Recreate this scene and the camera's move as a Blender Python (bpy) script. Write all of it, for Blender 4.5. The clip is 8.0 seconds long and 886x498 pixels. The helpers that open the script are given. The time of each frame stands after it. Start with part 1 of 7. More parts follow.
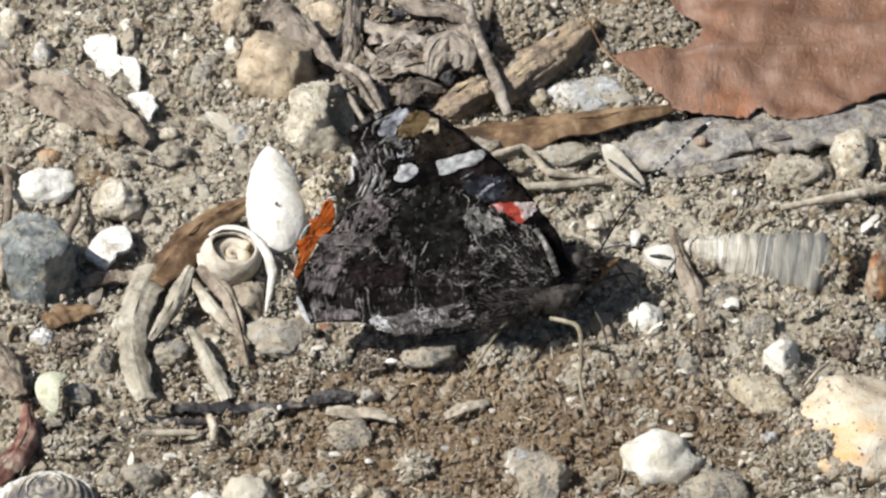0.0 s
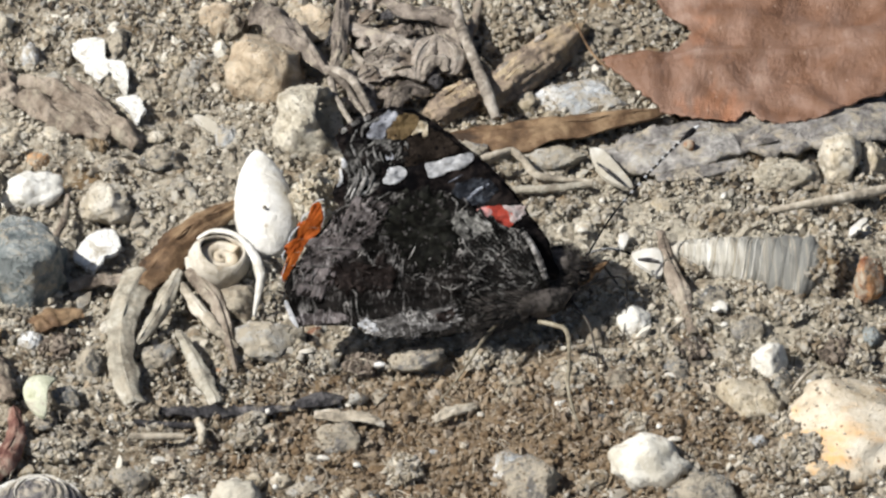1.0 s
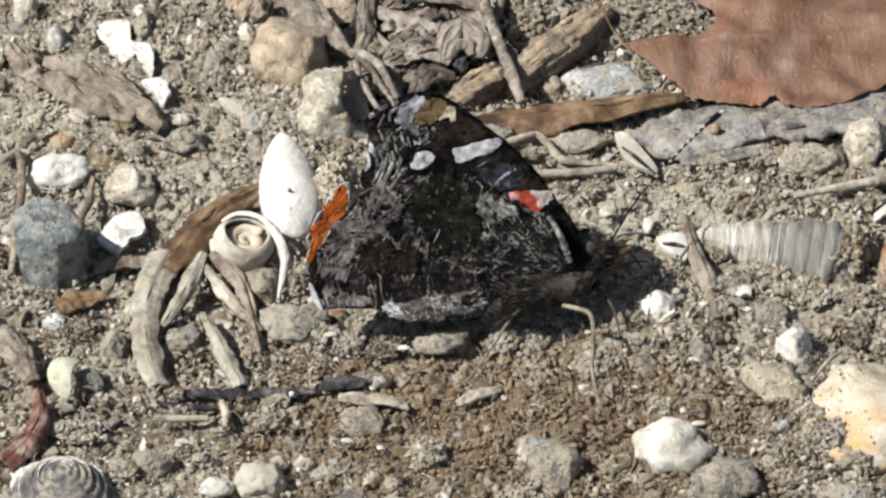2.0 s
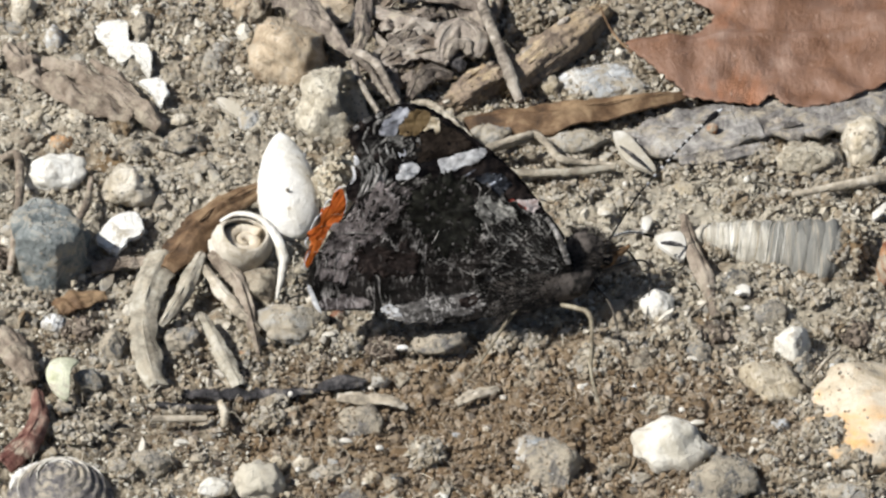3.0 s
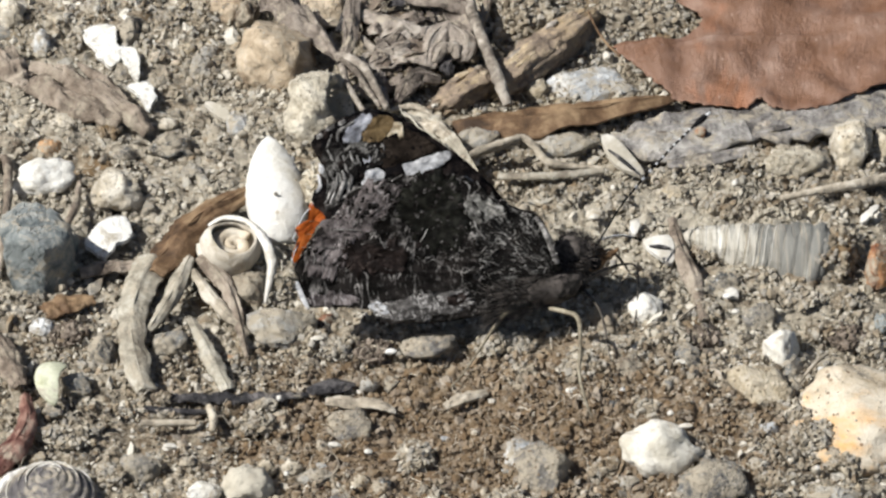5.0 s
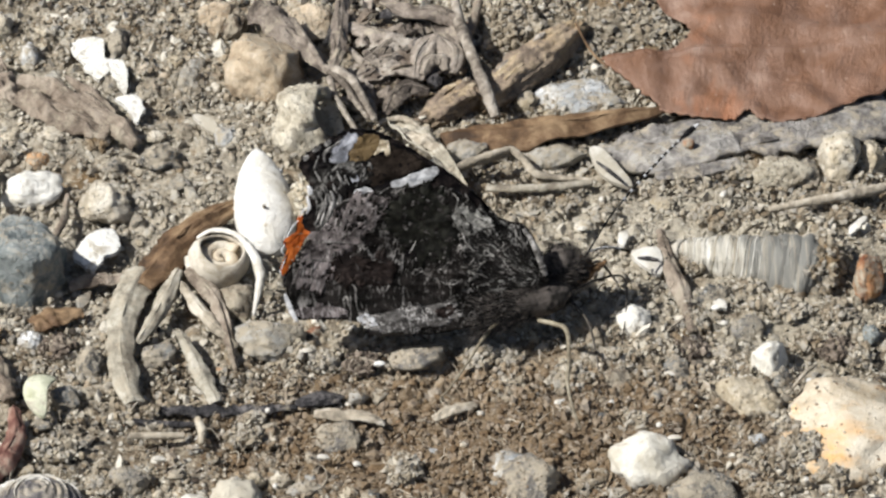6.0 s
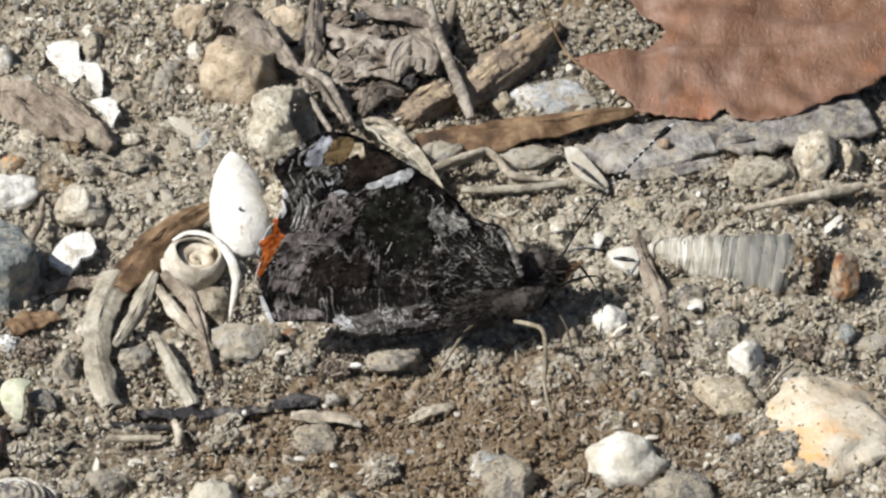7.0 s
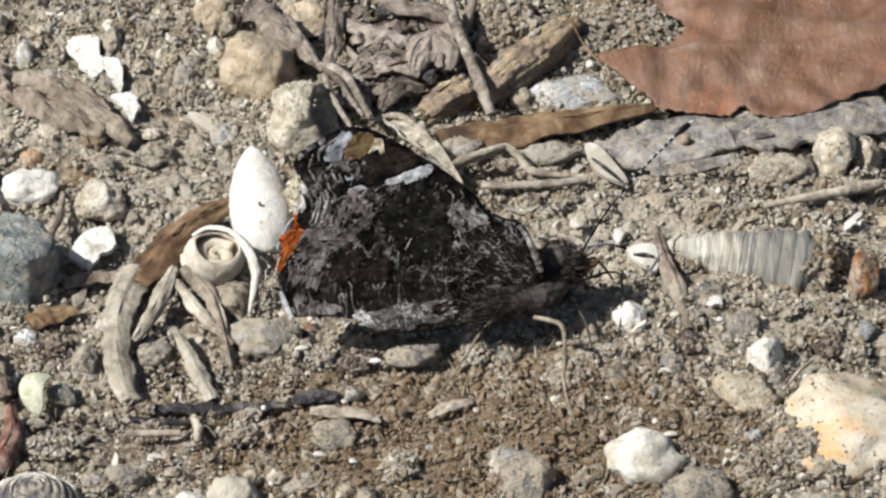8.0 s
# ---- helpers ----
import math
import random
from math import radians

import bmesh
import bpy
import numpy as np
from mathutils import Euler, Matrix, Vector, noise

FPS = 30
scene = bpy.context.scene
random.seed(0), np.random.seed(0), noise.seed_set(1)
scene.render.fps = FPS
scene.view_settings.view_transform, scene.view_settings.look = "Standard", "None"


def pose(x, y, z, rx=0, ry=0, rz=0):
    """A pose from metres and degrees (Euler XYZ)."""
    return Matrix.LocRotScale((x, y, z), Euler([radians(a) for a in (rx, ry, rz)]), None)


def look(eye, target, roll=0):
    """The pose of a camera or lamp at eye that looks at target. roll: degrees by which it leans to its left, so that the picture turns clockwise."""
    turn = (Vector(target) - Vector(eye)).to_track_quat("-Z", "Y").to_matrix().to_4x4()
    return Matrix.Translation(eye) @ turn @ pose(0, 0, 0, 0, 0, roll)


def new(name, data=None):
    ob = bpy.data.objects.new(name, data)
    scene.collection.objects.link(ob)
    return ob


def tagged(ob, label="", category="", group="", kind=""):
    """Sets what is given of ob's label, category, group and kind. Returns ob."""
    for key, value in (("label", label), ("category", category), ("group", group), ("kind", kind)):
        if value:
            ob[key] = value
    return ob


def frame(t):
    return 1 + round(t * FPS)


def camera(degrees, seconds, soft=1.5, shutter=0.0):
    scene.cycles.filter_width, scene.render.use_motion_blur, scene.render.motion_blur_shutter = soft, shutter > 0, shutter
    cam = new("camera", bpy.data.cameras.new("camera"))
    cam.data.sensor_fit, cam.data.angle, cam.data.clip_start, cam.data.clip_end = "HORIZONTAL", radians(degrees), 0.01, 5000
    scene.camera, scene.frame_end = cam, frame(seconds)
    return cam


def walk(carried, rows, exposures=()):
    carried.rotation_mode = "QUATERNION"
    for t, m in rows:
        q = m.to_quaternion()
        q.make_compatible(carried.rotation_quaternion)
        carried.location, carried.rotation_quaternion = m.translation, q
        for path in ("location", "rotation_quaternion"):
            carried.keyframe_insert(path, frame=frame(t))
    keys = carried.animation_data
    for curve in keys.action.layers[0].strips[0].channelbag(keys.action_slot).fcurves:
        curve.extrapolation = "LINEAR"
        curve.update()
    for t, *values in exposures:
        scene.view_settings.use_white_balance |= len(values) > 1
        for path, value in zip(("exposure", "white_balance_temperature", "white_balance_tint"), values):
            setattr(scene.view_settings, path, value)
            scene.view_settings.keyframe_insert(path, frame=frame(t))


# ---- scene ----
# The world's unit is the metre; small parts are written in millimetres and scaled by MM.
MM = 0.001
EYE = (0.0000, -0.5722, 0.4802)
cam = camera(8.0, 8.0, soft=2.5)
PATH = [
    (0, look(EYE, (-0.00013, 0.00084, 0), -0.131)),
    (0.5, look(EYE, (-0.00023, 0.00128, 0), 0.009)),
    (1, look(EYE, (0.00127, 0.00147, 0), -0.039)),
    (1.5, look(EYE, (0.00000, 0.00000, 0), 0.000)),
    (2, look(EYE, (-0.00163, -0.00157, 0), -0.006)),
    (2.2, look(EYE, (-0.00150, -0.00160, 0), -0.030)),
    (3.3, look(EYE, (-0.00200, -0.00168, 0), -0.180)),
    (3.5, look(EYE, (-0.00239, -0.00226, 0), -0.213)),
    (4, look(EYE, (-0.00202, -0.00264, 0), -0.189)),
    (4.5, look(EYE, (-0.00207, -0.00236, 0), -0.177)),
    (5, look(EYE, (-0.00007, -0.00095, 0), -0.113)),
    (5.2, look(EYE, (0.00150, 0.00004, 0), -0.165)),
    (6.3, look(EYE, (0.00130, 0.00130, 0), -0.125)),
    (6.5, look(EYE, (0.00156, 0.00132, 0), -0.118)),
    (7, look(EYE, (0.00415, 0.00148, 0), -0.245)),
    (7.5, look(EYE, (0.00331, 0.00110, 0), -0.310)),
    (8, look(EYE, (0.00183, 0.00070, 0), -0.246)),
]
walk(cam, PATH, [(0, 0.455), (0.5, 0.45), (1, 0.42), (1.5, 0.385), (5, 0.385), (7.5, 0.37), (8, 0.355)])

# ---- light ----
SUN_BACK, SUN_UP = radians(-14), radians(49)
SUN_WAY = Vector((-math.cos(SUN_BACK) * math.cos(SUN_UP), math.sin(SUN_BACK) * math.cos(SUN_UP), math.sin(SUN_UP)))
world = bpy.data.worlds.new("sky")
world.use_nodes = True
scene.world = world
sky = world.node_tree.nodes.new("ShaderNodeTexSky")
sky.sky_type, sky.sun_disc, sky.dust_density = "NISHITA", False, 2.2
sky.sun_elevation, sky.sun_rotation = SUN_UP, math.atan2(SUN_WAY.x, SUN_WAY.y)
back = world.node_tree.nodes["Background"]
back.inputs["Strength"].default_value = 0.052
world.node_tree.links.new(sky.outputs[0], back.inputs["Color"])
sun_data = bpy.data.lights.new("sun", "SUN")
sun_data.energy, sun_data.angle, sun_data.color = 4.95, radians(0.53), (1.0, 0.993, 0.955)
sun = new("sun", sun_data)
sun.matrix_world = look(SUN_WAY, (0, 0, 0))


# ---- materials ----
def material(name, colours, grain=900, rough=0.85, bump=0.4, bump_grain=None, vary=0.0, island=False, contrast=(0.40, 0.60),
             specks=None, spec=0.3, stain=None, stretch=None, through_light=0.0, dust=0.0, damp=()):
    """Mottled surface: colours spread along a two-scale noise; grain is in features per metre."""
    m = bpy.data.materials.new(name)
    m.use_nodes = True
    t = m.node_tree
    n, link = t.nodes, t.links.new
    bsdf = n["Principled BSDF"]
    co = n.new("ShaderNodeTexCoord")
    place = co.outputs["Object"]
    if stretch:
        mp = n.new("ShaderNodeMapping")
        mp.inputs["Scale"].default_value = stretch
        link(place, mp.inputs["Vector"])
        place = mp.outputs["Vector"]
    info = n.new("ShaderNodeObjectInfo")
    shift = n.new("ShaderNodeVectorMath")
    shift.operation = "MULTIPLY_ADD"
    link(place, shift.inputs[0])
    shift.inputs[1].default_value = (1, 1, 1)
    link(info.outputs["Random"], shift.inputs[2])
    place = shift.outputs[0]

    def noise_node(scale, detail=7.0, roughness=0.68, warp=0.4):
        x = n.new("ShaderNodeTexNoise")
        x.inputs["Scale"].default_value, x.inputs["Detail"].default_value = scale, detail
        x.inputs["Roughness"].default_value, x.inputs["Distortion"].default_value = roughness, warp
        link(place, x.inputs["Vector"])
        return x.outputs["Fac"]

    def maths(op, a, b):
        x = n.new("ShaderNodeMath")
        x.operation = op
        for i, v in enumerate((a, b)):
            if isinstance(v, (int, float)):
                x.inputs[i].default_value = v
            else:
                link(v, x.inputs[i])
        return x.outputs[0]

    fine, broad = noise_node(grain), noise_node(grain * 0.22, 3.0)
    value = maths("ADD", maths("MULTIPLY", fine, 0.6), maths("MULTIPLY", broad, 0.4))
    if island or vary:
        if island:
            geo = n.new("ShaderNodeNewGeometry")
            rnd = geo.outputs["Random Per Island"]
        else:
            rnd = info.outputs["Random"]
        value = maths("ADD", value, maths("MULTIPLY", maths("SUBTRACT", rnd, 0.5), vary))
    ramp = n.new("ShaderNodeValToRGB")
    lo, hi = contrast
    steps = ramp.color_ramp.elements
    while len(steps) < len(colours):
        steps.new(0.5)
    for i, c in enumerate(colours):
        steps[i].position = lo + (hi - lo) * i / max(1, len(colours) - 1)
        steps[i].color = (*c, 1)
    link(value, ramp.inputs["Fac"])
    colour = ramp.outputs["Color"]

    def mix(fac, a, b):
        x = n.new("ShaderNodeMix")
        x.data_type = "RGBA"
        link(fac, x.inputs["Factor"])
        link(a, x.inputs["A"])
        x.inputs["B"].default_value = (*b, 1)
        return x.outputs["Result"]

    for c, x0, y0, rx, ry, amount in damp:
        spot = n.new("ShaderNodeMapping")
        spot.inputs["Location"].default_value = (-x0 / rx, -y0 / ry, 0)
        spot.inputs["Scale"].default_value = (1 / (rx * MM), 1 / (ry * MM), 0)
        link(co.outputs["Object"], spot.inputs["Vector"])
        far = n.new("ShaderNodeVectorMath")
        far.operation = "LENGTH"
        link(spot.outputs[0], far.inputs[0])
        r = n.new("ShaderNodeMapRange")
        r.inputs["From Min"].default_value, r.inputs["From Max"].default_value = 1.25, 0.75
        link(maths("ADD", far.outputs["Value"], maths("MULTIPLY", maths("SUBTRACT", noise_node(130, 5.0), 0.5), 3.0)), r.inputs["Value"])
        colour = mix(maths("MULTIPLY", r.outputs[0], amount), colour, c)
    if stain:
        c, size, edge = stain
        r = n.new("ShaderNodeMapRange")
        r.inputs["From Min"].default_value, r.inputs["From Max"].default_value = edge, edge + 0.12
        link(noise_node(size, 4.0), r.inputs["Value"])
        colour = mix(r.outputs[0], colour, c)
    if specks:
        c, size, radius = specks
        v = n.new("ShaderNodeTexVoronoi")
        v.inputs["Scale"].default_value = size
        link(place, v.inputs["Vector"])
        r = n.new("ShaderNodeMapRange")
        r.inputs["From Min"].default_value, r.inputs["From Max"].default_value = radius + 0.08, radius
        link(v.outputs["Distance"], r.inputs["Value"])
        colour = mix(r.outputs[0], colour, c)
    if dust:
        r = n.new("ShaderNodeMapRange")
        r.inputs["From Min"].default_value, r.inputs["From Max"].default_value = 0.66 - dust * 0.3, 0.80 - dust * 0.3
        link(noise_node(420, 8.0, 0.72), r.inputs["Value"])
        colour = mix(r.outputs[0], colour, (0.38, 0.33, 0.255))
    link(colour, bsdf.inputs["Base Color"])
    rr = n.new("ShaderNodeMapRange")
    rr.inputs["To Min"].default_value, rr.inputs["To Max"].default_value = max(0.05, rough - 0.12), min(1.0, rough + 0.12)
    link(fine, rr.inputs["Value"])
    link(rr.outputs[0], bsdf.inputs["Roughness"])
    bsdf.inputs["Specular IOR Level"].default_value = spec
    if bump:
        b = n.new("ShaderNodeBump")
        b.inputs["Strength"].default_value, b.inputs["Distance"].default_value = min(1.0, bump), 0.9 / (bump_grain or grain)
        link(noise_node(bump_grain or grain * 1.6, 6.0, 0.65), b.inputs["Height"])
        link(b.outputs[0], bsdf.inputs["Normal"])
    if through_light:
        tr = n.new("ShaderNodeBsdfTranslucent")
        link(colour, tr.inputs["Color"])
        mx = n.new("ShaderNodeMixShader")
        mx.inputs["Fac"].default_value = through_light
        link(bsdf.outputs[0], mx.inputs[1])
        link(tr.outputs[0], mx.inputs[2])
        link(mx.outputs[0], n["Material Output"].inputs["Surface"])
    return m


GROUND_TINTS = [((0.16, 0.10, 0.05), 6.3, -33.5, 31, 15, 0.66), ((0.47, 0.43, 0.355), -40.0, 11.6, 24, 26, 0.42), ((0.44, 0.40, 0.32), 38.8, -6.1, 17, 14, 0.38), ((0.50, 0.455, 0.37), 26.0, 6.0, 16, 8, 0.5)]
MAT = {
    "soil": material("soil", [(0.095, 0.076, 0.053), (0.25, 0.212, 0.157), (0.44, 0.39, 0.31)], 1100, 0.95, 1.0, 2600, stain=((0.17, 0.115, 0.062), 60, 0.55), damp=GROUND_TINTS),
    "crumb": material("crumb", [(0.05, 0.045, 0.041), (0.19, 0.137, 0.083), (0.35, 0.30, 0.228), (0.24, 0.238, 0.228), (0.42, 0.37, 0.285), (0.30, 0.228, 0.145), (0.45, 0.41, 0.335), (0.64, 0.60, 0.52)], 1700, 0.92, 0.9, 3200,
                      vary=0.9, island=True, contrast=(0.16, 0.84), stain=((0.20, 0.14, 0.08), 45, 0.58), damp=GROUND_TINTS),
    "crust": material("crust", [(0.055, 0.046, 0.037), (0.20, 0.152, 0.10), (0.34, 0.295, 0.225), (0.27, 0.255, 0.23), (0.40, 0.355, 0.275), (0.33, 0.265, 0.18), (0.43, 0.39, 0.315), (0.60, 0.565, 0.49)], 300, 0.95, 0.9, 3200,
                      vary=0.65, island=True, contrast=(0.2, 0.8), stain=((0.21, 0.145, 0.08), 90, 0.60), damp=GROUND_TINTS),
    "cream_crumb": material("cream_crumb", [(0.28, 0.235, 0.165), (0.48, 0.43, 0.335), (0.64, 0.60, 0.51)], 900, 0.95, 0.8, 2600, vary=0.5, island=True, contrast=(0.25, 0.75)),
    "hair": material("root_hair", [(0.13, 0.10, 0.07), (0.36, 0.31, 0.235), (0.58, 0.53, 0.44)], 700, 0.9, 0.2, vary=0.7, island=True, contrast=(0.2, 0.8)),
    "dark_clod": material("dark_clod", [(0.04, 0.032, 0.027), (0.11, 0.085, 0.065), (0.20, 0.16, 0.125), (0.32, 0.27, 0.22)], 1700, 0.95, 0.9, 3200, vary=0.4, island=True, contrast=(0.25, 0.75)),
    "clod": material("clod", [(0.12, 0.096, 0.066), (0.28, 0.23, 0.165), (0.37, 0.325, 0.25), (0.33, 0.305, 0.265), (0.50, 0.45, 0.365)], 260, 0.95, 0.9, 3200, vary=0.35, island=True, contrast=(0.3, 0.7), stain=((0.21, 0.145, 0.08), 90, 0.60), damp=GROUND_TINTS),
    "tan": material("tan_stone", [(0.30, 0.225, 0.15), (0.48, 0.385, 0.275), (0.60, 0.51, 0.40)], 500, 0.88, 0.6, vary=0.2, dust=0.5),
    "grey": material("grey_stone", [(0.15, 0.14, 0.13), (0.27, 0.255, 0.23), (0.42, 0.40, 0.36)], 900, 0.88, 0.8, vary=0.3, dust=0.85, specks=((0.50, 0.49, 0.45), 1100, 0.10)),
    "dark": material("dark_stone", [(0.04, 0.042, 0.045), (0.10, 0.10, 0.10), (0.22, 0.22, 0.21)], 900, 0.75, 0.7, vary=0.2, dust=0.85, specks=((0.40, 0.41, 0.40), 1000, 0.12)),
    "green": material("green_stone", [(0.11, 0.128, 0.13), (0.25, 0.27, 0.265), (0.48, 0.49, 0.46)], 420, 0.7, 0.8, vary=0.1, dust=0.55),
    "white": material("white_stone", [(0.48, 0.44, 0.36), (0.68, 0.65, 0.58), (0.78, 0.765, 0.72)], 420, 0.8, 0.7, 1400, vary=0.2, dust=0.5),
    "shell": material("shell", [(0.40, 0.36, 0.29), (0.56, 0.53, 0.47), (0.66, 0.64, 0.60)], 300, 0.5, 0.3, vary=0.1, spec=0.4, specks=((0.42, 0.36, 0.27), 420, 0.06)),
    "snail": material("snail_shell", [(0.34, 0.29, 0.22), (0.54, 0.49, 0.41), (0.64, 0.60, 0.53)], 420, 0.65, 0.5, 1300, stain=((0.36, 0.29, 0.20), 220, 0.57), dust=0.4),
    "inner": material("shell_inside", [(0.36, 0.29, 0.20), (0.54, 0.46, 0.35), (0.66, 0.60, 0.50)], 400, 0.6, 0.3),
    "cream": material("cream_stone", [(0.34, 0.28, 0.19), (0.52, 0.45, 0.34), (0.66, 0.61, 0.52)], 500, 0.85, 0.7, vary=0.2, dust=0.6),
    "rust": material("rust_stone", [(0.16, 0.06, 0.03), (0.34, 0.16, 0.07), (0.48, 0.28, 0.14)], 500, 0.85, 0.6, vary=0.2, dust=0.7),
    "brown": material("brown_stone", [(0.07, 0.05, 0.034), (0.16, 0.12, 0.085), (0.28, 0.23, 0.17)], 900, 0.88, 0.8, vary=0.2, dust=0.85),
    "pale": material("pale_rock", [(0.40, 0.345, 0.26), (0.63, 0.57, 0.455), (0.75, 0.69, 0.58)], 600, 0.9, 0.9, vary=0.1, specks=((0.30, 0.25, 0.18), 700, 0.06)),
    "blue": material("blue_stone", [(0.20, 0.21, 0.215), (0.40, 0.41, 0.415), (0.66, 0.66, 0.65)], 500, 0.75, 0.6, vary=0.2, dust=0.7),
    "speck": material("speckled_stone", [(0.38, 0.30, 0.20), (0.53, 0.45, 0.34), (0.62, 0.56, 0.46)], 260, 0.85, 0.5, 1500,
                      specks=((0.20, 0.12, 0.07), 620, 0.09), stain=((0.60, 0.36, 0.16), 90, 0.58), dust=0.45),
    "leaf": material("brown_leaf", [(0.085, 0.038, 0.019), (0.165, 0.083, 0.047), (0.205, 0.117, 0.079), (0.28, 0.19, 0.145)], 230, 0.55, 0.5, 1100, spec=0.4,
                     stretch=(1.5, 0.8, 1.0), contrast=(0.34, 0.66), specks=((0.40, 0.29, 0.23), 420, 0.02), stain=((0.30, 0.125, 0.06), 50, 0.56)),
    "red_leaf": material("red_leaf", [(0.10, 0.035, 0.028), (0.24, 0.125, 0.095), (0.38, 0.28, 0.22)], 350, 0.8, 0.8, 900, dust=0.4),
    "bark_leaf": material("tan_leaf", [(0.04, 0.022, 0.011), (0.125, 0.073, 0.038), (0.26, 0.175, 0.10)], 300, 0.7, 0.4, 900),
    "dead_leaf": material("dead_leaf", [(0.09, 0.068, 0.052), (0.23, 0.182, 0.14), (0.40, 0.335, 0.27)], 350, 0.85, 0.9, 1000, dust=0.5),
    "pale_leaf": material("pale_leaf", [(0.17, 0.145, 0.11), (0.33, 0.30, 0.24), (0.49, 0.455, 0.385)], 500, 0.85, 0.5, 1100, dust=0.5),
    "stem": material("dry_stem", [(0.17, 0.145, 0.11), (0.37, 0.32, 0.25), (0.56, 0.51, 0.43)], 500, 0.85, 0.5, 1200, dust=0.5),
    "charcoal": material("charred_wood", [(0.012, 0.011, 0.012), (0.04, 0.037, 0.039), (0.17, 0.155, 0.15)], 700, 0.5, 0.9, 1300, dust=0.3),
    "wood": material("grey_wood", [(0.09, 0.08, 0.074), (0.20, 0.183, 0.17), (0.29, 0.27, 0.25), (0.44, 0.415, 0.38)], 620, 0.95, 1.0, 1500, dust=0.58),
    "chunk": material("wood_chunk", [(0.11, 0.08, 0.06), (0.26, 0.20, 0.15), (0.42, 0.325, 0.225), (0.62, 0.50, 0.33)], 620, 0.95, 1.0, 1500, contrast=(0.36, 0.66), stain=((0.46, 0.34, 0.20), 120, 0.53)),
    "pale_wood": material("pale_rotten_wood", [(0.30, 0.22, 0.13), (0.50, 0.395, 0.26), (0.64, 0.54, 0.40)], 700, 0.95, 1.0, 1600),
    "husk": material("dry_husk", [(0.06, 0.048, 0.04), (0.18, 0.148, 0.122), (0.30, 0.255, 0.215), (0.48, 0.43, 0.37)], 520, 0.9, 0.8, 1500, vary=0.25, dust=0.45, contrast=(0.34, 0.66)),
    "grey_stem": material("grey_stem", [(0.09, 0.073, 0.058), (0.24, 0.205, 0.168), (0.42, 0.375, 0.32)], 600, 0.88, 0.6, 1400),
    "green_shell": material("green_shell", [(0.27, 0.27, 0.17), (0.45, 0.455, 0.31), (0.60, 0.60, 0.46)], 420, 0.55, 0.4, spec=0.4, dust=0.3),
    "blue_sheen": material("blue_sheen_scales", [(0.004, 0.005, 0.008), (0.018, 0.021, 0.029), (0.10, 0.115, 0.135)], 900, 0.5, 0.4, contrast=(0.42, 0.66)),
    "spiral": material("dark_shell", [(0.045, 0.04, 0.042), (0.13, 0.12, 0.12), (0.42, 0.40, 0.38)], 420, 0.6, 0.6, spec=0.4, contrast=(0.36, 0.74), dust=0.65),
    "turret": material("turret_shell", [(0.30, 0.265, 0.21), (0.56, 0.525, 0.45), (0.76, 0.735, 0.67)], 420, 0.75, 0.7, 1300, stretch=(4.0, 0.3, 0.3), dust=0.4, damp=[((0.17, 0.168, 0.155), 15.5, -0.5, 7.0, 14.0, 0.9)]),
    "fur": material("fur", [(0.005, 0.004, 0.0035), (0.013, 0.011, 0.009), (0.10, 0.085, 0.075)], 800, 0.9, 0.3, vary=0.5, island=True),
    "head": material("head_fur", [(0.03, 0.018, 0.01), (0.10, 0.056, 0.026), (0.26, 0.16, 0.085)], 900, 0.9, 0.4),
    "leg": material("leg", [(0.11, 0.09, 0.062), (0.20, 0.17, 0.12), (0.32, 0.285, 0.215)], 900, 0.6, 0.2),
    "dark_leg": material("dark_leg", [(0.02, 0.015, 0.012), (0.06, 0.05, 0.04), (0.14, 0.12, 0.10)], 900, 0.6, 0.2),
    "black": material("black_scales", [(0.002, 0.002, 0.002), (0.006, 0.0055, 0.006), (0.02, 0.019, 0.021)], 1500, 0.6, 0.3, 4000, spec=0.06),
    "wing": material("forewing_scales", [(0.0015, 0.0015, 0.002), (0.005, 0.0042, 0.0045), (0.026, 0.020, 0.018)], 700, 0.6, 0.4, 3000, spec=0.05, through_light=0.03),
    "white_mark": material("white_scales", [(0.34, 0.34, 0.35), (0.66, 0.66, 0.67), (0.80, 0.80, 0.81)], 1300, 0.7, 0.2, through_light=0.3),
    "red_mark": material("red_scales", [(0.50, 0.07, 0.05), (0.68, 0.10, 0.06), (0.75, 0.20, 0.16)], 900, 0.65, 0.3, through_light=0.3),
    "orange_mark": material("orange_scales", [(0.36, 0.07, 0.01), (0.52, 0.12, 0.015), (0.60, 0.17, 0.03)], 700, 0.65, 0.3, through_light=0.3),
    "buff_mark": material("buff_scales", [(0.055, 0.034, 0.014), (0.115, 0.075, 0.031), (0.19, 0.13, 0.06)], 420, 0.6, 0.4, contrast=(0.36, 0.64)),
    "lilac_mark": material("lilac_scales", [(0.10, 0.10, 0.11), (0.25, 0.255, 0.285), (0.42, 0.43, 0.47)], 560, 0.5, 0.4, contrast=(0.36, 0.60)),
    "grey_mark": material("grey_scales", [(0.012, 0.011, 0.010), (0.17, 0.162, 0.154), (0.46, 0.44, 0.42)], 1200, 0.6, 0.5),
    "pink_mark": material("pink_scales", [(0.40, 0.16, 0.15), (0.60, 0.30, 0.28), (0.66, 0.45, 0.43)], 1200, 0.65, 0.3),
    "umber_mark": material("umber_scales", [(0.005, 0.0035, 0.003), (0.010, 0.0065, 0.0055), (0.045, 0.033, 0.029)], 900, 0.6, 0.4, spec=0.1),
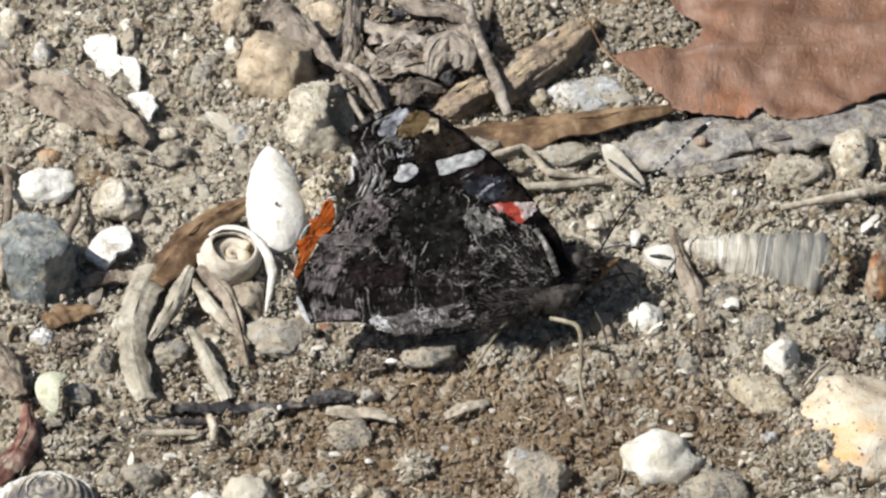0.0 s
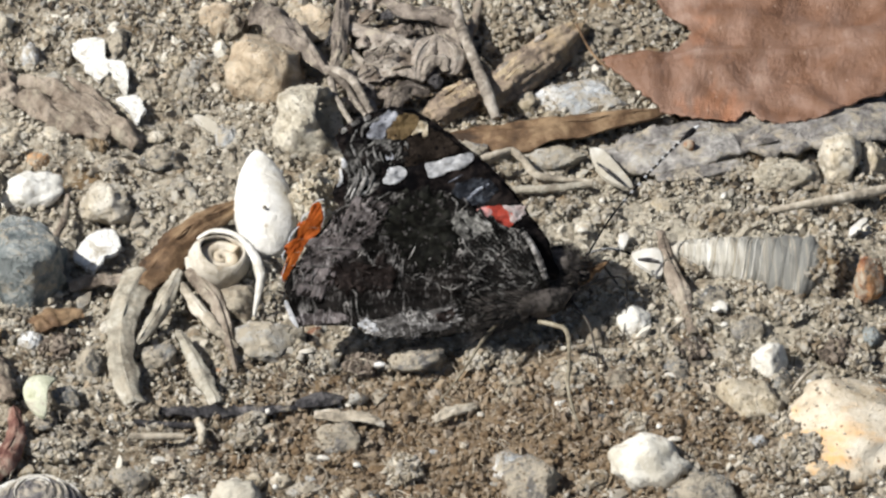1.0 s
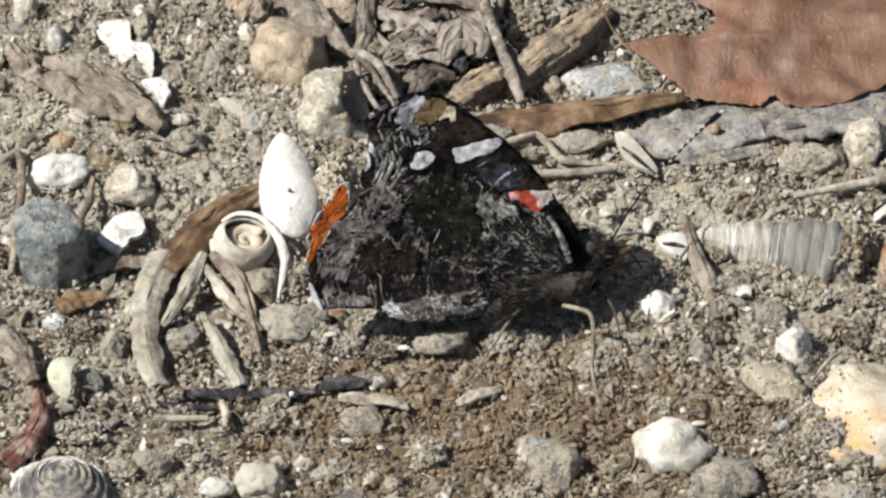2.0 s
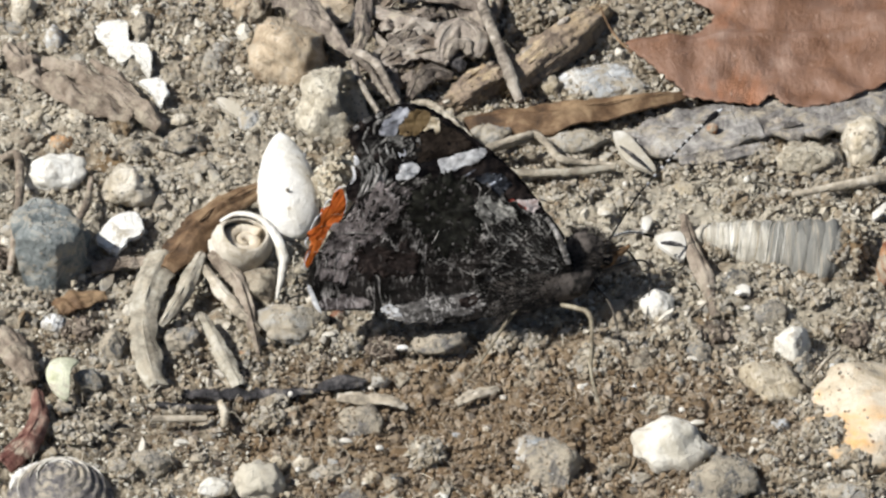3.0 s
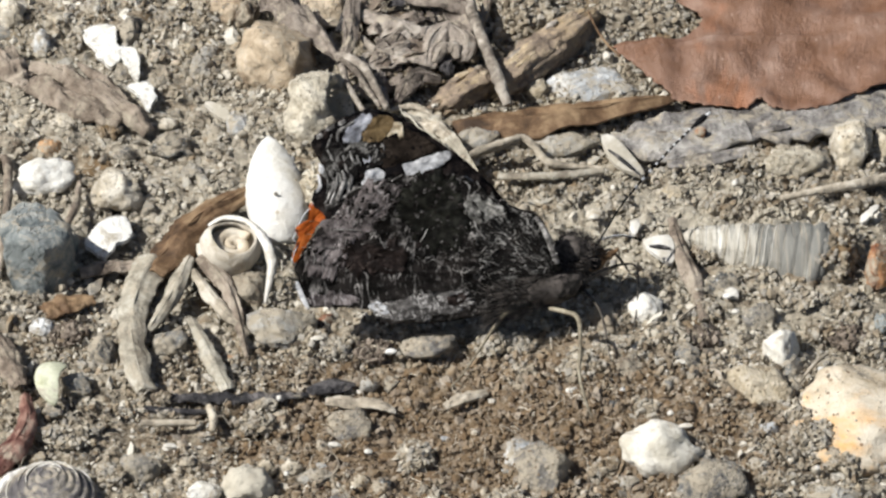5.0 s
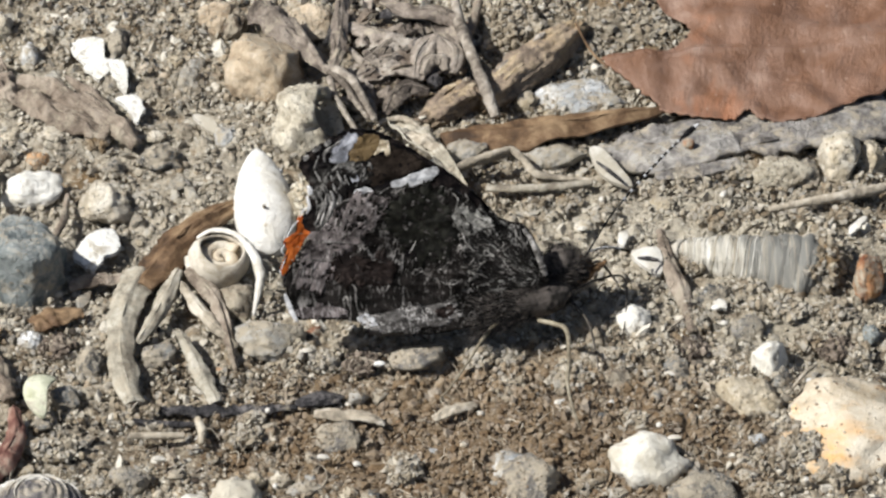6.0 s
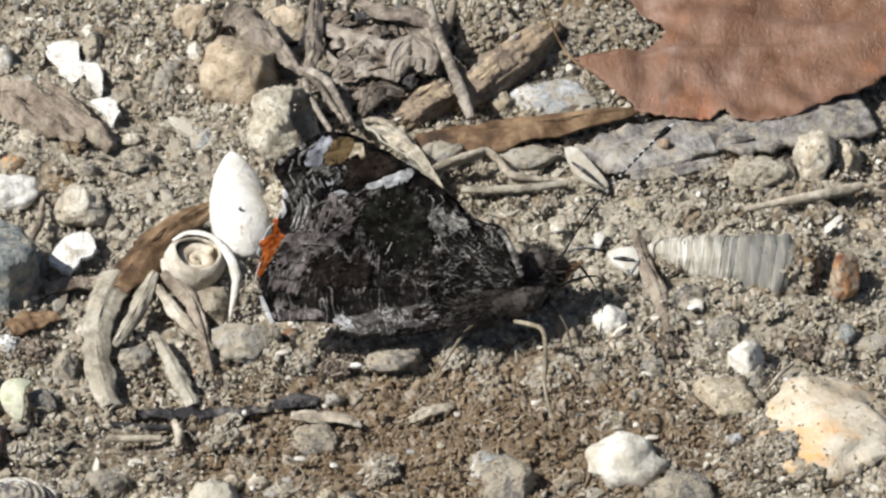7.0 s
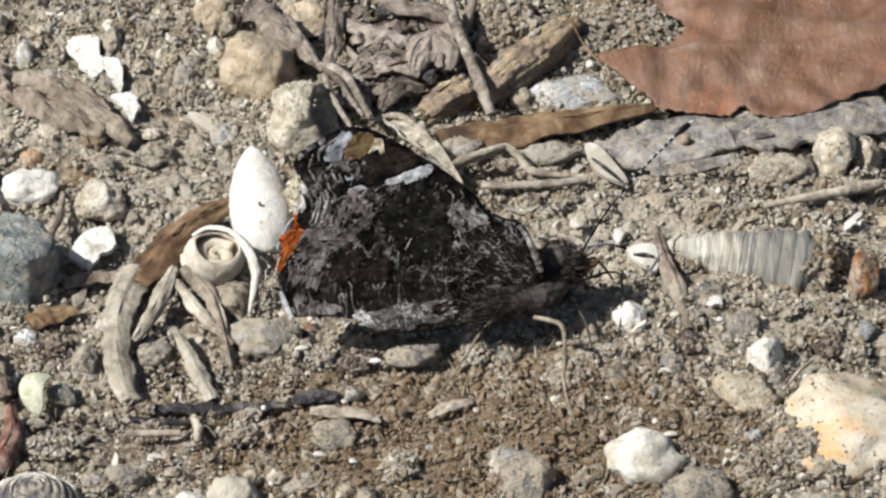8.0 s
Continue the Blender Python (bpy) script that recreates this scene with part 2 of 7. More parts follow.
    "dash_mark": material("dash_scales", [(0.014, 0.013, 0.012), (0.12, 0.112, 0.105), (0.50, 0.475, 0.45)], 1100, 0.6, 0.4, contrast=(0.40, 0.60), spec=0.1),
    "speckled_scales": material("speckled_scales", [(0.02, 0.019, 0.017), (0.13, 0.125, 0.115), (0.48, 0.46, 0.42)], 1900, 0.6, 0.8, contrast=(0.38, 0.62)),
    "blue_grey_mark": material("blue_grey_scales", [(0.03, 0.034, 0.045), (0.12, 0.13, 0.16), (0.36, 0.38, 0.43)], 1100, 0.5, 0.4),
    "straw_mark": material("straw_scales", [(0.22, 0.16, 0.09), (0.50, 0.43, 0.31), (0.70, 0.64, 0.54)], 1100, 0.6, 0.4),
    "dull_pink_mark": material("dull_pink_scales", [(0.22, 0.15, 0.14), (0.42, 0.34, 0.32), (0.60, 0.55, 0.53)], 1100, 0.65, 0.3),
    "olive_mark": material("olive_scales", [(0.002, 0.002, 0.0016), (0.006, 0.006, 0.0045), (0.022, 0.022, 0.017)], 900, 0.6, 0.4, spec=0.1),
}


def wing_scales(name, dark, mid, pale, cell, width, clouds=(0.42, 0.62), across=2.2, fine=0.5, through_light=0.05):
    """Wing scales, laid out round the wing's root: dark ground, cloudy patches, broken pale lines along the arcs, fine rows of scales along the veins."""
    m = bpy.data.materials.new(name)
    m.use_nodes = True
    t = m.node_tree
    n, link = t.nodes, t.links.new
    bsdf = n["Principled BSDF"]
    co = n.new("ShaderNodeTexCoord")

    def maths(op, a, b=0.0):
        x = n.new("ShaderNodeMath")
        x.operation = op
        for i, v in enumerate((a, b)):
            if isinstance(v, (int, float)):
                x.inputs[i].default_value = v
            else:
                link(v, x.inputs[i])
        return x.outputs[0]

    def noise_node(scale, detail, source, rough=0.62):
        x = n.new("ShaderNodeTexNoise")
        x.inputs["Scale"].default_value, x.inputs["Detail"].default_value, x.inputs["Roughness"].default_value = scale, detail, rough
        link(source, x.inputs["Vector"])
        return x.outputs["Fac"]

    def span(value, lo, hi):
        x = n.new("ShaderNodeMapRange")
        x.inputs["From Min"].default_value, x.inputs["From Max"].default_value = lo, hi
        link(value, x.inputs["Value"])
        return x.outputs[0]

    def mix(fac, a, b):
        x = n.new("ShaderNodeMix")
        x.data_type = "RGBA"
        link(fac, x.inputs["Factor"])
        for key, v in (("A", a), ("B", b)):
            if isinstance(v, tuple):
                x.inputs[key].default_value = (*v, 1)
            else:
                link(v, x.inputs[key])
        return x.outputs["Result"]

    here = co.outputs["Object"]
    axes = n.new("ShaderNodeSeparateXYZ")
    link(here, axes.inputs[0])
    far = n.new("ShaderNodeVectorMath")
    far.operation = "LENGTH"
    link(here, far.inputs[0])
    arc = maths("MULTIPLY", maths("ARCTAN2", axes.outputs["Y"], maths("MULTIPLY", axes.outputs["X"], -1.0)), 0.017)

    def fan(along, out):
        x = n.new("ShaderNodeCombineXYZ")
        link(maths("MULTIPLY", arc, along), x.inputs[0])
        link(maths("MULTIPLY", far.outputs["Value"], out), x.inputs[1])
        return x.outputs[0]

    waves = fan(1.0, across)
    fold = maths("PINGPONG", maths("MULTIPLY", noise_node(cell, 3.5, waves, 0.55), 6.0), 0.5)
    line = span(fold, width, width * 0.25)
    broken = span(noise_node(420, 5, here), 0.44, 0.60)
    patch = span(noise_node(190, 7, here, 0.66), *clouds)
    rows = span(noise_node(700, 6, fan(1.5, 0.8), 0.66), 0.32, 0.60)
    grain = span(noise_node(4200, 5, here, 0.7), 0.34, 0.62)
    flecks = span(noise_node(1200, 6, waves, 0.68), 0.56, 0.68)
    colour = mix(maths("MULTIPLY", patch, rows), dark, mid)
    colour = mix(maths("MULTIPLY", maths("MULTIPLY", flecks, rows), fine), colour, pale)
    colour = mix(maths("MULTIPLY", maths("MULTIPLY", line, broken), grain), colour, pale)
    link(colour, bsdf.inputs["Base Color"])
    bsdf.inputs["Roughness"].default_value = 0.6
    bsdf.inputs["Specular IOR Level"].default_value = 0.04
    b = n.new("ShaderNodeBump")
    b.inputs["Strength"].default_value, b.inputs["Distance"].default_value = 0.9, 0.00022
    link(noise_node(1500, 8, waves, 0.7), b.inputs["Height"])
    link(b.outputs[0], bsdf.inputs["Normal"])
    tr = n.new("ShaderNodeBsdfTranslucent")
    link(colour, tr.inputs["Color"])
    mx = n.new("ShaderNodeMixShader")
    mx.inputs["Fac"].default_value = through_light
    link(bsdf.outputs[0], mx.inputs[1])
    link(tr.outputs[0], mx.inputs[2])
    link(mx.outputs[0], n["Material Output"].inputs["Surface"])
    return m


MAT["marbled"] = wing_scales("hindwing_scales", (0.0035, 0.0032, 0.0028), (0.027, 0.023, 0.021), (0.38, 0.355, 0.335), 165, 0.16, fine=0.4)
MAT["mauve_scales"] = wing_scales("mauve_scales", (0.008, 0.006, 0.0055), (0.215, 0.184, 0.179), (0.52, 0.475, 0.465), 300, 0.16, (0.32, 0.54), 2.6, 0.85)
MAT["net_scales"] = wing_scales("net_scales", (0.0035, 0.0032, 0.003), (0.038, 0.035, 0.033), (0.46, 0.44, 0.41), 210, 0.17, (0.44, 0.64), 1.2, 0.35)
MAT["edge_scales"] = wing_scales("edge_scales", (0.008, 0.007, 0.006), (0.17, 0.158, 0.15), (0.66, 0.63, 0.60), 520, 0.20, (0.36, 0.58), 1.0, 0.9)
MAT["brown_scales"] = wing_scales("brown_scales", (0.010, 0.0075, 0.006), (0.036, 0.027, 0.021), (0.075, 0.058, 0.046), 260, 0.06, (0.30, 0.60), 1.0, 0.4)


# ---- builders ----
def part(name, bm, mat, parent=None, label="", at=None, smooth=True):
    """Links a bmesh, built in millimetres, as one mesh object."""
    bmesh.ops.scale(bm, vec=(MM, MM, MM), verts=bm.verts)
    bmesh.ops.recalc_face_normals(bm, faces=bm.faces)
    me = bpy.data.meshes.new(name)
    edged = any(f.smooth for f in bm.faces)
    bm.to_mesh(me)
    bm.free()
    if not (smooth and edged):
        for p in me.polygons:
            p.use_smooth = smooth
    me.materials.append(MAT[mat] if isinstance(mat, str) else mat)
    ob = new(name, me)
    if parent:
        ob.parent = parent
    if at:
        ob.location = [v * MM for v in at]
    if label:
        ob["label"] = label
    return ob


def spline(pts, n, closed=False):
    """Catmull-Rom through the points, n samples."""
    p = [Vector(q) for q in pts]
    k = len(p)
    spans = k if closed else k - 1
    out = []
    for i in range(n):
        s = spans * i / (n if closed else n - 1)
        j = min(int(s), spans - 1)
        u = s - j
        g = (lambda a: p[a % k]) if closed else (lambda a: p[max(0, min(k - 1, a))])
        a, b, c, d = g(j - 1), g(j), g(j + 1), g(j + 2)
        out.append(0.5 * ((2 * b) + (c - a) * u + (2 * a - 5 * b + 4 * c - d) * u * u + (3 * b - a - 3 * c + d) * u ** 3))
    return out


def sheet(outline, height, thick=0.1, n=120, rings=14, scallop=0.0, teeth=40, ragged=0.0, seed=0.0, centre=None, sharp=False):
    """A thin solid sheet in the plane x, y with the given outline; height(x, y) lifts it."""
    rim = spline([(*q, 0) for q in outline], n, True) if not sharp else [Vector((*q, 0)) for q in outline]
    n = len(rim)
    c = Vector((*centre, 0)) if centre else sum(rim, Vector()) / n
    bm = bmesh.new()
    layers = []
    for side in (0, 1):
        rows = [[bm.verts.new((c.x, c.y, height(c.x, c.y) - side * thick))]]
        for r in range(1, rings + 1):
            row = []
            for i, q in enumerate(rim):
                k = 1.0 if r == rings else 0.97 * r / (rings - 1)
                d = q - c
                if r == rings:
                    k += (scallop * math.sin(teeth * 2 * math.pi * i / n) + ragged * noise.noise((q.x * 0.9 + seed, q.y * 0.9, 3.1))
                          + 0.6 * ragged * noise.noise((q.x * 2.7 + seed, q.y * 2.7, 7.1))) / max(d.length, 0.5)
                v = c + d * k
                row.append(bm.verts.new((v.x, v.y, height(v.x, v.y) - side * thick)))
            rows.append(row)
        for r in range(rings):
            for i in range(n):
                j = (i + 1) % n
                if r == 0:
                    bm.faces.new((rows[0][0], rows[1][i], rows[1][j]))
                else:
                    bm.faces.new((rows[r][i], rows[r][j], rows[r + 1][j], rows[r + 1][i]))
        layers.append(rows[-1])
    for f in bm.faces:
        f.smooth = True
    for i in range(n):
        j = (i + 1) % n
        bm.faces.new((layers[0][i], layers[0][j], layers[1][j], layers[1][i])).smooth = False
    return bm


def tube(pts, radii, seg=9, n=24, rough=0.0, flat=1.0, seed=0.0, bm=None):
    """A tapered rod along a smooth path; rough makes it knotty."""
    bm = bm or bmesh.new()
    line = spline(pts, n)
    rows = []
    for i, p in enumerate(line):
        s = i / (n - 1) * (len(radii) - 1)
        j = min(int(s), len(radii) - 2) if len(radii) > 1 else 0
        r = radii[j] + (radii[min(j + 1, len(radii) - 1)] - radii[j]) * (s - j)
        way = (line[min(i + 1, n - 1)] - line[max(i - 1, 0)]).normalized()
        side = way.cross(Vector((0, 0, 1)))
        side = side.normalized() if side.length > 1e-4 else Vector((1, 0, 0))
        up = side.cross(way)
        row = []
        for a in range(seg):
            w = 2 * math.pi * a / seg
            d = side * math.cos(w) + up * math.sin(w) * flat
            o = p * 0.5 + d * r * 1.7 + Vector((seed * 9, 0, 0))
            k = r * (1 + rough * noise.noise(o * (0.9 / max(r, 0.3))) + 0.6 * rough * noise.noise(o * (2.6 / max(r, 0.3))))
            row.append(bm.verts.new(p + d * k))
        rows.append(row)
    for i in range(n - 1):
        for a in range(seg):
            b = (a + 1) % seg
            bm.faces.new((rows[i][a], rows[i][b], rows[i + 1][b], rows[i + 1][a]))
    for row in (rows[0], rows[-1]):
        bm.faces.new(row)
    return bm


def ribbon(pts, widths, curl=0.6, thick=0.25, n=44, across=16, twist=0.0, seed=0.0, crumple=1.0):
    """A dry leaf strip along a path: a curled cross-section with thickness and a raised midrib."""
    bm = bmesh.new()
    line = spline(pts, n)
    rows = []
    for i, p in enumerate(line):
        s = i / (n - 1) * (len(widths) - 1)
        j = min(int(s), len(widths) - 2)
        w = widths[j] + (widths[j + 1] - widths[j]) * (s - j)
        way = (line[min(i + 1, n - 1)] - line[max(i - 1, 0)]).normalized()
        side = way.cross(Vector((0, 0, 1)))
        side = side.normalized() if side.length > 1e-4 else Vector((1, 0, 0))
        side = Matrix.Rotation(twist * (i / (n - 1) - 0.5), 3, way) @ side
        up = side.cross(way)
        row = []
        for k in list(range(across + 1)) + list(range(across, -1, -1)):
            low = len(row) > across
            u = 2 * k / across - 1
            e = 1 + 0.28 * noise.noise(Vector((i * 0.22, 1.5 * (u > 0) + seed, seed))) + 0.14 * noise.noise(Vector((i * 0.9, 3 * (u > 0) + seed, seed)))
            lift = (curl * w * (u * u - 0.4) + 0.08 * w * math.exp(-(u / 0.16) ** 2) + crumple * (0.26 * w * noise.noise(Vector((i * 0.16 + seed, u * 1.2, 4)))
                    + 0.17 * w * noise.noise(Vector((i * 0.06 + seed, u * 6, 9))) + 0.10 * w * noise.noise(Vector((i * 0.12, u * 11, seed)))))
            row.append(bm.verts.new(p + side * (u * w * e) + up * (lift - (thick if low else 0))))
        rows.append(row)
    m = len(rows[0])
    for i in range(n - 1):
        for a in range(m):
            b = (a + 1) % m
            bm.faces.new((rows[i][a], rows[i][b], rows[i + 1][b], rows[i + 1][a]))
    for row in (rows[0], rows[-1]):
        bm.faces.new(row)
    return bm


def stone_mesh(a, b, c, facets, seed, detail=3, lump=0.16, dent=None):
    """A worn stone: a lumpy ball, cut by some flat facets."""
    rnd = random.Random(seed)
    bm = bmesh.new()
    bmesh.ops.create_icosphere(bm, subdivisions=detail, radius=1)
    cuts = []
    for _ in range(facets):
        d = Vector((rnd.gauss(0, 1), rnd.gauss(0, 1), rnd.gauss(0, 0.8))).normalized()
        cuts.append((d, rnd.uniform(0.62, 0.85)))
    o = Vector((seed * 3.7, seed * 1.3, 0))
    for v in bm.verts:
        p = v.co.copy()
        q = p.copy()
        p *= 1 + lump * noise.noise(p * 1.4 + o) + lump * 0.5 * noise.noise(p * 3.3 + o)
        for d, k in cuts:
            over = p.dot(d) - k
            if over > 0:
                p -= d * over * 0.92
        p *= 1 + lump * 0.3 * noise.noise(q * 5.5 + o) + lump * 0.22 * noise.noise(q * 11 + o)
        if dent:
            p -= Vector(dent[0]) * dent[2] * math.exp(-((q - Vector(dent[0]).normalized()).length / dent[1]) ** 4)
        v.co = (p.x * a, p.y * b, p.z * c)
    return bm


STONES = [0]
BEDS = []


def pebble(x, y, z, a, b, c, turn, mat, facets, label, category="pebble", group="", dent=None):
    STONES[0] += 1
    if category == "pebble" and mat not in ("white", "charcoal") and a < 3:
        z -= 0.25 * c
    bm = stone_mesh(a, b, c, facets, STONES[0], 4 if a > 1.4 else 3, 0.4 if mat == "chunk" else 0.3 if mat in ("pale", "brown", "cream", "grey", "dark") else 0.24, dent)
    top = np.array([v.co[:] for v in bm.verts if v.co.z > 0])
    BEDS.append((x, y, z, a, b, c, radians(turn), None if mat in ("white", "charcoal") else top))
    ob = part("pebble" if category == "pebble" else category.replace(" ", "_"), bm, mat, at=(x, y, z))
    ob.rotation_euler = (0, 0, radians(turn))
    return tagged(ob, label, category, group or ("pebbles half sunk in the soil" if category == "pebble" else ""))


GRAINS = []


def grains():
    """A few jagged crumb shapes to strew: twenty faces each, corners pulled in and out."""
    if not GRAINS:
        rnd = np.random.RandomState(40)
        for k in range(14):
            bm = bmesh.new()
            bmesh.ops.create_icosphere(bm, subdivisions=1, radius=1)
            bm.verts.ensure_lookup_table()
            v = np.array([v.co[:] for v in bm.verts])
            GRAINS.append((v * rnd.uniform(0.55, 1.3, (len(v), 1)) + rnd.uniform(-0.18, 0.18, v.shape), np.array([[v.index for v in f.verts] for f in bm.faces])))
            bm.free()
    return GRAINS


def clod(x, y, z, a, b, c, label, seed, mat="clod", category="soil clod"):
    """A crumbly clod of soil: many angular crumbs baked round a lumpy core."""
    rnd = np.random.RandomState(seed)
    vs, fs, total = [], [], 0
    core = stone_mesh(a * 0.95, b * 0.95, c * 0.85, 3, seed, 3, 0.45)
    core.verts.ensure_lookup_table()
    cv, cf = np.array([v.co[:] for v in core.verts]), np.array([[v.index for v in f.verts] for f in core.faces])
    core.free()
    vs.append(cv * 0.93)
    fs.append(cf)
    total = len(cv)
    for k in range(int(130 + 80 * a * b)):
        p = cv[rnd.randint(len(cv))] * rnd.uniform(0.86, 1.03) + rnd.uniform(-0.15, 0.15, 3)
        sv, sf = grains()[rnd.randint(14)]
        s = (0.10 + 0.36 * rnd.rand() ** 2.4) * rnd.uniform(0.45, 1.6, 3)
        m = np.array(Euler(rnd.uniform(0, 6.28, 3)).to_matrix())
        vs.append((sv * s) @ m.T + p)
        fs.append(sf + total)
        total += len(sv)
    ob = fast_mesh("soil_clod", np.concatenate(vs), np.concatenate(fs), MAT[mat], False)
    ob.data.materials.append(MAT["cream" if mat == "cream_crumb" else "soil"])
    ob.data.polygons.foreach_set("material_index", np.repeat((1, 0), (len(cf), len(ob.data.polygons) - len(cf))).astype(np.int32))
    ob.location = (x * MM, y * MM, z * MM)
    return tagged(ob, label, category, "clods of dry soil")


# ---- ground ----
TABLE = np.random.RandomState(7).rand(256, 256)


def field(x, y, size, seed):
    """Smooth random relief with bumps of the given size, from -0.5 to 0.5."""
    u, v = x / size + seed * 17.31, y / size + seed * 5.77
    i, j = np.floor(u).astype(int), np.floor(v).astype(int)
    s, t = u - i, v - j
    s, t = s * s * (3 - 2 * s), t * t * (3 - 2 * t)
    g = lambda a, b: TABLE[a % 256, b % 256]
    return (g(i, j) * (1 - s) * (1 - t) + g(i + 1, j) * s * (1 - t) + g(i, j + 1) * (1 - s) * t + g(i + 1, j + 1) * s * t) - 0.5


def lumps(x, y, size, seed):
    """Rounded crumbs packed side by side with crevices between them, from 0 to about 1."""
    u, v = x / size + seed * 3.7, y / size + seed * 8.1
    i, j = np.floor(u).astype(int), np.floor(v).astype(int)
    best, high = np.full(u.shape, 9.0), np.zeros(u.shape)
    for a in (-1, 0, 1):
        for b in (-1, 0, 1):
            p, q = (i + a) % 256, (j + b) % 256
            d = np.hypot(i + a + TABLE[p, q] - u, j + b + TABLE[q, (p + 91) % 256] - v)
            near = d < best
            high = np.where(near, TABLE[(p + 37) % 256, (q + 11) % 256], high)
            best = np.where(near, d, best)
    return np.sqrt(np.clip(1 - (best / 0.8) ** 2, 0, 1)) * (0.25 + 0.75 * high)


def relief(x, y):
    wx, wy = x + 0.9 * field(x, y, 1.4, 8) + 0.4 * field(x, y, 0.5, 10), y + 0.9 * field(x, y, 1.4, 9) + 0.4 * field(x, y, 0.5, 11)
    rough = 0.75 + 0.9 * field(x, y, 9, 12)
    return (1.7 * field(x, y, 17, 1) + 1.2 * field(x, y, 6, 2) + rough * (0.95 * lumps(wx, wy, 2.1, 3) + 0.55 * lumps(wx, wy, 0.95, 4))
            + 0.28 * field(x, y, 0.42, 5) - 0.95)


def fast_mesh(name, verts, faces, mat, smooth=True):
    me = bpy.data.meshes.new(name)
    me.vertices.add(len(verts))
    me.vertices.foreach_set("co", (verts * MM).astype(np.float32).ravel())
    k = faces.shape[1]
    me.loops.add(faces.size)
    me.loops.foreach_set("vertex_index", faces.astype(np.int32).ravel())
    me.polygons.add(len(faces))
    me.polygons.foreach_set("loop_start", np.arange(0, faces.size, k, dtype=np.int32))
    me.polygons.foreach_set("use_smooth", np.full(len(faces), smooth))
    me.update(calc_edges=True)
    me.materials.append(mat)
    return new(name, me)


def build_ground():
    near_x, near_y = np.arange(-62, 62.01, 0.245), np.arange(-56, 68.01, 0.27)
    far = 3.0 * 1.45 ** np.arange(1, 33)
    xs = np.concatenate([-62 - far[::-1], near_x, 62 + far])
    ys = np.concatenate([-56 - far[::-1], near_y, 68 + far])
    gx, gy = np.meshgrid(xs, ys)
    gz = relief(gx, gy)
    verts = np.stack([gx.ravel(), gy.ravel(), gz.ravel()], 1)
    w = len(xs)
    i, j = np.meshgrid(np.arange(w - 1), np.arange(len(ys) - 1))
    a = (j * w + i).ravel()
    ob = fast_mesh("ground", verts, np.stack([a, a + 1, a + w + 1, a + w], 1), MAT["soil"])
    tagged(ob, "dry grey-brown crumbly soil with fine grit", "ground", kind="structure")


def crumbs(name, count, lo, hi, seed, label, lift=0.1, area=(-60, 60, -54, 64)):
    """Loose angular grains strewn over the soil, joined into one mesh."""
    rnd = np.random.RandomState(seed)
    x, y = rnd.uniform(area[0], area[1], count), rnd.uniform(area[2], area[3], count)
    size = lo + (hi - lo) * rnd.rand(count) ** 3.0
    z = relief(x, y) + lift * size
    vs, fs, total = [], [], 0
    for k in range(count):
        sv, sf = grains()[k % 14]
        m = np.array(Euler(rnd.uniform(0, 6.28, 3)).to_matrix())
        s = size[k] * rnd.uniform(0.4, 1.5, 3)
        vs.append((sv * s) @ m.T + (x[k], y[k], z[k]))
        fs.append(sf + total)
        total += len(sv)
    ob = fast_mesh(name, np.concatenate(vs), np.concatenate(fs), MAT["crumb"], False)
    tagged(ob, label, "gravel", kind="stuff")


def soil_crust(count=2600):
    """Crumbs of soil stuck together in small uneven heaps, joined into one mesh."""
    rnd = np.random.RandomState(23)
    vs, fs, total = [], [], 0
    for _ in range(count):
        x, y, wide = rnd.uniform(-58, 58), rnd.uniform(-52, 60), rnd.uniform(0.5, 1.9)
        many = int(5 + 13 * wide)
        a, r = rnd.uniform(0, 6.283, many), wide * np.sqrt(rnd.rand(many))
        px, py = x + r * np.cos(a) * rnd.uniform(0.6, 1.5), y + r * np.sin(a)
        pz = relief(px, py) + 0.7 * wide * np.sqrt(1.02 - (r / wide) ** 2) * rnd.rand(many)
        for k in range(many):
            sv, sf = grains()[rnd.randint(14)]
            m = np.array(Euler(rnd.uniform(0, 6.28, 3)).to_matrix())
            vs.append((sv * ((0.11 + 0.30 * rnd.rand() ** 2.5) * rnd.uniform(0.5, 1.6, 3))) @ m.T + (px[k], py[k], pz[k]))
            fs.append(sf + total)
            total += len(sv)
    ob = fast_mesh("soil_crust", np.concatenate(vs), np.concatenate(fs), MAT["crust"], False)
    tagged(ob, "crumbly heaps of dry soil caked over the ground", "soil", kind="stuff")


